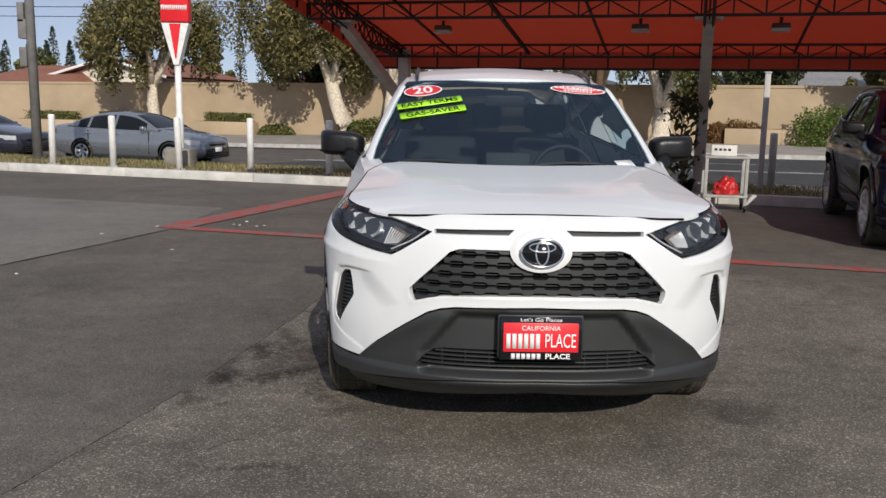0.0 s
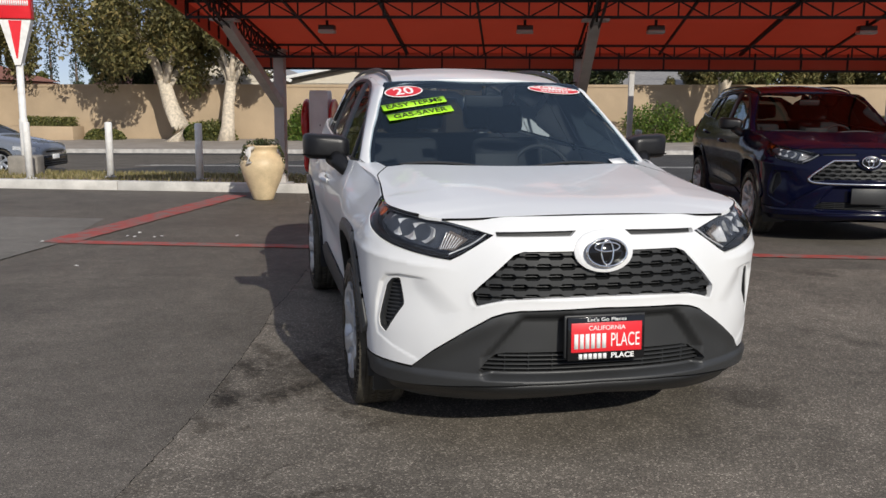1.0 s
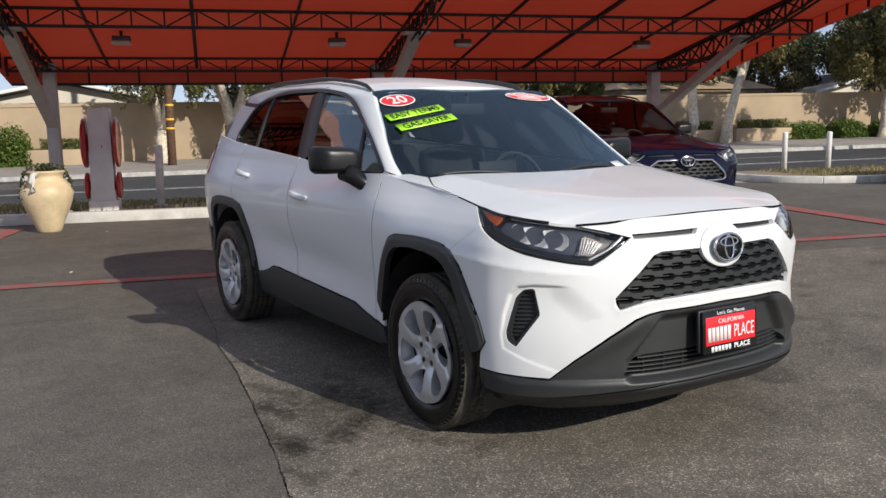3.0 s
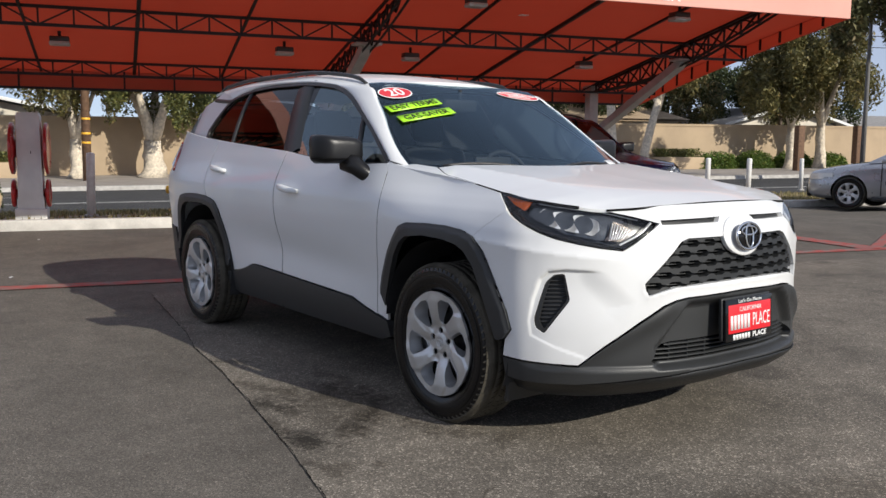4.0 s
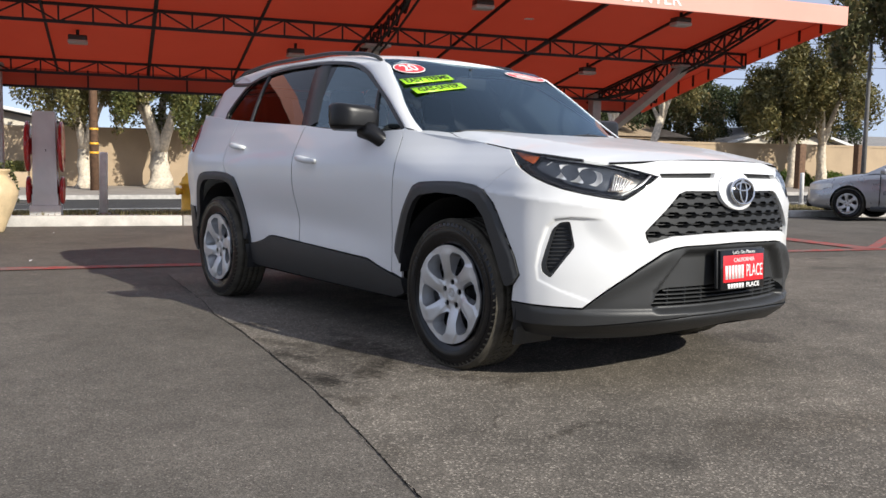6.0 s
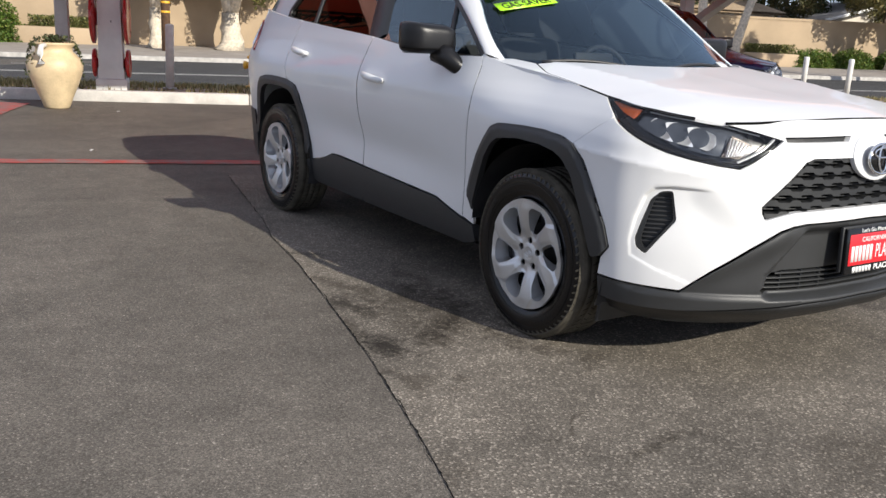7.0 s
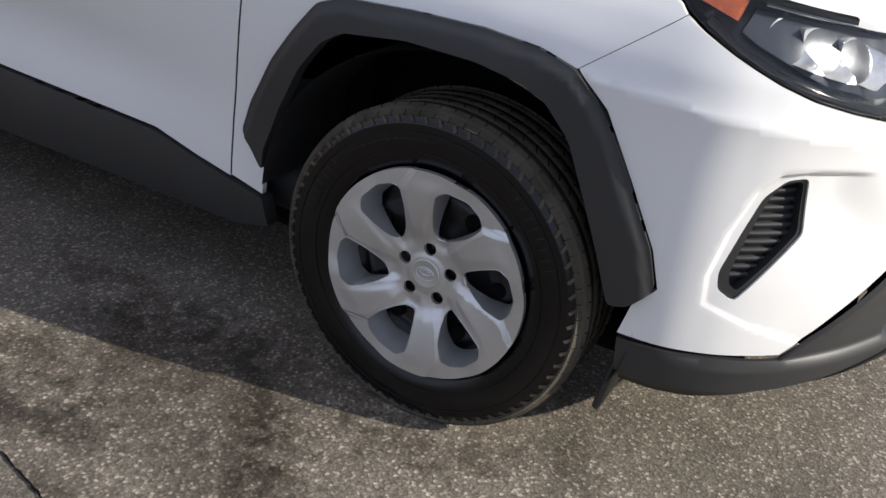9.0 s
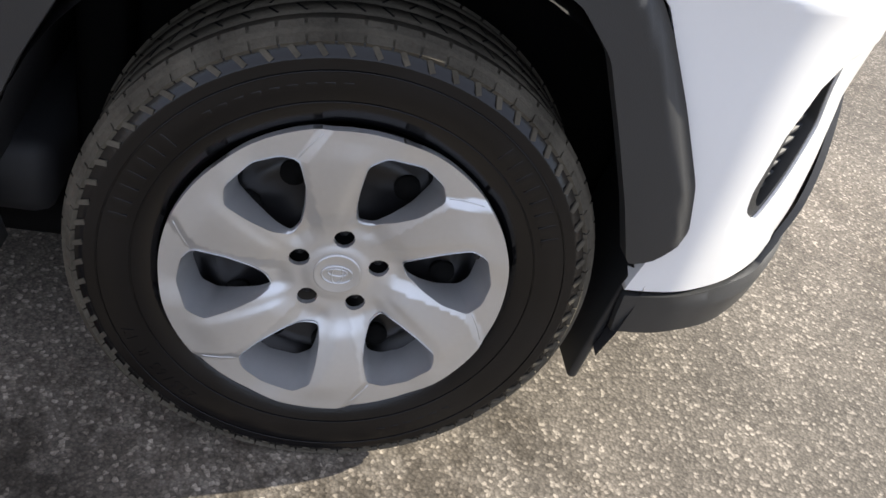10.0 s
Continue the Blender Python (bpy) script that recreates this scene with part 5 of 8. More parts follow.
    rear_door = [(cut + .004, .482), (3.42, .494), (3.51, .49), (3.60, .458), (3.70, .432), (3.832, .412), (3.835, .53), (3.855, .64), (3.885, .75), (3.93, .83), (4.0, .868), (4.075, .885), (4.12, .95), (4.15, 1.05), (4.155, 1.25), (3.87, 1.231), (cut + .02, 1.187), (cut + .026, .95), (cut + .02, .7)]
    quarter = [(4.163, 1.25), (4.158, 1.05), (4.128, .95), (4.083, .886), (4.24, .892), (4.40, .89), (4.54, .872), (4.60, .845), (4.66, .76), (4.715, .66), (4.76, .55), (4.78, .48), (4.84, .46), (4.93, .46), (5.02, .52), (5.06, .7), (5.07, .9), (5.07, 1.2), (5.05, 1.32), (4.75, 1.30), (4.43, 1.27)]
    arch_r = [(3.832, .44), (3.81, .50), (3.835, .60), (3.86, .70), (3.895, .80), (3.945, .858), (4.03, .877), (4.14, .888), (4.28, .891), (4.44, .886), (4.55, .866), (4.61, .82), (4.67, .72), (4.72, .62), (4.755, .53), (4.765, .47)]
    arch_r_in = [(3.875, .44), (3.88, .54), (3.905, .64), (3.94, .74), (3.985, .80), (4.04, .822), (4.14, .832), (4.28, .835), (4.43, .828), (4.50, .80), (4.56, .74), (4.61, .65), (4.65, .56), (4.67, .47)]
    for sg in sides:
        mk = (lambda L: aft(L)) if sg > 0 else (lambda L: flip_s(aft(L))[::-1])
        panel("front_fender", skin, mk(fender), paint, car, (), .022)
        d1 = panel("front_door", skin, mk(front_door), paint, car, (), .025)
        d2 = panel("rear_door", skin, mk(rear_door), paint, car, (), .025)
        panel("rear_quarter", skin, mk(quarter), paint, car, (), .03)
        ribbon("shut_line", skin, mk([(2.035, 1.10), (2.0188, .95), (2.0288, .85), (2.0578, .68), (2.0808, .55), (2.0948, .40)]), .0065, M["gap"], car, -.0015, .006)
        ribbon("shut_line", skin, mk([(cut, .484), (cut + .016, .70), (cut + .022, .95), (cut + .016, 1.18)]), .0038, M["gap"], car, -.0015, .006)
        for door, (y0, z0) in ((d1, (2.335, .982)), (d2, (3.355, 1.068))):
            sz = y0 + .629
            h = bmesh.new()
            pts, rad = [], []
            for i in range(13):
                q = i / 12
                lift = .030 * math.sin(math.pi * min(1, max(0, q * 1.02))) ** .45
                p = skin(sg * (sz - .115 + .23 * q), z0 - .012 + .022 * q, .004 + lift)
                pts.append(p)
                rad.append(.011 + .009 * math.sin(math.pi * q) ** .6)
            add_tube(h, pts, rad, 12)
            part("door_handle", h, paint, door, "body-coloured pull handle")
        band = mk(ARCH_FRONT + ARCH_INNER[::-1])
        for nm, outline, crest in (("front_arch_cladding", band, aft(ARCH_FRONT[1:-1])), ("rear_arch_cladding", mk(arch_r + arch_r_in[::-1]), aft(arch_r[1:-1]))):
            crest = np.array(crest)
            bevel = (lambda c: (lambda a, b, out=0.0: skin(a, b, out - .009 * (1 - ease(.003, .026, line_dist(c, np.stack([np.abs(a), b], -1)))))))(crest)
            panel(nm, bevel, rounded(outline, .012, 2), lower, car, (), .011, .018, .03)
        rock = [(3.84, .405), (3.70, .425), (3.60, .451), (3.515, .483), (3.42, .487), (2.33, .444), (2.20, .411), (2.098, .388), (1.995, .372), (1.985, .30), (2.1, .265), (3.0, .265), (3.75, .272), (3.87, .31), (3.87, .40)]
        panel("rocker_cladding", skin, mk(rock), lower, car, (), .025, .010, .04)
        # wheel housings
        for sc in (1.575, 4.27):
            bm = bmesh.new()
            prof = [(sg * .30, .42), (sg * .60, .42), (sg * .86, .415), (sg * .887, .412)]
            rings = []
            for x, r in prof:
                rings.append([bm.verts.new((x, sc - .613 - .035 + r * 1.08 * math.cos(q), .40 + r * math.sin(q))) for q in [math.pi * (.01 + 1.11 * k / 28) for k in range(29)]])
            for a, b in zip(rings, rings[1:]):
                for k in range(28):
                    bm.faces.new((a[k], a[k + 1], b[k + 1], b[k]))
            bm.faces.new(rings[0])
            part("wheel_housing", bm, M["liner"], car)
        flap = box_bm((-.115, -.008, -.11), (.115, .008, .30), .006, pose(sg * .748, .51, .285, 8, 0, 0))
        part("splash_flap", flap, M["plastic"], car)
        # rear lamp
        panel("tail_lamp", skin, mk([(4.80, 1.03), (4.90, 1.07), (5.06, 1.08), (5.07, 1.24), (4.92, 1.225), (4.84, 1.15)]), M["tail"], car, (), .03, .012, .03, "red tail lamp")
        # -- cabin side
        cs = cabin_side(sg)
        dlo = [(1.47, 1.152), (1.58, 1.225), (1.71, 1.310), (1.86, 1.398), (2.015, 1.486), (2.14, 1.535), (2.27, 1.566), (2.45, 1.585), (2.68, 1.600), (3.13, 1.606), (3.38, 1.594), (3.58, 1.568), (3.70, 1.540), (3.775, 1.49), (3.86, 1.40), (3.915, 1.325), (3.905, 1.27), (3.83, 1.25), (3.25, 1.21), (2.56, 1.168), (2.25, 1.15), (1.655, 1.122), (1.50, 1.125)]
        belt = [(1.40, 1.128), (1.50, 1.10), (1.65, 1.095), (2.25, 1.132), (2.56, 1.15), (3.25, 1.185), (3.87, 1.225), (4.52, 1.2), (4.47, 1.33), (4.40, 1.43), (4.27, 1.495), (4.10, 1.528), (3.95, 1.597)]
        panel("cabin_frame", cs, belt[::-1] + dlo[:1] + dlo[:11:-1], paint, car, (), .03, 0, .012)
        # one band from the foot of the windscreen over the side windows
        inner_edge = catmull(dlo[:13], 5)
        inner_edge = cs(inner_edge[:, 0], inner_edge[:, 1], .001)
        zs = np.array([1.12, 1.20, 1.29, 1.38, 1.47, 1.54])
        outer_edge = np.vstack([screen(sg * (np.array([edge(z) for z in zs]) + .003), zs, .003),
                                roof_skin(sg * np.array([.585, .592, .592, .590, .585, .580, .572]), np.array([2.06, 2.22, 2.5, 3.0, 3.35, 3.62, 3.95]), .001)])
        outer_edge = catmull(outer_edge, 5)
        lofted = bmesh.new()
        rows = []
        for f, o in ((-.06, -.012), (0, 0), (.08, .004), (.25, .008), (.5, .010), (.75, .007), (.94, .003), (1.0, 0), (1.03, -.014)):
            q = inner_edge + (outer_edge - inner_edge) * f
            rows.append([lofted.verts.new((a + sg * o, b, c + .55 * o)) for a, b, c in q])
        for a, b in zip(rows, rows[1:]):
            for k in range(len(a) - 1):
                lofted.faces.new((a[k], a[k + 1], b[k + 1], b[k]))
        bmesh.ops.recalc_face_normals(lofted, faces=lofted.faces)
        part("roof_side", lofted, paint, car)
        trim_in = [(1.50, 1.150), (1.60, 1.215), (1.725, 1.298), (1.875, 1.385), (2.03, 1.47), (2.15, 1.517), (2.28, 1.548), (2.45, 1.568), (2.68, 1.583), (3.13, 1.588), (3.37, 1.577), (3.55, 1.552), (3.67, 1.526), (3.75, 1.476), (3.83, 1.392), (3.885, 1.32), (3.878, 1.285), (3.82, 1.268), (3.25, 1.228), (2.56, 1.186), (2.25, 1.168), (1.66, 1.142), (1.53, 1.14)]
        panel("window_trim", cs, dlo, M["plastic"], car, [trim_in], .03, .003, .012)
        for nm, a, b, gm in (("front_side_glass", 1.47, 2.47, "glass_side"), ("rear_side_glass", 2.47, 3.42, "glass_dark"), ("quarter_glass", 3.42, 3.95, "glass_dark")):
            tp, bt = catmull(trim_in[:16], 6), catmull(trim_in[16:], 6)
            top_z = lambda q: float(np.interp(q, tp[:, 0], tp[:, 1]))
            bot_z = lambda q: float(np.interp(q, bt[::-1, 0], bt[::-1, 1]))
            a, b = max(a, 1.535), min(b, 3.90)
            ys = np.linspace(a, b, 14)
            g = panel(nm, cs, [(q, top_z(q)) for q in ys] + [(q, bot_z(q)) for q in ys[::-1]], M[gm], car, (), .05, -.012, 0)
            g.visible_shadow = False
        for line, wd in (([(2.49, 1.172), (2.58, 1.38), (2.65, 1.585)], .19), ([(3.40, 1.225), (3.44, 1.40), (3.44, 1.575)], .028), ([(1.74, 1.130), (1.80, 1.24), (1.86, 1.39)], .022)):
            ribbon("pillar_trim", cs, line, wd, M["plastic"], car, -.002, .012)
        ribbon("rear_pillar_strip", cs, [(3.70, 1.522), (3.80, 1.525), (3.93, 1.533), (4.04, 1.542)], .030, M["plastic"], car, .006, .012)
        # roof rail on two feet
        bm = bmesh.new()
        ys = np.linspace(2.05, 4.15, 28)
        flat = roof_skin(sg * (.535 - .01 * ease(3.2, 4.2, ys)), ys, 0.0)
        add_tube(bm, [(a, b, c + .026 * float(ease(2.05, 2.2, b) * ease(4.15, 4.0, b)) - .004) for a, b, c in flat], [.004 + .008 * float(ease(2.05, 2.15, b) * ease(4.15, 4.02, b)) for a, b, c in flat], 10)
        part("roof_rail", bm, M["plastic"], car, "low black roof rail")
        # mirror
        mir = new("door_mirror")
        mir.parent = car
        mir.location = (sg * .958, 1.72, 1.192)
        hb = bmesh.new()
        bmesh.ops.create_icosphere(hb, subdivisions=4, radius=1)
        for v in hb.verts:
            x, y, z = v.co
            f = lambda c, p: math.copysign(abs(c) ** p, c)
            v.co = Vector((f(x, .45) * .127 * (1 + .05 * z), f(y, .6) * .085 + .02 * x * x + .025 * sg * x, f(z, .42) * (.080 if z > 0 else .058) * (1 + .16 * sg * x) + .006 * sg * x))
            if v.co.y > .045:
                v.co.y = .045
        part("mirror_housing", hb, M["mirror_black"], mir, "grained black mirror housing")
        bm = bmesh.new()
        add_tube(bm, [(.1285 * math.cos(q), -.004 + .0865 * max(-1, min(.55, math.sin(q))), -.034) for q in [2 * math.pi * k / 40 for k in range(41)]], .0030, 6, False)
        part("skirt_groove", bm, M["gap"], mir)
        gl = box_bm((-.10, .046, -.06), (.10, .050, .06), .012)
        part("mirror_glass", gl, M["chrome"], mir)
        stalk = [(sg * .800, 1.565, 1.050), (sg * .862, 1.595, 1.085), (sg * .890, 1.63, 1.118), (sg * .912, 1.685, 1.150)]
        st = bmesh.new()
        add_tube(st, [tuple(Vector(q) - mir.location) for q in stalk], [.030, .040, .046, .060], 12)
        part("mirror_stalk", st, M["mirror_black"], mir)
    # -- hood, screen, roof, rear
    hood_half = [(0, .121), (.3, .134), (.5, .175), (.62, .222), (.685, .272), (.745, .338), (.790, .41), (.807, .484), (.803, .572), (.797, .636), (.779, .82), (.768, .969), (.762, 1.05), (.745, 1.10), (.69, 1.22), (.58, 1.185), (.35, 1.12), (0, 1.09)]
    panel("hood", hood, mirror_outline(hood_half), paint, car, (), .03, 0, .012)
    for sg in sides:
        # seal follows the side gap; both dark strips stand for shade between panels
        seal = [(.70, .290), (.747, .341), (.792, .412), (.809, .484), (.806, .572), (.800, .636), (.782, .82), (.771, .969), (.765, 1.05), (.748, 1.102), (.693, 1.222)]
        ribbon("hood_gap", hood, [(sg * a, b) for a, b in [(0, .117), (.15, .120), (.3, .130), (.42, .152), (.50, .1705), (.56, .193), (.62, .219)]], .0035, M["gap"], car, .001, .008)
        ribbon("hood_seal", hood, [(sg * a, b) for a, b in seal], .008, M["gap"], car, .0004, .010)
    cowl_half = [(0, 1.08), (.35, 1.11), (.58, 1.175), (.69, 1.21), (.71, 1.24), (.735, 1.39), (.72, 1.46), (.55, 1.36), (.3, 1.24), (0, 1.20)]
    panel("cowl", lambda a, b, out=0.0: hood(a, b, out - .022), mirror_outline(cowl_half), M["plastic"], car, (), .03, 0, .02)
    for sg in sides:
        top_piece = [(.785, .82), (.774, .969), (.768, 1.052), (.751, 1.104), (.697, 1.225), (.715, 1.33), (.735, 1.42), (.80, 1.445), (.836, 1.436), (.826, 1.369), (.811, 1.269), (.782, 1.069), (.779, .969)]
        panel("fender_top", hood, [(sg * a, b) for a, b in top_piece], paint, car, (), .025, .001, .02)
    zs = np.linspace(1.105, 1.565, 14)
    half_scr = [(0, 1.583)] + [(.3, 1.580), (.5, 1.574)] + [(edge(z), z) for z in zs[::-1]] + [(.6, 1.098), (.3, 1.092), (0, 1.09)]
    w = panel("windscreen", screen, mirror_outline(half_scr), M["glass"] if style == "plain" else M["glass_plain"], car, (), .04, 0, 0)
    w.visible_shadow = False
    inner = [(0, 1.572), (.3, 1.568), (.48, 1.562)] + [(edge(z) - .028, z) for z in zs[::-1][1:-1]] + [(.6, 1.135), (.3, 1.128), (0, 1.126)]
    panel("screen_border", screen, mirror_outline(half_scr), M["gloss_black"], car, [mirror_outline(inner)], .04, -.004, 0)
    for sg in sides:
        for i, (x0, x1, yy) in enumerate(((.10, .62, 0),) if sg < 0 else ((-.05, .5, 0),)):
            bm = bmesh.new()
            add_tube(bm, [tuple(screen(sg * x0 + (x1 - x0) * sg * q, 1.10 + .035 * math.sin(2.4 * q), .014)) for q in np.linspace(0, 1, 12)], .008, 8)
            part("wiper", bm, M["plastic"], car)
    roof_half = [(0, 1.985), (.3, 1.99), (.52, 2.0), (.572, 2.03), (.585, 2.06), (.592, 2.22), (.592, 2.5), (.590, 3.0), (.585, 3.35), (.58, 3.62), (.572, 3.95), (.555, 4.10), (.50, 4.26), (.42, 4.36), (.2, 4.40), (0, 4.41)]
    panel("roof", roof_skin, mirror_outline(roof_half), paint, car, (), .05, 0, .02)
    tail = lambda a, b, out=0.0: np.stack([a, 4.45 + .12 * ease(1.6, 1.0, b) - .10 * (np.abs(a) / .8) ** 2 + out, b], -1)
    panel("tailgate", tail, mirror_outline([(0, 1.57), (.40, 1.55), (.56, 1.46), (.70, 1.2), (.80, 1.0), (.78, .55), (0, .55)]), paint, car, [mirror_outline([(0, 1.50), (.40, 1.48), (.60, 1.2), (0, 1.18)])], .06, 0, .02)
    rg = panel("rear_window", tail, mirror_outline([(0, 1.51), (.41, 1.49), (.61, 1.19), (0, 1.17)]), M["glass_dark"], car, (), .08, -.01, 0)
    rg.visible_shadow = False
    panel("rear_bumper", skin, [(4.80, .62), (5.25, .62), (5.85, .62), (5.85, .25), (5.25, .25), (4.85, .28), (4.78, .40)], lower, car, (), .06, .012, .02)
    panel("rear_bumper", skin, [(-4.80, .62), (-5.25, .62), (-5.85, .62), (-5.85, .25), (-5.25, .25), (-4.85, .28), (-4.78, .40)], lower, car, (), .06, .012, .02)
    # -- floor and cabin
    part("underbody", box_bm((-.72, .30, .22), (.72, 4.35, .30), .03), M["gap"], car)
    part("bulkhead", box_bm((-.66, 1.25, .30), (.66, 1.32, 1.06), .02), M["gap"], car)
    # unseen slab added to stop sun leaking through under the nose
    part("undertray", box_bm((-.42, .12, .240), (.42, .62, .258), .01), M["gap"], car)
    # unseen blocks added to stop sun leaking from the headlamps to the tyres
    for sg in sides:
        part("inner_fender", box_bm((sg * .7125 - .1625, .42, .45), (sg * .7125 + .1625, .49, .885), .02), M["gap"], car)
    part("engine_bay", box_bm((-.60, .22, .30), (.60, 1.25, .86), .03), M["gap"], car)
    part("cabin_floor", box_bm((-.78, 1.32, .30), (.78, 4.40, .42), .03), M["cabin"], car)
    panel("headliner", lambda a, b, out=0.0: roof_skin(a, b, out - .035), mirror_outline([(0, 2.02), (.5, 2.05), (.55, 2.4), (.55, 4.2), (0, 4.3)]), M["headliner"], car, (), .08, 0, 0)
    dash = bmesh.new()
    prof = [(1.22, 1.05), (1.36, 1.085), (1.62, 1.075), (1.76, 1.04), (1.80, .98), (1.78, .90), (1.70, .75), (1.40, .60), (1.30, .80)]
    rows = [[dash.verts.new((x, y - .10 * (abs(x) < .6) + .18 * (x / .75) ** 2, z - .03 * (abs(x) / .75) ** 3)) for y, z in prof] for x in np.linspace(-.76, .76, 17)]
    for a, b in zip(rows, rows[1:]):
        for k in range(len(prof)):
            dash.faces.new((a[k], a[(k + 1) % len(prof)], b[(k + 1) % len(prof)], b[k]))
    part("dashboard", dash, M["cabin"], car)
    part("centre_screen", box_bm((-.13, -.012, -.07), (.13, .012, .07), .008, pose(0, 1.62, 1.10, -12)), M["cabin"], car)
    sw = new("steering_wheel")
    sw.parent = car
    sw.matrix_local = pose(.37, 1.92, 1.02, 68)
    bm = bmesh.new()
    add_tube(bm, [(.185 * math.cos(q), .185 * math.sin(q), 0) for q in [2 * math.pi * k / 40 for k in range(41)]], .015, 10, False)
    part("rim", bm, M["cabin"], sw)
    part("hub", box_bm((-.07, -.055, -.03), (.07, .055, .02), .02), M["cabin"], sw)
    for ang in (0, 180, 270):
        part("spoke", box_bm((.05, -.016, -.012), (.18, .016, .008), .006, pose(0, 0, 0, 0, 0, ang)), M["plastic_grey"], sw)
    def seat(x, y, wide):
        st = new("seat")
        st.parent = car
        st.location = (x, y, 0)
        part("cushion", box_bm((-wide, -.02, .42), (wide, .50, .66), .07), M["seat"], st)
        part("backrest", box_bm((-wide, -.08, 0), (wide, .08, .66), .065, pose(0, .50, .58, -16)), M["seat"], st)
        for dx in ((0,) if wide < .4 else (-.42, 0, .42)):
            part("headrest", box_bm((-.125, -.05, -.10), (.125, .05, .10), .045, pose(dx, .73, 1.345, -14)), M["seat"], st)
    seat(-.37, 2.02, .25)
    seat(.37, 2.02, .25)
    seat(0, 2.95, .62)
    part("inner_mirror", box_bm((-.12, -.012, -.035), (.12, .012, .035), .012, pose(0, 1.93, 1.46, 8)), M["cabin"], car)
    part("mirror_mount", tube_bm([(0, 1.93, 1.49), (0, 1.93, 1.55)], .012, 8), M["cabin"], car)
    # -- wheels
    for nm, x, y, sp in (("front_wheel", -.805, .925, 0), ("rear_wheel", -.81, 3.62, 25), ("front_wheel", .805, .925, 40), ("rear_wheel", .81, 3.62, 10)):
        place_wheel(nm, (x, y, .355), -1 if x < 0 else 1, sp, car)
    return car


suv = build_suv("white_suv", "white compact sport utility car with charcoal cladding on worn asphalt", M["paint_white"], M["plastic_grey"], "")

# plate on the lower bumper
plate = new("number_plate")
plate.parent = suv
plate.matrix_local = pose(.004, -.012, .522, -3)
part("plate_bracket", box_bm((-.172, -.004, -.080), (.172, .012, .093), .004), M["plastic"], plate)
part("plate_frame", box_bm((-.164, -.020, -.088), (.164, -.003, .088), .004), M["gloss_black"], plate)
part("plate_face", box_bm((-.150, -.0225, -.054), (.150, -.0195, .064), .002), M["plate_red"], plate, "glossy red plate with white lettering")
face_on = Matrix.Translation((0, -.0235, 0)) @ Matrix.Rotation(radians(90), 4, "X")
words("lettering", "CALIFORNIA", .026, Matrix.Translation((0, 0, .042)) @ face_on, M["white_sticker"], plate, width=.155)
words("lettering", "Let's Go Places", .020, Matrix.Translation((0, .0015, .076)) @ face_on, M["white_sticker"], plate, width=.165)
for i in range(6):
    part("plain_bar", box_bm((-.138 + .0235 * i, -.0240, -.040), (-.138 + .0235 * i + .0165, -.0222, .020)), M["white_sticker"], plate)
    part("plain_bar", box_bm((-.118 + .0205 * i, -.0222, -.083), (-.118 + .0205 * i + .015, -.0198, -.061)), M["white_sticker"], plate)
words("lettering", "PLACE", .078, Matrix.Translation((.078, 0, -.010)) @ face_on, M["white_sticker"], plate, width=.122)
words("lettering", "PLACE", .029, Matrix.Translation((.068, .002, -.072)) @ face_on, M["white_sticker"], plate, width=.098, bold=.0006)

# stickers inside the windscreen
def on_screen(x, z, turn=0.0):
    p = Vector(screen(x, z, .006))
    ax, az = Vector(screen(x + .01, z, .006)) - p, Vector(screen(x, z + .01, .006)) - p
    ax.normalize()
    n = ax.cross(az).normalized()
    up = n.cross(ax)
    r = Matrix((ax, up, n)).transposed().to_4x4()
    return Matrix.Translation(p) @ r @ Matrix.Rotation(radians(turn), 4, "Z")


def flat_oval(rx, ry, m, lift=0.0):
    bm = bmesh.new()
    bmesh.ops.create_cone(bm, cap_ends=True, segments=48, radius1=1, radius2=1, depth=1, matrix=m @ Matrix.Translation((0, 0, lift)) @ Matrix.Diagonal((rx, ry, .0008, 1)))
    return bm


for px, pz, trn, pieces in ((-.495, 1.508, 14, "year"), (.43, 1.528, -7, "seal"), (-.455, 1.440, 17, "terms"), (-.435, 1.388, 17, "saver")):
    st = new({"year": "year_sticker", "seal": "seal_sticker"}.get(pieces, "slogan_sticker"))
    st.parent = suv
    m = on_screen(px, pz, trn)
    if pieces in ("year", "seal"):
        rx, ry = (.115, .062) if pieces == "year" else (.165, .046)
        part("sticker_edge", flat_oval(rx, ry, m), M["white_sticker"], st, smooth=False)
        part("sticker_face", flat_oval(rx * .93, ry * .87, m, .001), M["red_sticker"], st, smooth=False)
        if pieces == "year":
            words("lettering", "20", .105, m @ Matrix.Translation((0, 0, .002)), M["white_sticker"], st, width=.115, bold=.0015)
        else:
            part("sticker_band", flat_oval(rx * .88, ry * .42, m @ Matrix.Translation((0, .016, 0)), .0016), M["white_sticker"], st, smooth=False)
            words("lettering", "CERTIFIED", .034, m @ Matrix.Translation((0, .016, .0026)), M["red_sticker"], st, width=.24)
            for i in range(8):
                part("plain_bar", box_bm((-.085 + .022 * i, -.028, .001), (-.070 + .022 * i, -.010, .0022), 0, m), M["white_sticker"], st)
    else:
        txt, wd = ("EASY TERMS", .33) if pieces == "terms" else ("GAS-SAVER", .31)
        part("sticker_face", box_bm((-.19, -.031, -.0004), (.19, .031, .0004), 0, m), M["green_sticker"], st, "lime green sticker with black lettering")
        words("lettering", txt, .060, m @ Matrix.Translation((0, 0, .0012)), M["black_ink"], st, width=wd, bold=.0008)
ds = new("dash_label")
ds.parent = suv
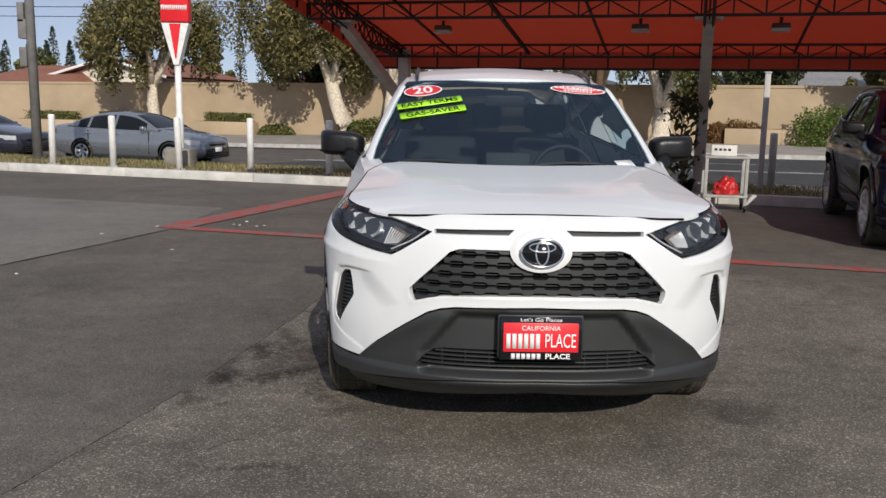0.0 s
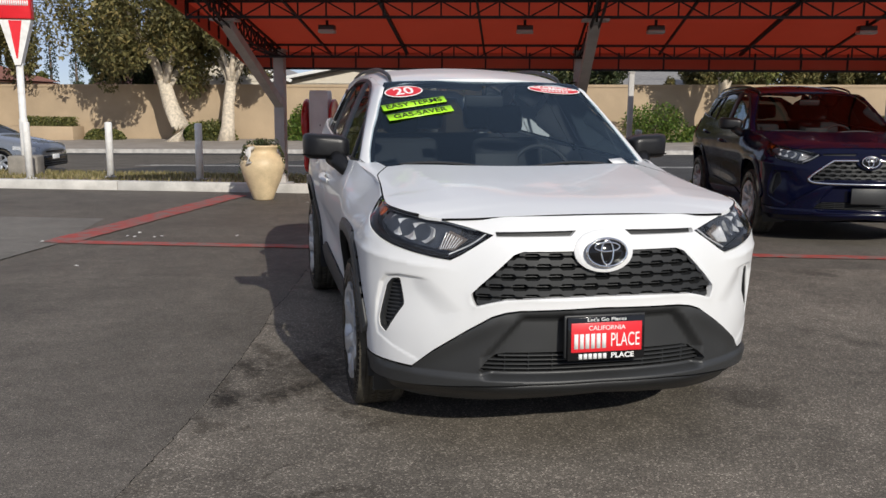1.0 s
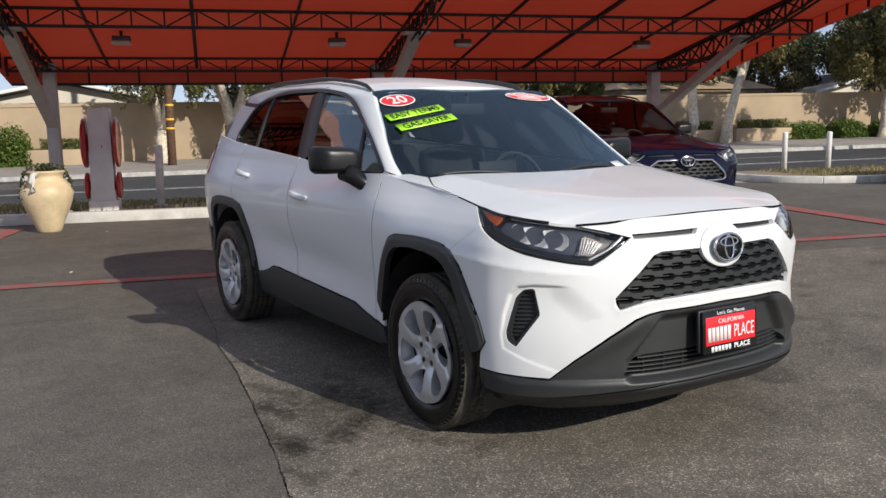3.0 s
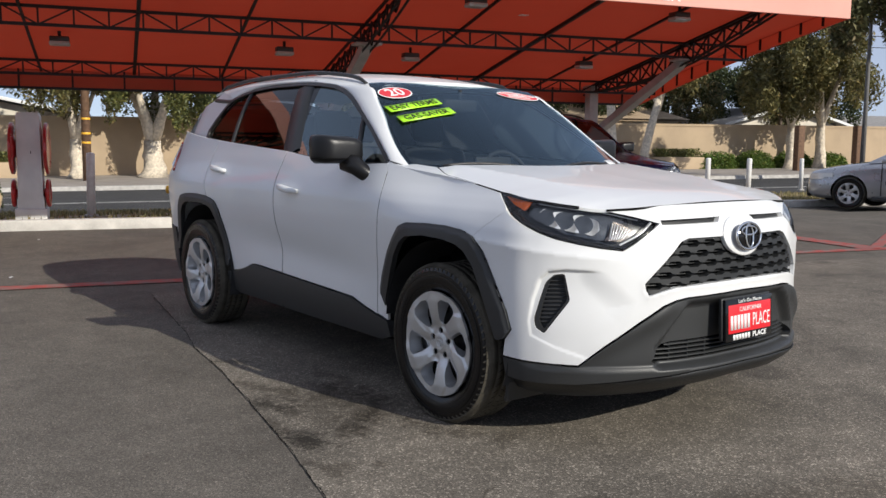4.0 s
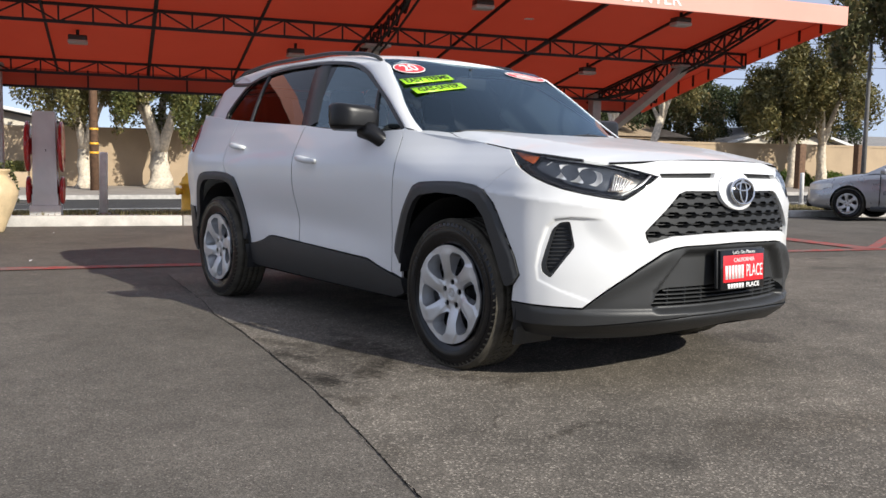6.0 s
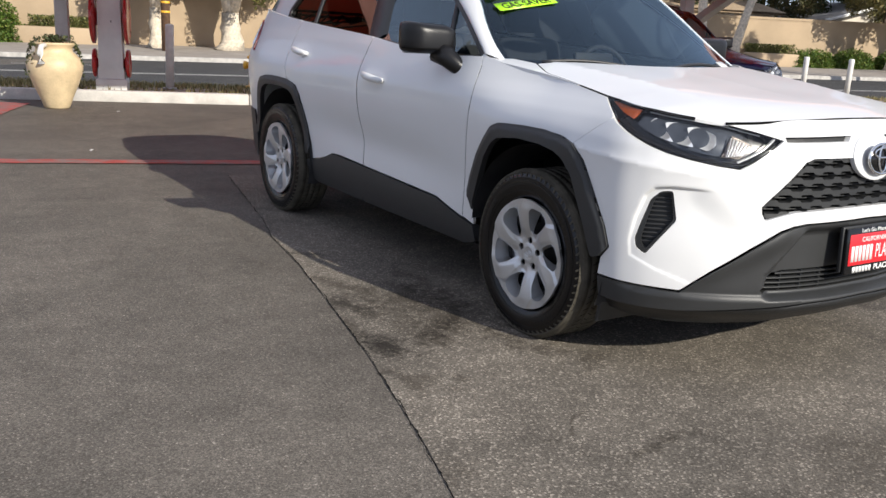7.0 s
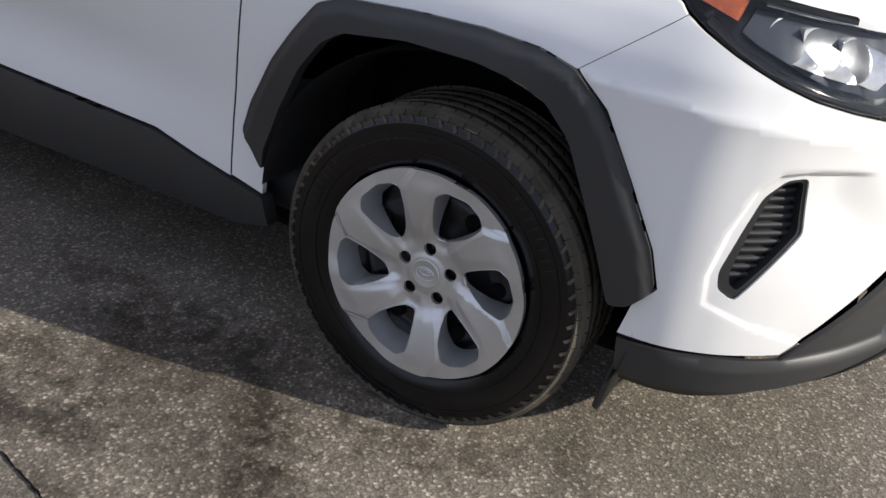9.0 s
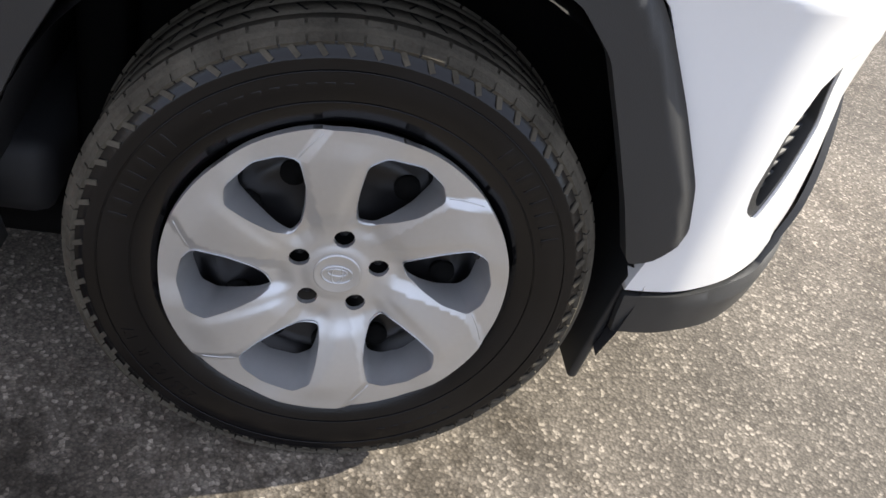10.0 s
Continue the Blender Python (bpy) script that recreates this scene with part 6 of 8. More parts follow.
part("label_sheet", box_bm((-.055, -.03, -.0004), (.055, .03, .0004), 0, on_screen(.60, 1.135, 4)), M["white_sticker"], ds)


# ---- the canopy over the delivery bay ----
def canvas_z(v):
    return 2.62 - .169 * (v - 9.02)


U0, U1, V0, V1 = -4.75, 6.5, 6.1, 10.95
canopy = thing("carport_canopy", "red canvas canopy on black steel trusses over the bay", "canopy")


def bar(bm, a, b, w=.03):
    a, b = Vector(a), Vector(b)
    d = b - a
    m = Matrix.Translation(a) @ d.to_track_quat("Z", "Y").to_matrix().to_4x4()
    add_box(bm, (-w / 2, -w / 2, 0), (w / 2, w / 2, d.length), 0, m)


def cpart(name, bm, material, label="", smooth=False):
    bmesh.ops.transform(bm, matrix=UV, verts=bm.verts)
    return part(name, bm, material, canopy, label, smooth)


# canvas, sagging a little between the rafters
bm = bmesh.new()
nu, nv = 60, 16
grid = []
for i in range(nu + 1):
    u = U0 + (U1 - U0) * i / nu
    row = []
    for j in range(nv + 1):
        v = V0 + (V1 - V0) * j / nv
        sag = .022 * abs(math.sin(math.pi * (u - .6) / 1.25)) * math.sin(math.pi * j / nv)
        row.append((u, v, canvas_z(v) - .035 + sag + .006 * noise.noise(Vector((u * 1.3, v * 1.3, 0)))))
    grid.append(row)
for lift in (0, .012):
    vs = [[bm.verts.new((a, b, c + lift)) for a, b, c in r] for r in grid]
    for i in range(nu):
        for j in range(nv):
            bm.faces.new((vs[i][j], vs[i + 1][j], vs[i + 1][j + 1], vs[i][j + 1]))
cpart("canvas_roof", bm, M["canvas"], "taut red canvas", True)
cpart("front_fascia", box_bm((U0 - .02, V0 - .02, 2.905), (U1 + .02, V0 + .01, 3.155), .008), M["fascia"], "sun-faded red fascia with white lettering")
for u in (U0, U1):
    bm = bmesh.new()
    f, t = [], []
    for k in range(13):
        v = V0 + (V1 - V0) * k / 12
        lo = 2.905 + (1.99 - 2.905) * k / 12
        lo += .05 * math.sin(math.pi * k / 12)
        hi = canvas_z(v) + .02
        f.append([bm.verts.new((u + dx, v, z)) for dx, z in ((-.012, lo), (.012, lo), (.012, hi), (-.012, hi))])
    for a, b in zip(f, f[1:]):
        for k in range(4):
            bm.faces.new((a[k], b[k], b[(k + 1) % 4], a[(k + 1) % 4]))
    bmesh.ops.recalc_face_normals(bm, faces=bm.faces)
    cpart("side_valance", bm, M["canvas"])
    for k in range(1, 12):
        bm = bmesh.new()
        v = V0 + (V1 - V0) * k / 12
        lo = 2.905 + (1.99 - 2.905) * k / 12 + .05 * math.sin(math.pi * k / 12)
        bar(bm, (u + (.03 if u < 0 else -.03), v, lo + .02), (u + (.03 if u < 0 else -.03), v, canvas_z(v) - .02), .025)
        cpart("valance_rib", bm, M["truss"])
cpart("rear_valance", box_bm((U0, V1 - .012, 1.99), (U1, V1 + .012, canvas_z(V1) + .01), .004), M["canvas"])


def one_bar(name, a, b, w, parent=None):
    bm = bmesh.new()
    bar(bm, a, b, w)
    ob = cpart(name, bm, M["truss"])
    if parent is not None:
        ob.parent = parent
    return ob


def purlin(v, deep, step):
    """A flat truss along the canopy, with uprights and alternate diagonals."""
    zt = canvas_z(v) - .055
    zb = zt - deep
    root = one_bar("purlin_truss", (U0 + .05, v, zt), (U1 - .05, v, zt), .035)
    one_bar("chord", (U0 + .05, v, zb), (U1 - .05, v, zb), .035, root)
    n = int((U1 - U0 - .1) / step)
    for i in range(n + 1):
        u = U0 + .05 + (U1 - U0 - .1) * i / n
        one_bar("upright", (u, v, zb), (u, v, zt), .020, root)
        if i < n:
            w = U0 + .05 + (U1 - U0 - .1) * (i + 1) / n
            one_bar("diagonal", (u, v, zt if i % 2 else zb), (w, v, zb if i % 2 else zt), .018, root)
    return root


rear = one_bar("rear_frame", (U0, V1 - .03, 2.0), (U1, V1 - .03, 2.0), .035)
for k in range(16):
    u = U0 + (U1 - U0) * (k + .5) / 16
    one_bar("upright", (u, V1 - .03, 2.0), (u, V1 - .03, canvas_z(V1) - .02), .025, rear)
purlin(8.0, .20, .36)
purlin(10.35, .18, .36)
for u in (-4.2, .6, 5.4):
    n = 14
    pts = []
    for i in range(n + 1):
        v = V0 + .05 + (V1 - V0 - .1) * i / n
        top_z = canvas_z(v) - .06
        pts.append((v, top_z, top_z - (.10 + .20 * math.sin(math.pi * min(1, i / n * 1.05)))))
    root = one_bar("rafter_truss", (u - .05, pts[0][0], pts[0][1]), (u - .05, pts[-1][0], pts[-1][1]), .03)
    one_bar("chord", (u + .05, pts[0][0], pts[0][1]), (u + .05, pts[-1][0], pts[-1][1]), .03, root)
    for off in (-.05, .05):
        bm = tube_bm([(u + off, p[0], p[2]) for p in pts], .019, 4)
        cpart("chord", bm, M["truss"]).parent = root
    for a, b in zip(pts, pts[1:]):
        one_bar("diagonal", (u, a[0], a[1]), (u, b[0], b[2]), .022, root)
        one_bar("upright", (u, a[0], a[2]), (u, a[0], a[1]), .022, root)
        one_bar("diagonal", (u, a[0], a[2]), (u, b[0], b[1]), .018, root)
    # upright and raking strut
    cpart("column", box_bm((u - .085, 10.62, .02), (u + .085, 10.80, 2.26), .012), M["column"], "pale square steel column")
    cpart("column_cap", box_bm((u - .11, 10.58, 2.26), (u + .11, 10.86, 2.30), .006), M["column"])
    cpart("base_plate", box_bm((u - .15, 10.63, .12), (u + .15, 10.92, .15), .004), M["column"])
    a, b = Vector((u, 10.66, 1.42)), Vector((u, 8.06, 2.49))
    d = b - a
    m = Matrix.Translation(a) @ Matrix((Vector((1, 0, 0)), d.normalized().cross(Vector((1, 0, 0))), d.normalized())).transposed().to_4x4()
    bm = bmesh.new()
    add_box(bm, (-.07, -.06, 0), (.07, .06, d.length), .008, m)
    cpart("raking_strut", bm, M["column"])
    cpart("strut_plate", box_bm((u - .17, 7.94, 2.49), (u + .17, 8.20, 2.52), .005), M["column"])
for u in (-3.4, -2.15, -.9, 1.85, 3.1, 4.35):
    bm = bmesh.new()
    bar(bm, (u, V0 + .05, canvas_z(V0 + .05) - .055), (u, V1 - .05, canvas_z(V1 - .05) - .055), .045 if u in (-2.15, 3.1) else .030)
    cpart("rafter", bm, M["truss"])
# lettering on the fascia


def sign_word(text, u0, u1, size):
    words("sign_lettering", text, size, UV @ Matrix.Translation(((u0 + u1) / 2, V0 - .024, 3.02)) @ Matrix.Rotation(radians(90), 4, "X"), M["lettering"], canopy, .002, u1 - u0, .003)


sign_word("CENTER", 3.02, 3.90, .20)
sign_word("DELIVERY", 1.90, 2.93, .20)
sign_word("VEHICLE", .88, 1.79, .20)
sign_word("R", .66, .78, .20)
sign_word("ST", .18, .42, .20)
sign_word("5", -.16, 0, .29)
star = bmesh.new()
ring = [star.verts.new(((.095 if k % 2 == 0 else .038) * math.sin(math.pi * k / 5), (.095 if k % 2 == 0 else .038) * math.cos(math.pi * k / 5), 0)) for k in range(10)]
cv = star.verts.new((0, 0, .002))
for k in range(10):
    star.faces.new((ring[k], ring[(k + 1) % 10], cv))
bmesh.ops.transform(star, matrix=UV @ Matrix.Translation((.54, V0 - .026, 3.015)) @ Matrix.Rotation(radians(90), 4, "X"), verts=star.verts)
part("sign_star", star, M["lettering"], canopy, smooth=False)
sign_word("PLACE", -1.02, -.30, .20)
for i in range(6):
    part("plain_bar", box_bm((-2.1 + .165 * i, V0 - .024, 2.94), (-2.1 + .165 * i + .11, V0 - .021, 3.10), 0, UV), M["lettering"], canopy)
# a torn white spot on the canvas
part("canvas_patch", box_bm((2.35, 7.2, 2.86), (2.46, 7.28, 2.87), .003, UV), M["lettering"], canopy)

lamp = thing("canopy_lamp", "grey rectangular canopy lamp with a ribbed lens", "lamp", "lamps under the canopy")
part("housing", box_bm((-.112, -.080, -.045), (.112, .080, .025), .012), M["lamp_dark"], lamp)
part("lens", box_bm((-.118, -.088, -.085), (.118, .088, -.035), .016), M["lamp_lens"], lamp, "frosted ribbed lens")
part("hanger", tube_bm([(0, 0, .02), (0, 0, .13)], .02, 8), M["truss"], lamp)
first = True
for u in (-3.05, -.28, 1.5, 4.28):
    for v, z in ((9.02, 2.50), (6.62, 2.90)):
        m = UV @ Matrix.Translation((u, v, z))
        if first:
            lamp.matrix_world = m
            first = False
        else:
            copy_thing(lamp, m)


# ---- things along the lot's edge ----
def post_bm(high, r=.062):
    return lathe_bm([(r, 0), (r, high - .03), (r * .9, high - .008), (r * .5, high), (.001, high + .002)], 18)


bollard = thing("bollard", "white-painted steel bollard on the grass verge", "bollard", "bollards along the verge")
part("pipe", post_bm(.97), M["post_white"], bollard)
part("footing", lathe_bm([(.11, 0), (.10, .03), (.07, .035)], 14), M["kerb_dirty"], bollard)
spots = [(-11.36, 10.80, .12), (-10.00, 10.80, .12), (-8.58, 10.80, .12), (-7.44, 11.38, .12), (-5.75, 11.15, .12), (-2.82, 11.45, .11), (-13.4, 10.95, .12), (11.4, 15.3, .02), (12.4, 15.0, .02), (17.1, 18.3, -.02)]
for i, (u, v, z) in enumerate(spots):
    m = UV @ Matrix.Translation((u, v, z)) @ pose(0, 0, 0, 1.2 * math.sin(i * 2.1), 1.0 * math.cos(i * 1.7), 40 * i)
    if i == 0:
        bollard.matrix_world = m
    else:
        copy_thing(bollard, m)

# glazed pot with trailing plant
pot = thing("flower_pot", "large cream glazed pot with a silver handle", "pot", at=uv(-4.15, 9.45))
prof = [(.14, 0), (.155, .02), (.20, .14), (.27, .30), (.325, .46), (.335, .54), (.31, .62), (.25, .68), (.215, .71), (.215, .76), (.25, .79), (.26, .81), (.245, .82), (.21, .79), (.20, .74), (.001, .73)]
part("vessel", lathe_bm(prof, 40), M["pot"], pot)
bm = bmesh.new()
add_tube(bm, [(-.13, -.20, .79), (-.19, -.27, .77), (-.21, -.30, .68), (-.20, -.285, .57)], [.03, .032, .035, .045], 10)
part("handle", bm, M["box_grey"], pot, "dull silver handle")
bm = bmesh.new()
add_tube(bm, [(.13, .20, .79), (.19, .27, .77), (.21, .30, .68), (.20, .285, .57)], [.03, .032, .035, .045], 10)
part("handle", bm, M["box_grey"], pot, "dull silver handle")


def leaves_bm(count, rng, place, size, flat=.6):
    """Many small folded leaves; place(rng) gives a point."""
    bm = bmesh.new()
    for _ in range(count):
        p = place(rng)
        if p is None:
            continue
        s = size * rng.uniform(.6, 1.4)
        m = Matrix.Translation(p) @ Euler((rng.uniform(-1.2, 1.2), rng.uniform(-1.2, 1.2), rng.uniform(0, 6.3))).to_matrix().to_4x4()
        a, b, c, d = (m @ Vector(q) for q in ((-s * .5, 0, 0), (0, -s * .5 * flat, .1 * s), (s * .5, 0, 0), (0, s * .5 * flat, .1 * s)))
        v = [bm.verts.new(q) for q in (a, b, c, d)]
        bm.faces.new(v)
    return bm


rng = random.Random(11)


def pot_leaf(r):
    a, q = r.uniform(0, 6.28), r.random()
    if q < .6:
        return Vector((r.uniform(0, .24) * math.cos(a), r.uniform(0, .24) * math.sin(a), .80 + r.uniform(0, .10)))
    a = r.choice((.2, .35, 2.9, 3.3, 3.6, -.4)) + r.uniform(-.12, .12)
    f = r.random()
    return Vector(((.24 + .12 * f) * math.cos(a), (.24 + .12 * f) * math.sin(a), .80 - .42 * f * f + r.uniform(-.03, .03)))


part("foliage", leaves_bm(420, rng, pot_leaf, .05), M["leaf_dark"], pot, "dark trailing leaves")

# air and water reel cabinet
reel = thing("reel_cabinet", "white metal hose cabinet with red reels on both sides", "cabinet", at=uv(-3.6, 11.0, .12))
reel.rotation_euler = (0, 0, -ANGLE + radians(-2))
reel.scale = (.84, .9, 1.0)
bm = bmesh.new()
prof = [(-.22, .0), (.22, .0), (.22, .30), (.205, .32), (.19, 1.48), (.17, 1.53), (-.17, 1.53), (-.19, 1.48), (-.205, .32), (-.22, .30)]
f = [[bm.verts.new((x * (1 if abs(y) < .1 else .96), y, z)) for x, z in prof] for y in (-.16, -.15, .15, .16)]
for a, b in zip(f, f[1:]):
    for k in range(len(prof)):
        bm.faces.new((a[k], a[(k + 1) % len(prof)], b[(k + 1) % len(prof)], b[k]))
bm.faces.new(f[0][::-1])
bm.faces.new(f[-1])
part("tower", bm, M["box_grey"], reel, smooth=False)
part("plinth", box_bm((-.25, -.20, -.02), (.25, .20, .16), .01), M["box_grey"], reel)
for sg in (-1, 1):
    for r, z, hub in ((.37, 1.02, .1), (.20, .38, .06)):
        bm = lathe_bm([(.001, sg * .20), (r * .3, sg * .20), (r * .35, sg * .235), (r * .88, sg * .235), (r * .93, sg * .25), (r, sg * .25), (r, sg * .29), (r * .93, sg * .30), (r * .85, sg * .285), (r * .3, sg * .28), (.001, sg * .28)], 40, "X", (0, 0, z))
        part("hose_reel", bm, M["hose_red"], reel, "round red enamel reel")
part("lock", box_bm((.02, -.165, .95), (.035, -.158, .98), .002), M["gap"], reel)

# service cart with a carton
cart = thing("service_cart", "grey two-shelf service cart with rags below", "cart", at=uv(.95, 9.55))
cart.rotation_euler = (0, 0, -ANGLE + .1)
for z in (.20, .74):
    part("shelf", box_bm((-.30, -.20, z), (.30, .20, z + .035), .008), M["bare_wood"], cart)
for x in (-.27, .27):
    for y in (-.17, .17):
        part("leg", box_bm((x - .022, y - .022, .09), (x + .022, y + .022, .78), .004), M["bare_wood"], cart)
        part("castor", lathe_bm([(.045, -.014), (.05, -.008), (.05, .008), (.045, .014)], 16, "X", (x, y, .05)), M["rubber"], cart)
carton = thing("carton", "white printed carton on the service cart", "box", at=uv(.92, 9.55, .775))
part("carton_body", box_bm((-.17, -.10, 0), (.17, .10, .15), .006, Matrix.Rotation(-.3, 4, "Z")), M["cardboard"], carton)
for i in range(4):
    part("plain_bar", box_bm((-.13 + .06 * i, -.1015, .07), (-.09 + .06 * i, -.1, .10), 0, Matrix.Rotation(-.3, 4, "Z")), M["black_ink"], carton)
rags = thing("rag_pile", "heap of red cloths on the lower shelf", "cloth", at=uv(.98, 9.5, .235))
bm = bmesh.new()
bmesh.ops.create_icosphere(bm, subdivisions=4, radius=1)
for v in bm.verts:
    k = 1 + .35 * noise.noise(v.co * 2.2) + .12 * noise.noise(v.co * 6)
    v.co = Vector((v.co.x * .22 * k, v.co.y * .14 * k, max(0, v.co.z + .35) * .24 * k))
part("cloth", bm, M["hose_red"], rags)
rags.scale = (.75, .75, .7)

# creeper by the middle column
creeper = thing("creeper_plant", "dark leggy potted creeper beside a column", "plant", at=uv(.35, 10.4))
part("stem", tube_bm([(0, 0, 0), (.03, .02, .5), (-.04, 0, 1.0), (.02, .03, 1.5), (0, 0, 1.75)], [.03, .025, .02, .015, .008], 8), M["bark_dark"], creeper)
part("pot_body", lathe_bm([(.13, 0), (.19, .30), (.20, .31), (.17, .31), (.001, .28)], 20), M["gap"], creeper)
part("leaves", leaves_bm(260, random.Random(3), lambda r: Vector((r.gauss(0, .13), r.gauss(0, .13), r.choice((.55, .9, 1.35, 1.5)) + r.gauss(0, .14))), .17, .4), M["leaf_dark"], creeper)

# hydrant
hyd = thing("fire_hydrant", "yellow cast-iron fire hydrant on the verge", "hydrant", at=uv(-1.42, 13.4, .02))
part("barrel", lathe_bm([(.16, 0), (.16, .04), (.11, .05), (.10, .50), (.14, .51), (.14, .55), (.11, .56), (.09, .64), (.04, .69), (.03, .73), (.001, .73)], 24), M["hydrant"], hyd)
for sg in (-1, 1):
    part("outlet", lathe_bm([(.055, sg * .08), (.055, sg * .16), (.07, sg * .165), (.07, sg * .20), (.02, sg * .21), (.001, sg * .21)], 16, "X", (0, 0, .40)), M["hydrant"], hyd)

# dealer sign on a white pole
sign = thing("pole_sign", "red and white lot sign on a white pole", "sign", at=uv(-9.45, 12.2, .1))
sign.rotation_euler = (0, 0, -ANGLE + radians(14))
part("pole", lathe_bm([(.075, 0), (.075, 1.0), (.062, 1.02), (.062, 2.2)], 16), M["post_white"], sign)
bm = bmesh.new()
tri = [(-.05, 1.98), (.05, 1.98), (.27, 2.78), (-.27, 2.78)]
f = [[bm.verts.new((x, y, z)) for x, z in tri] for y in (-.10, .10)]
bm.faces.new(f[0])
bm.faces.new(f[1][::-1])
for k in range(4):
    bm.faces.new((f[0][k], f[1][k], f[1][(k + 1) % 4], f[0][(k + 1) % 4]))
part("wedge", bm, M["post_white"], sign, smooth=False)
bm = bmesh.new()
bm.faces.new([bm.verts.new((x, -.104, z)) for x, z in ((-.012, 2.10), (.012, 2.10), (.115, 2.77), (-.115, 2.77))])
part("wedge_stripe", bm, M["plate_red"], sign, smooth=False)
part("sign_box", box_bm((-.28, -.12, 2.80), (.28, .12, 5.0), .02), M["plate_red"], sign, "red sign box with white print")
for i in range(14):
    part("plain_bar", box_bm((-.26 + .037 * i, -.125, 3.03), (-.234 + .037 * i, -.12, 3.12)), M["white_sticker"], sign)
part("concrete_foot", box_bm((-.26, -.24, -.05), (.26, .24, .34), .03), M["foot_concrete"], sign)

# utility pole with boxes, and a wooden pole across the street
util = thing("utility_pole", "grey weathered utility pole with switch boxes", "pole", at=uv(-13.6, 13.0, 0))
part("pole", lathe_bm([(.105, 0), (.095, 4), (.08, 9.5)], 16), M["pole_grey"], util)
for z, w in ((2.05, .16), (2.65, .18), (3.0, .14)):
    part("switch_box", box_bm((-.24, -.10, z), (-.24 + w, .10, z + .42), .015), M["pole_grey"], util)
wood = thing("wooden_pole", "brown wooden power pole with step bolts", "pole", at=uv(-3.45, 33.2, -.2))
part("pole", lathe_bm([(.17, 0), (.15, 5), (.11, 11)], 16), M["wood"], wood)
part("crossarm", box_bm((-1.2, -.06, 9.9), (1.2, .06, 10.05), .01), M["wood"], wood)
for z in (1.4, 1.75, 2.3):
    part("band", lathe_bm([(.168, z), (.172, z + .01), (.172, z + .07), (.166, z + .08)], 16), M["hydrant"], wood)
lamp_post = thing("street_pole", "slim grey street pole on the pavement", "pole", at=uv(27.4, 26.0, .2))
part("pole", lathe_bm([(.11, 0), (.085, 4), (.06, 8)], 12), M["pole_grey"], lamp_post)
for k, (a, b, sag) in enumerate((((-60, 40, 7.0), (40, 40, 7.2), .85), ((-60, 40.4, 6.5), (40, 40.4, 6.7), .85), ((-60, 40.2, 8.4), (40, 40.2, 8.9), .9), ((10, 41, 8.2), (70, 33, 8.8), .7), ((10, 41, 7.6), (70, 33, 8.1), .7))):
    cab = thing("power_cable", "thin black overhead power cable", "cable", "overhead cables")
    pts = [uv(a[0] + (b[0] - a[0]) * q / 20, a[1] + (b[1] - a[1]) * q / 20, a[2] + (b[2] - a[2]) * q / 20 - sag * 4 * (q / 20) * (1 - q / 20)) for q in range(21)]
    part("cable", tube_bm(pts, .022, 5), M["cable"], cab)

# a slim square post and a low grey one behind the canopy
slim = thing("fence_post", "slim pale square post on the verge", "post", at=uv(1.60, 12.2, .05))
part("shaft", box_bm((-.045, -.045, 0), (.045, .045, 1.95), .006, UV), M["column"], slim)
part("cap", box_bm((-.055, -.055, 1.95), (.055, .055, 1.985), .006, UV), M["column"], slim)
grey_post = thing("bollard", "grey steel bollard beside a slim post", "bollard", at=uv(1.78, 12.35, .05))
part("pipe", post_bm(.98), M["column"], grey_post)
for u in (30.35, 34.2):
    st = thing("wooden_post", "weathered brown wooden post on the far pavement", "post", "wooden posts by the street", at=uv(u, 33.0, -.17 + .010 * u))
    part("shaft", box_bm((-.20, -.18, -.1), (.20, .18, 2.30), .03, UV), M["wood"], st)
# scraps of litter on the asphalt
for i, (x, y) in enumerate(((-3.4, 2.2), (-2.9, 4.9), (-3.5, 6.4), (-2.6, 6.9), (-5.2, 4.4), (2.5, .3), (-3.9, 5.8), (-3.79, 3.63), (-2.70, 6.65), (-2.62, 6.60), (-2.41, 6.53), (-2.34, 6.58), (-1.54, 6.50), (-.58, 9.69))):
    g = random.Random(600 + i)
    bm = bmesh.new()
    k = g.randint(5, 7)
    ring = [bm.verts.new((x + g.uniform(.012, .03) * math.cos(6.28 * q / k), y + g.uniform(.012, .03) * math.sin(6.28 * q / k), .006 + g.uniform(0, .010))) for q in range(k)]
    top = bm.verts.new((x, y, .018))
    for q in range(k):
        bm.faces.new((ring[q], ring[(q + 1) % k], top))
    tagged(part("paper_scrap", bm, M["cardboard"], None, "crumpled white scrap lying on the asphalt", False), category="litter", group="litter")


# ---- planting ----
def clump(rng, centres):
    """A leaf's place inside one of several lumps, nearer the lump's outside."""
    (cx, cy, cz), (rx, ry, rz) = rng.choice(centres)
    d = Vector((rng.gauss(0, 1), rng.gauss(0, 1), rng.gauss(0, 1))).normalized() * (rng.random() ** .4)
    return Vector((cx + d.x * rx, cy + d.y * ry, cz + d.z * rz))


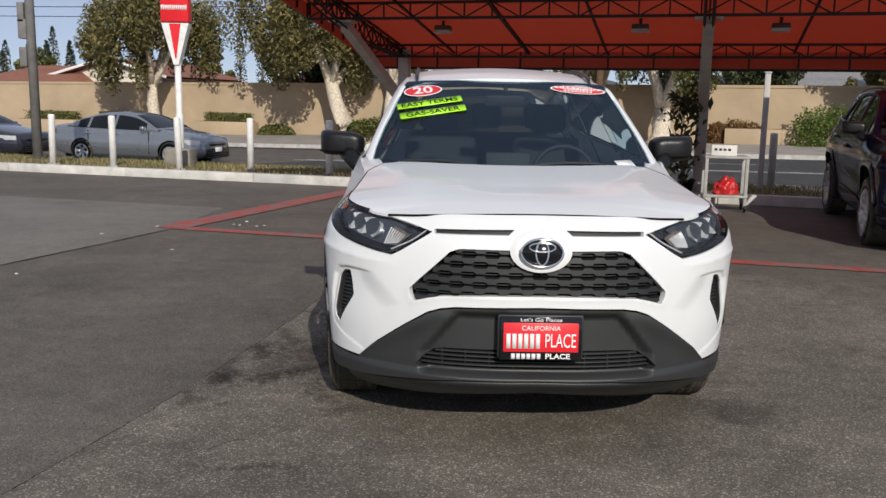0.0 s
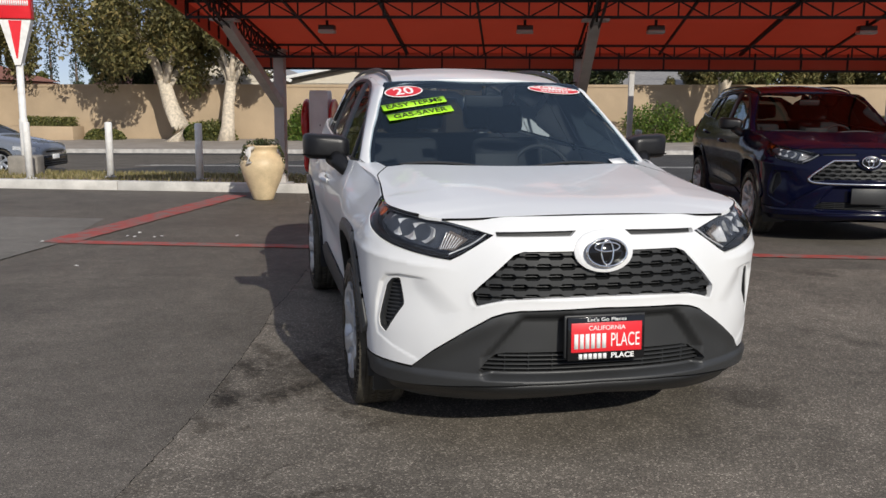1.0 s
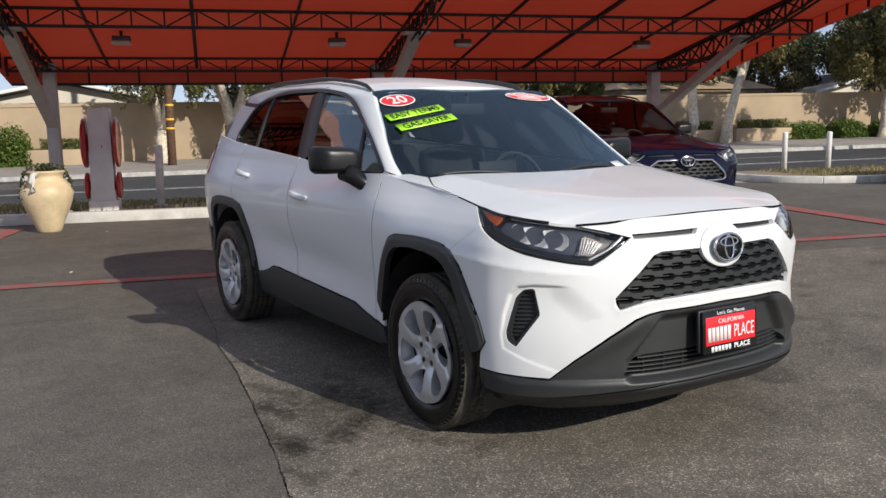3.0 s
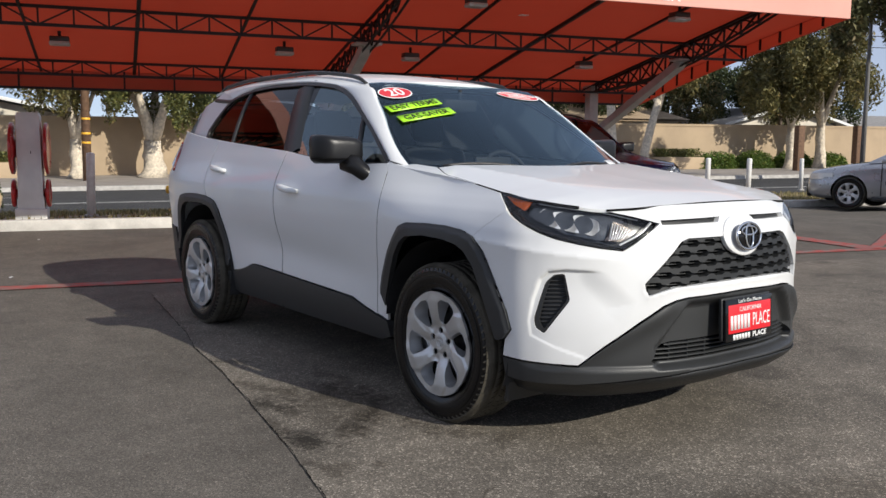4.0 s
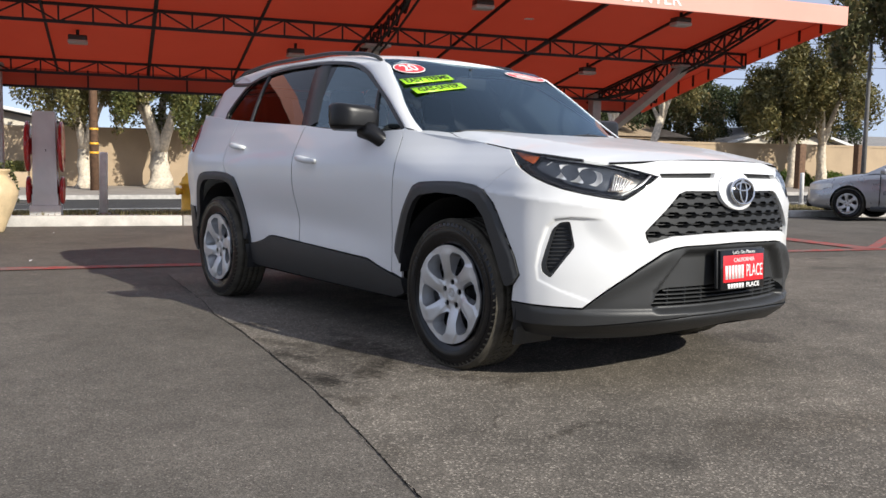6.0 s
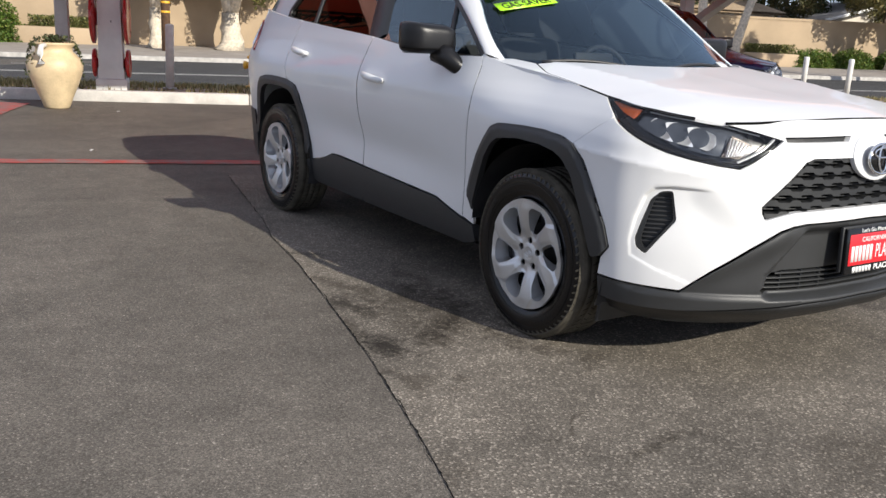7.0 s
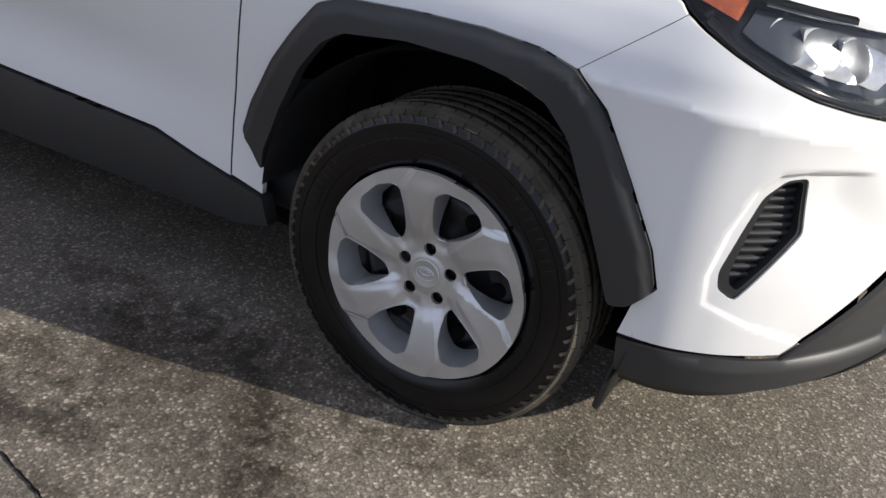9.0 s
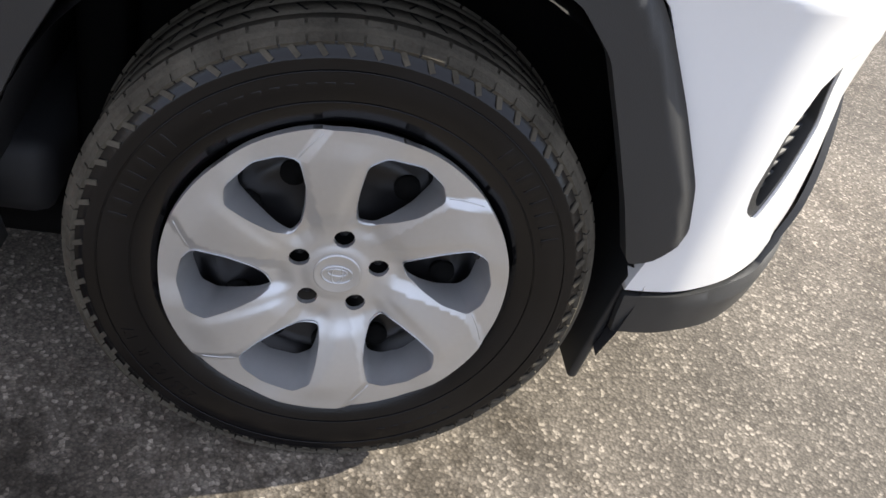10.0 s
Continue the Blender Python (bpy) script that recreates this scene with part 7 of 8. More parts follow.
def tree(at, height, spread, trunk_r, seed, leaf, bark, label, fork=.35, lumps=26, count=5200, leaf_size=.17, droop=.5, lean=0.0, group="street trees"):
    """A forked trunk with limbs, and a crown of many small leaves in uneven lumps."""
    r = random.Random(seed)
    t = thing("tree", label, "tree", group, at=at)
    bm = bmesh.new()
    fz = height * fork
    base = [(0, 0, -.1), (.03 * spread, 0, fz * .25), (lean * .5, .02, fz * .6), (lean, 0, fz)]
    add_tube(bm, base, [trunk_r * 1.7, trunk_r * 1.15, trunk_r, trunk_r * .85], 10)
    part("trunk", bm, bark, t)
    centres = []
    for k in range(5):
        a = k * 1.26 + r.uniform(-.3, .3)
        reach = spread * r.uniform(.35, .6)
        p0 = Vector((lean, 0, fz * r.uniform(.75, .98)))
        p1 = p0 + Vector((reach * .45 * math.cos(a), reach * .45 * math.sin(a), (height - fz) * .38))
        p2 = p0 + Vector((reach * math.cos(a), reach * math.sin(a), (height - fz) * r.uniform(.62, .85)))
        limb = bmesh.new()
        add_tube(limb, [p0, p0.lerp(p1, .5) + Vector((.05, 0, .1)), p1, p1.lerp(p2, .6), p2], [trunk_r * .62, trunk_r * .5, trunk_r * .38, trunk_r * .22, trunk_r * .1], 7)
        part("limb", limb, bark, t)
        for q in (p1.lerp(p2, .5), p2):
            centres.append((tuple(q), (spread * .24, spread * .24, spread * .22)))
    while len(centres) < lumps:
        a, q = r.uniform(0, 6.28), r.random() ** .6
        z = fz + (height - fz) * r.uniform(.18, .98)
        k = math.sin(math.pi * min(1, max(.15, (z - fz) / (height - fz) * .85 + .1)))
        centres.append(((lean + spread * q * k * math.cos(a), spread * q * k * math.sin(a), z), (spread * r.uniform(.12, .24), spread * r.uniform(.12, .24), spread * r.uniform(.12, .26) * (1 + droop))))
    part("crown", leaves_bm(int(count * 2.6), r, lambda g: clump(g, centres), leaf_size * 1.18, .42), leaf, t)
    return t


def shrub(at, size, seed, leaf, label, count=1400, leaf_size=.09, category="shrub", square=False):
    r = random.Random(seed)
    s = thing("shrub", label, category, "planting along the wall", at=at)
    part("stems", tube_bm([(0, 0, -.05), (.02, 0, size[2] * .5)], [.05, .02], 6), M["bark_dark"], s)

    def spot(g):
        d = Vector((g.uniform(-1, 1), g.uniform(-1, 1), g.uniform(-.1, 1)))
        k = max(abs(d.x), abs(d.y), abs(d.z)) if square else d.length
        if k < .01:
            return None
        d = d / k * (g.random() ** .3) * (1 + .16 * noise.noise(d * 2.3 + Vector((seed, 0, 0))))
        return UV.to_3x3() @ Vector((d.x * size[0], d.y * size[1], max(.02, d.z * size[2])))
    part("leaves", leaves_bm(int(count * 2.6), r, spot, leaf_size * 1.25, .6), leaf, s)
    return s


def street_z(u, v):
    return float(np.interp(v, [30, 36.8], [-.24, -.1])) + rise(u, v)


def on_street(u, v):
    return uv(u, v, street_z(u, v))


olive = "grey-green street tree with a pale peeling trunk"
tree(on_street(-25.6, 35), 7.2, 4.3, .30, 1, M["leaf_olive"], M["bark"], olive, .34, 34, 9500, .19, .9)
tree(on_street(-15.5, 35), 7.6, 4.6, .34, 2, M["leaf_olive"], M["bark"], olive, .36, 34, 9500, .19, .8, -.5)
tree(on_street(-13.4, 35.4), 6.6, 3.0, .26, 21, M["leaf_olive"], M["bark"], olive, .40, 22, 4500, .18, .6, .3)
tree(on_street(-3.9, 35), 6.0, 2.6, .26, 3, M["leaf_olive"], M["bark"], olive, .26, 30, 6500, .15, 1.2)
tree(on_street(-1.0, 35), 6.2, 3.2, .42, 4, M["leaf_green"], M["bark"], "green street tree with a thick forked pale trunk", .24, 34, 9000, .15, 1.2)
tree(on_street(8.3, 35), 6.0, 2.6, .25, 41, M["leaf_green"], M["bark"], olive, .42, 20, 4200, .18, .7)
tree(on_street(20.6, 35), 7.2, 2.2, .22, 5, M["leaf_green"], M["bark"], olive, .50, 14, 2300, .17, .9, -.2)
tree(on_street(22.4, 35), 7.4, 2.8, .20, 6, M["leaf_olive"], M["bark"], "sparse street tree with a pale leaning trunk", .50, 13, 2000, .17, .7, 1.1)
tree(on_street(31.6, 35), 7.8, 3.0, .24, 7, M["leaf_olive"], M["bark"], olive, .34, 26, 7000, .19, .9)
tree(on_street(33.6, 35), 8.2, 3.9, .26, 8, M["leaf_olive"], M["bark"], olive, .34, 30, 8500, .19, .9)
tree(uv(27.5, 44, 0), 9.0, 4.0, .35, 9, M["leaf_dark"], M["bark_dark"], "dark green feathery tree behind the wall", .30, 28, 7500, .19, .6, 0, "garden trees")
tree(uv(21.5, 46, 0), 7.0, 3.6, .30, 10, M["leaf_dark"], M["bark_dark"], "dark green tree behind the wall", .30, 24, 5500, .20, .6, 0, "garden trees")
tree(uv(27.6, 24.0, .2), 9.6, 4.0, .26, 12, M["leaf_broad"], M["bark_dark"], "tall dark street tree with bare lower limbs", .46, 24, 5200, .22, .3, -.4)
for i, (u, v, h) in enumerate(((24.0, 43, 6.0), (30.5, 45, 7.0), (34.5, 47, 7.5), (37.0, 42, 6.5), (43, 46, 7.5))):
    tree(uv(u, v, 0), h, 3.4, .28, 120 + i, M["leaf_broad"] if i % 2 else M["leaf_dark"], M["bark_dark"], "leafy garden tree behind the wall", .25, 26, 4600, .2, .6, 0, "garden trees")
tree(uv(39, 45, 0), 7.0, 4.2, .30, 14, M["leaf_dark"], M["bark_dark"], "dark green tree behind the wall", .28, 24, 5500, .22, .5, 0, "garden trees")
tree(uv(-20.5, 42, 0), 5.2, 3.6, .28, 15, M["leaf_dark"], M["bark_dark"], "dark leafy tree behind the wall", .25, 22, 4800, .2, .4, 0, "garden trees")
tree(uv(12, 42, 0), 4.6, 3.2, .25, 16, M["leaf_olive"], M["bark_dark"], "dry olive tree behind the wall", .25, 20, 3600, .2, .4, 0, "garden trees")
for i, (u, h) in enumerate(((14.6, 4.0), (17.2, 4.3), (9.2, 4.2))):
    tree(uv(u, 42.5, 0), h, 2.3, .2, 160 + i, M["leaf_olive"], M["bark_dark"], "dry yellowish tree behind the wall", .25, 18, 3200, .19, .4, 0, "garden trees")
tree(uv(3.5, 43, 0), 4.4, 2.6, .25, 17, M["leaf_dark"], M["bark_dark"], "dark leafy tree behind the wall", .25, 18, 3000, .2, .4, 0, "garden trees")
for i, (u, v, h) in enumerate(((-62, 72, 8.2), (-60, 72, 6.8), (-64.5, 74, 7.0), (-50, 76, 7.4), (-48, 75, 6.4), (-44.5, 78, 8.4), (-41.5, 77, 7.2), (-33.5, 76, 8.4), (-31, 75, 7.0), (-27, 78, 7.6), (-71.0, 75, 6.0), (-69.6, 74, 7.0), (-67.6, 75, 6.9), (-66.2, 76, 6.4), (-62.4, 75, 6.2), (-60.9, 76, 5.8), (-58.6, 75, 6.6), (-57.4, 74, 5.9), (-55.2, 75, 6.9), (-53.5, 76, 6.3))):
    cyp = thing("cypress", "slender dark cypress far behind the houses", "tree", "row of cypresses", at=uv(u, v, 0))
    part("trunk", lathe_bm([(.18, -.1), (.12, h * .5), (.03, h * .9)], 8), M["bark_dark"], cyp)
    rr = random.Random(50 + i)
    part("foliage", leaves_bm(900, rr, lambda g: (lambda z, a, q: Vector((q * math.cos(a), q * math.sin(a), z)))(*(lambda z: (z, g.uniform(0, 6.28), (.62 * math.sin(math.pi * min(1, .12 + .88 * z / h)) ** .7 + .05) * g.random() ** .4))(g.uniform(.3, h))), .24, .5), M["leaf_cypress"], cyp)
for i in range(9):
    u = -66 + i * 5.2
    tree(uv(u, 66 + 3 * math.sin(i * 2.3), 0), 4.6 + math.sin(i * 1.9), 2.6, .25, 70 + i, M["leaf_green"] if i % 2 else M["leaf_dark"], M["bark_dark"], "round green garden tree beyond the roofs", .25, 14, 1500, .3, .3, 0, "far garden trees")

hedge = "bright green clipped hedge in front of the wall"
for i, (u, v, sx, sy, sz, mt, lb) in enumerate((
        (5.6, 35.4, 1.6, .9, 1.75, "leaf_hedge", "rounded bright green bush by the wall"), (-14.2, 35.8, 1.2, .6, .95, "leaf_green", "leafy green bush by the wall"),
        (-9.8, 35.9, 1.0, .6, 1.7, "leaf_hedge", "tall bright green bush by the wall"), (-14.9, 36.2, 1.3, .5, .8, "leaf_hedge", "green bush by the wall"),
        (27.6, 35.9, 1.4, .6, .95, "leaf_hedge", hedge), (30.0, 35.9, 1.4, .6, 1.0, "leaf_hedge", hedge), (32.6, 35.9, 1.4, .6, .95, "leaf_hedge", hedge), (35.2, 35.9, 1.3, .6, .85, "leaf_hedge", hedge),
        (-19.4, 36.1, 1.0, .4, .55, "leaf_green", "low weedy shrub beside a planter"), (2.2, 36.3, 1.3, .4, 1.0, "leaf_rust", "rust-coloured dry shrub by the wall"),
        (1.3, 36.2, .5, .4, .9, "leaf_rust", "rust-coloured dry shrub by the wall"), (17.8, 36.2, 1.1, .4, .95, "leaf_rust", "rust-coloured dry shrub by the wall"), (8.0, 35.8, 1.4, .6, .75, "leaf_hedge", hedge))):
    shrub(on_street(u, v), (sx, sy, sz), 200 + i, M[mt], lb, 1700)
for i, (u0, u1) in enumerate(((-34.6, -30.8), (-23.8, -20.7), (1.6, 5.0), (-9.2, -6.0), (20.0, 22.2), (23.4, 26.6), (-29.8, -28.2), (14.5, 17.0))):
    um = (u0 + u1) / 2
    z0 = street_z(um, 36.2)
    pl = thing("planter_box", "low tan stucco planter against the wall", "planter", "planters along the wall", at=uv(um, 36.2, z0))
    w = (u1 - u0) / 2
    bm = box_bm((-w, -.55, -.1), (w, .55, .62), .02, UV)
    part("planter_body", bm, M["wall"], pl)
    part("earth", box_bm((-w + .1, -.45, .60), (w - .1, .45, .635), .01, UV), M["soil"], pl)
    if i not in (2,):
        sh = shrub(uv(um + .2, 36.2, z0 + .63), (w * .78, .42, .42), 300 + i, M["leaf_green"], "low clipped dark green hedge in a planter", 1300, .07, "hedge", True)

# grass on the verges
def grass(name, pts, label, seed, count):
    r = random.Random(seed)
    bm = bmesh.new()
    n = 0
    while n < count:
        u = r.uniform(pts[0], pts[1])
        v = r.uniform(pts[2], pts[3])
        if noise.noise(Vector((u * .5, v * .9, 3))) < -.25 and r.random() < .8:
            continue
        n += 1
        z = float(np.interp(v, [10.6, 11.5, 13, 14.15], [.13, .11, .04, -.02])) if seed != 8 else .085
        h, a = r.uniform(.03, .09), r.uniform(0, 3.14)
        p = uv(u, v, z)
        d = Vector((math.cos(a), math.sin(a), 0)) * .012
        lean = Vector((r.uniform(-.03, .03), r.uniform(-.03, .03), h))
        bm.faces.new([bm.verts.new(q) for q in (p - d, p + d, p + lean)])
    return tagged(part(name, bm, M["grass"], None, label, False), category="grass", kind="stuff")


grass("verge_grass", (-22, 6.2, 10.65, 14.1), "patchy dry grass on the verge", 7, 24000)
grass("island_grass", (10.6, 26, 12.7, 15.3), "short green grass on the street island", 8, 9000)

# ---- houses behind the wall ----
def house(u, v, w, d, eave, ridge, roof, label, axis="u"):
    h = thing("house", label, "house", "houses behind the wall", at=uv(u, v, 0))
    h.rotation_euler = (0, 0, -ANGLE)
    part("wall", box_bm((-w / 2, -d / 2, -.2), (w / 2, d / 2, eave), .02), M["house_wall"], h)
    bm = bmesh.new()
    o = .5
    if axis == "u":
        a = [(-w / 2 - o, -d / 2 - o, eave), (w / 2 + o, -d / 2 - o, eave), (w / 2 + o, d / 2 + o, eave), (-w / 2 - o, d / 2 + o, eave)]
        r = [(-w / 2 + w * .18, 0, ridge), (w / 2 - w * .18, 0, ridge)]
    else:
        a = [(-w / 2 - o, d / 2 + o, eave), (-w / 2 - o, -d / 2 - o, eave), (w / 2 + o, -d / 2 - o, eave), (w / 2 + o, d / 2 + o, eave)]
        r = [(0, d / 2 + o, ridge), (0, -d / 2 - o, ridge)]
    for lift in (0, -.14):
        q = [bm.verts.new((x, y, z + lift)) for x, y, z in a + r]
        if axis == "u":
            fs = ((0, 1, 5, 4), (1, 2, 5), (2, 3, 4, 5), (3, 0, 4))
        else:
            fs = ((0, 1, 5, 4), (2, 3, 4, 5))
        for f in fs:
            bm.faces.new([q[i] for i in f])
    bmesh.ops.recalc_face_normals(bm, faces=bm.faces)
    part("roof", bm, roof, h, smooth=False)
    if axis != "u":
        bm = bmesh.new()
        bm.faces.new([bm.verts.new(p) for p in ((-w / 2, -d / 2, eave - .1), (w / 2, -d / 2, eave - .1), (0, -d / 2, ridge - .18))])
        part("gable", bm, M["house_wall"], h, smooth=False)
        part("bargeboard", box_bm((-.05, -d / 2 - o - .03, 0), (math.hypot(w / 2 + o, ridge - eave), -d / 2 - o + .03, .16), .01, Matrix.Translation((-w / 2 - o, 0, eave - .1)) @ Matrix.Rotation(-math.atan2(ridge - eave, w / 2 + o), 4, "Y")), M["white_sticker"], h)
        part("bargeboard", box_bm((-.05, -d / 2 - o - .03, 0), (math.hypot(w / 2 + o, ridge - eave), -d / 2 - o + .03, .16), .01, Matrix.Translation((w / 2 + o, 0, eave - .1)) @ Matrix.Rotation(math.pi + math.atan2(ridge - eave, w / 2 + o), 4, "Y") @ Matrix.Translation((0, 0, -.16))), M["white_sticker"], h)
    for x in (-w * .3, w * .25):
        win = new("window")
        win.parent = h
        part("window_frame", box_bm((x - .6, -d / 2 - .04, eave - 1.3), (x + .6, -d / 2 + .02, eave - .35), .01), M["white_sticker"], win)
        part("pane", box_bm((x - .54, -d / 2 - .055, eave - 1.24), (x + .54, -d / 2 - .03, eave - .41)), M["dark_window"], win)
    return h


house(-40.4, 47, 6.8, 8, 2.25, 3.4, M["roof_red"], "low house with a red-brown hipped roof")
house(-35.4, 49.5, 7.6, 9, 2.7, 3.8, M["roof_red"], "cream house with a white-trimmed gable", "v")
house(-48.8, 50, 6.4, 9, 2.5, 2.9, M["roof_grey"], "pale house with a flat grey roof")
house(-19, 49, 9, 8, 2.4, 3.5, M["roof_red"], "low house with a red-brown roof")
house(-8.5, 46, 9, 8, 2.5, 3.5, M["roof_grey"], "pale house with a grey gable", "v")
house(-15.5, 46, 6, 8, 2.6, 3.9, M["roof_grey"], "pale house with a white-trimmed gable", "v")
house(6, 48, 12, 8, 2.4, 3.4, M["roof_grey"], "low pale house with a grey roof")
house(24.5, 45, 9, 7, 2.9, 4.2, M["roof_tan"], "low house with a tan hipped roof")
house(37.5, 46, 9, 8, 2.7, 4.0, M["roof_grey"], "pale house with a white-trimmed gable", "v")
house(48, 47, 9, 8, 2.6, 3.7, M["roof_grey"], "low pale house with a grey roof")


# ---- other cars ----
def sedan(name, label, paint, m, length=4.88, width=1.84, height=1.44):
    """A saloon: a lofted body, a glazed cabin, lamps, bumpers and wheels; nose at local -y."""
    car = thing(name, label, "car", "cars")
    car.matrix_world = m
    L, W = length, width / 2
    belt = hermite([0, .08, .3, 1.2, 1.5, 2.4, 3.6, 4.2, L - .06, L], [.60, .74, .80, .95, .98, .99, 1.03, 1.06, 1.02, .84])
    wide = hermite([0, .12, .45, 1.0, 2.4, 3.8, L - .4, L - .1, L], [.66, .82, .93, .98, 1.0, .98, .92, .84, .72])
    low = hermite([0, .3, .6, 4.2, L], [.26, .2, .19, .2, .32])
    ys = np.linspace(0, L, 120)
    bm = bmesh.new()
    rows = []
    for y in ys:
        w, b, lo = W * float(wide(y)), float(belt(y)), float(low(y))
        sec = [(.78, lo), (.95, lo + .06), (1.0, lo + .3 * (b - lo)), (1.0, lo + .52 * (b - lo)), (.985, lo + .66 * (b - lo)), (.975, b - .10), (.93, b - .03), (.80, b + .005), (.45, b + .035), (0, b + .045)]
        sec = np.array(sec)
        sec = np.stack([np.interp(np.linspace(0, 9, 28), range(10), sec[:, k]) for k in (0, 1)], -1)
        row = [(x * w, y, z) for x, z in sec]
        row = row + [(-x, yy, z) for x, yy, z in row[-2::-1]]
        rows.append([bm.verts.new(p) for p in row])
    for a, b in zip(rows, rows[1:]):
        for k in range(len(a) - 1):
            bm.faces.new((a[k], a[k + 1], b[k + 1], b[k]))
    for r, rev in ((rows[0], False), (rows[-1], True)):
        bm.faces.new(r[::-1] if rev else r)
    cut = []
    for f in bm.faces:
        c = f.calc_center_median()
        for yc in (.95, .95 + 2.82):
            if abs(c.x) > W * .55 and math.hypot(c.y - yc, c.z - .33) < .37:
                cut.append(f)
                break
    bmesh.ops.delete(bm, geom=list(set(cut)), context="FACES")
    for vert in {v for e in bm.edges if e.is_boundary for v in e.verts}:
        for yc in (.95, .95 + 2.82):
            away = Vector((vert.co.y - yc, vert.co.z - .33))
            if abs(vert.co.x) > W * .5 and .2 < away.length < .46 and vert.co.z > .22:
                away = away.normalized() * .375
                vert.co.y, vert.co.z = yc + away.x, .33 + away.y
    bmesh.ops.recalc_face_normals(bm, faces=bm.faces)
    part("body", bm, paint, car)
    roof_z = hermite([1.3, 1.75, 2.15, 2.6, 3.1, 3.7, 4.25], [.98, 1.22, 1.38, height, height - .01, height - .14, 1.05])
    half = hermite([1.3, 1.9, 2.6, 3.4, 4.25], [.80, .70, .64, .62, .60])
    ys = np.linspace(1.3, 4.25, 40)
    bm = bmesh.new()
    rows = []
    for y in ys:
        z, h, b = float(roof_z(y)), W * float(half(y)) * 1.02, float(belt(y)) - .02
        z = max(z, b + .03)
        base = W * .93
        k = min(1, (z - b) / .4)
        top = base + (h - base) * k
        rows.append([bm.verts.new(p) for p in ((base, y, b), (base - (base - top) * .82, y, b + (z - b) * .80), (top - .04, y, b + (z - b) * .94), (top * .55, y, z), (0, y, z + .015),
                                               (-top * .55, y, z), (-top + .04, y, b + (z - b) * .94), (-base + (base - top) * .82, y, b + (z - b) * .80), (-base, y, b))])
    glass_faces = []
    for i, (a, b) in enumerate(zip(rows, rows[1:])):
        for k in range(8):
            f = bm.faces.new((a[k], a[k + 1], b[k + 1], b[k]))
            y = ys[i]
            side = k in (0, 7)
            if (side and 1.62 < y < 3.85 and not 2.62 < y < 2.70 and not 3.45 < y < 3.50) or (not side and k in (2, 3, 4, 5) and (1.32 < y < 2.12 or 3.55 < y < 4.2)):
                f.material_index = 1
    bmesh.ops.recalc_face_normals(bm, faces=bm.faces)
    part("cabin", bm, [paint, M["dark_window"]], car)
    for sg in (-1, 1):
        for nm, mt, y0, y1, z0, z1 in (("headlamp", M["lamp_chrome"], .10, .62, .60, .72), ("tail_lamp", M["tail"], L - .22, L - .03, .82, .94)):
            bm = bmesh.new()
            a = [[bm.verts.new((sg * (W * float(wide(y)) * .985 + .012), y, z)) for z in (z0 + (.05 if y > y0 + .3 and nm == "headlamp" else 0), z1 + .04 * (y - y0))] for y in np.linspace(y0, y1, 8)]
            for p, q in zip(a, a[1:]):
                bm.faces.new((p[0], p[1], q[1], q[0]))
            part(nm, bm, mt, car)
        part("mirror", box_bm((sg * (W + .09) - .08, 1.62, .95), (sg * (W + .09) + .08, 1.74, 1.07), .03), paint, car)
        for y in (2.05, 3.0):
            part("door_handle", box_bm((sg * W - .012, y + .45, .84), (sg * W + .018, y + .62, .87), .008), M["chrome"], car)
        for y in (1.58, 2.62, 3.52):
            part("door_gap", box_bm((sg * W * .99 - .006, y, .30), (sg * W * .99 + .012, y + .010, .94)), M["gap"], car)
        part("sill", box_bm((sg * W * .9 - .06, 1.4, .18), (sg * W * .9 + .07, 3.4, .27), .02), M["plastic"], car)
    part("grille", box_bm((-.62, -.022, .22), (.62, .10, .50), .04), M["gloss_black"], car)
    part("upper_grille", box_bm((-.42, -.014, .56), (.42, .06, .62), .012), M["gloss_black"], car)
    for i in range(4):
        part("grille_bar", box_bm((-.56, -.030, .255 + .058 * i), (.56, -.015, .273 + .058 * i), .004), M["plastic_grey"], car)
    part("plate", box_bm((-.16, -.035, .40), (.16, -.02, .52), .004), M["white_sticker"], car)
    part("underbody", box_bm((-W * .75, .4, .16), (W * .75, L - .4, .5), .03), M["gap"], car)
    for nm, x, y, q in (("front_wheel", -W + .13, .95, 10), ("rear_wheel", -W + .13, 3.77, 50), ("front_wheel", W - .13, .95, 0), ("rear_wheel", W - .13, 3.77, 20)):
        w = place_wheel(nm, (x, y, .325), -1 if x < 0 else 1, q, car)
        w.scale = (.93, .93, .93)
    return car


def heading(p, d):
    """Stand a car with its nose at p, pointing along d on the ground."""
    d = Vector((d[0], d[1], 0)).normalized()
    back = -d
    return Matrix.Translation(p) @ Matrix((Vector((back.y, -back.x, 0)), back, Vector((0, 0, 1)))).transposed().to_4x4()


du = uv(1, 0)
rear_wheel = Vector((-10.2, 21.4, 0))
nose = rear_wheel + du * 3.77 + uv(0, .9)
sedan("silver_sedan", "silver-blue saloon parked at the street kerb", M["paint_silver"], heading(Vector((nose.x, nose.y, -.42)), du))
sedan("dark_sedan", "dark saloon parked behind the silver one", M["paint_navy"], heading(Vector((nose.x, nose.y, -.45)) - du * 6.0, du))
sedan("pale_sedan", "pale silver saloon standing on the lot", M["paint_pale"], heading(Vector((15.25, 8.30, 0)), Vector((-.155, .987, 0))))

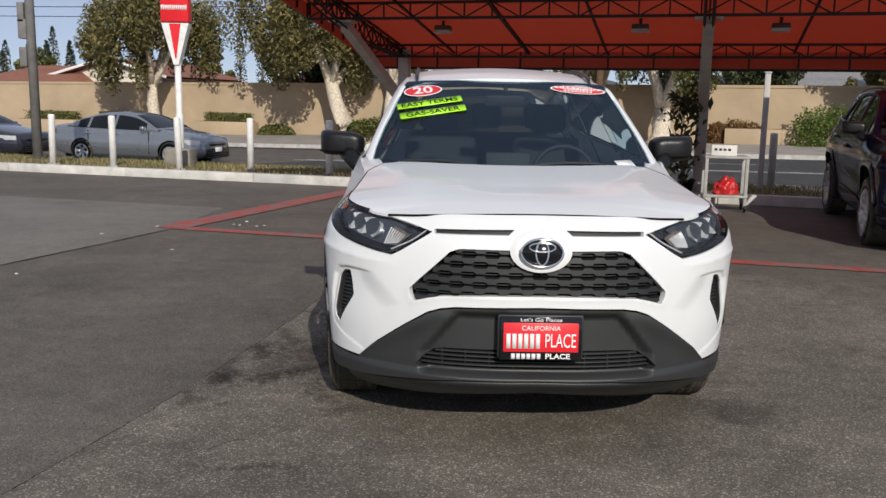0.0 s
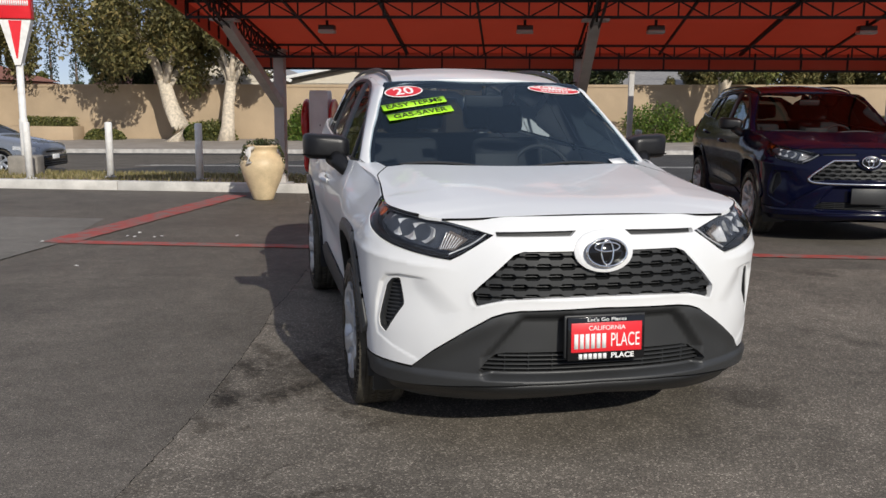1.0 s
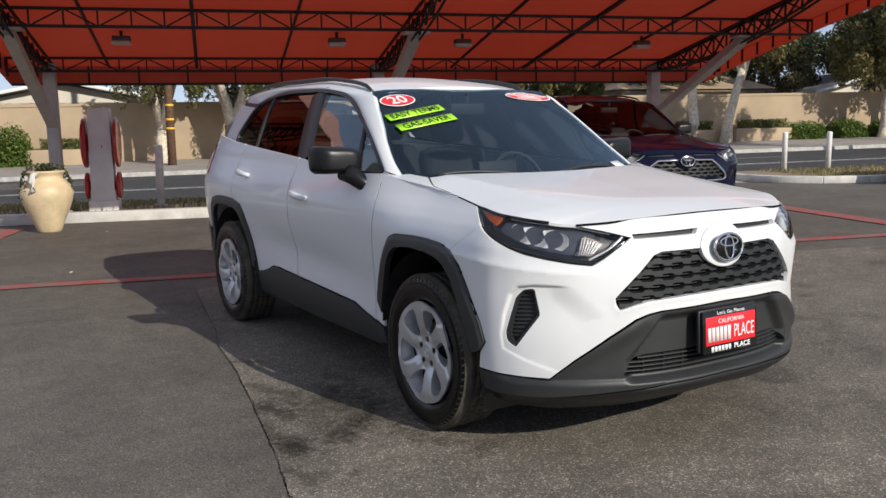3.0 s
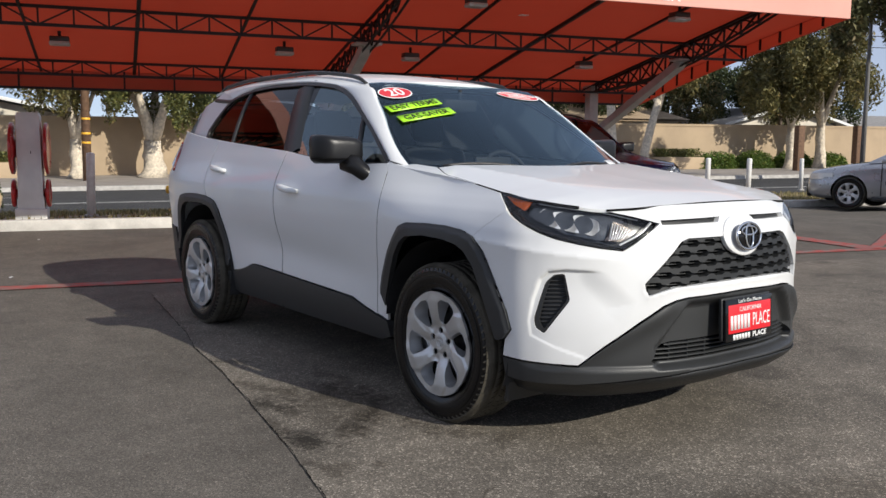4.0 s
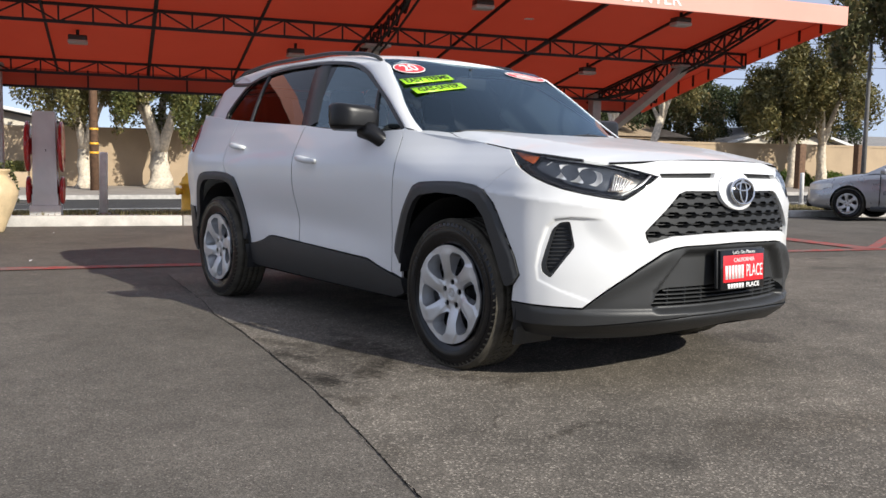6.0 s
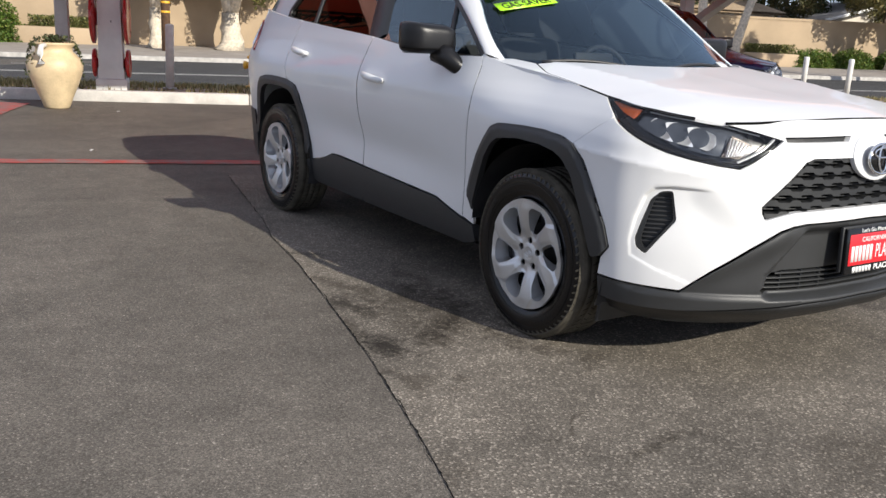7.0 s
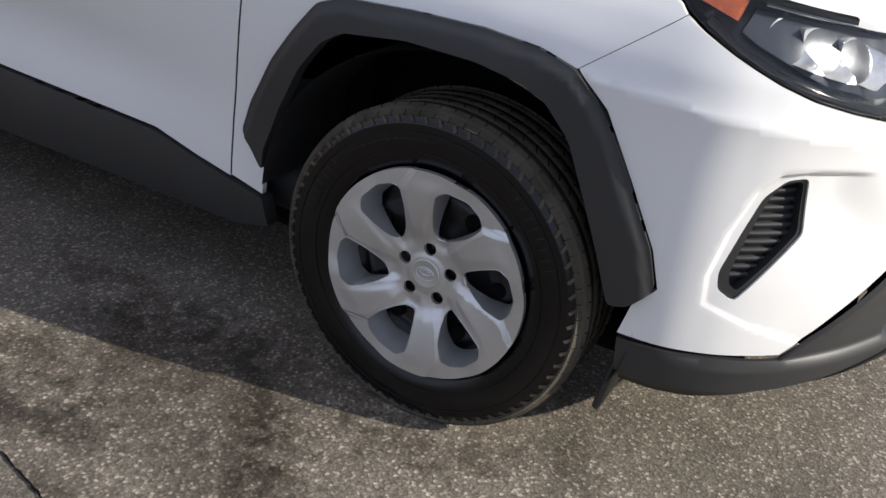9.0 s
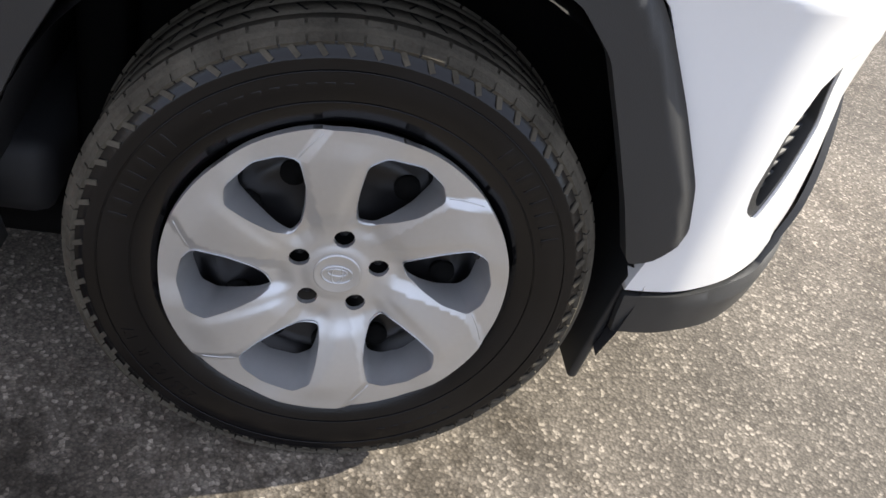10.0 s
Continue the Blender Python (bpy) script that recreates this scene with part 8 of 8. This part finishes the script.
dark = build_suv("dark_suv", "dark blue three-row sport utility car under the canopy", M["paint_dark"], M["paint_dark"], "cars", "chrome")
dark.matrix_world = UV @ Matrix.Translation((3.28, 5.92, 0)) @ Matrix.Diagonal((1.04, 1.076, 1.027, 1))
part("plate_blank", box_bm((-.17, -.03, .44), (.17, -.012, .60), .004), M["plastic"], dark)
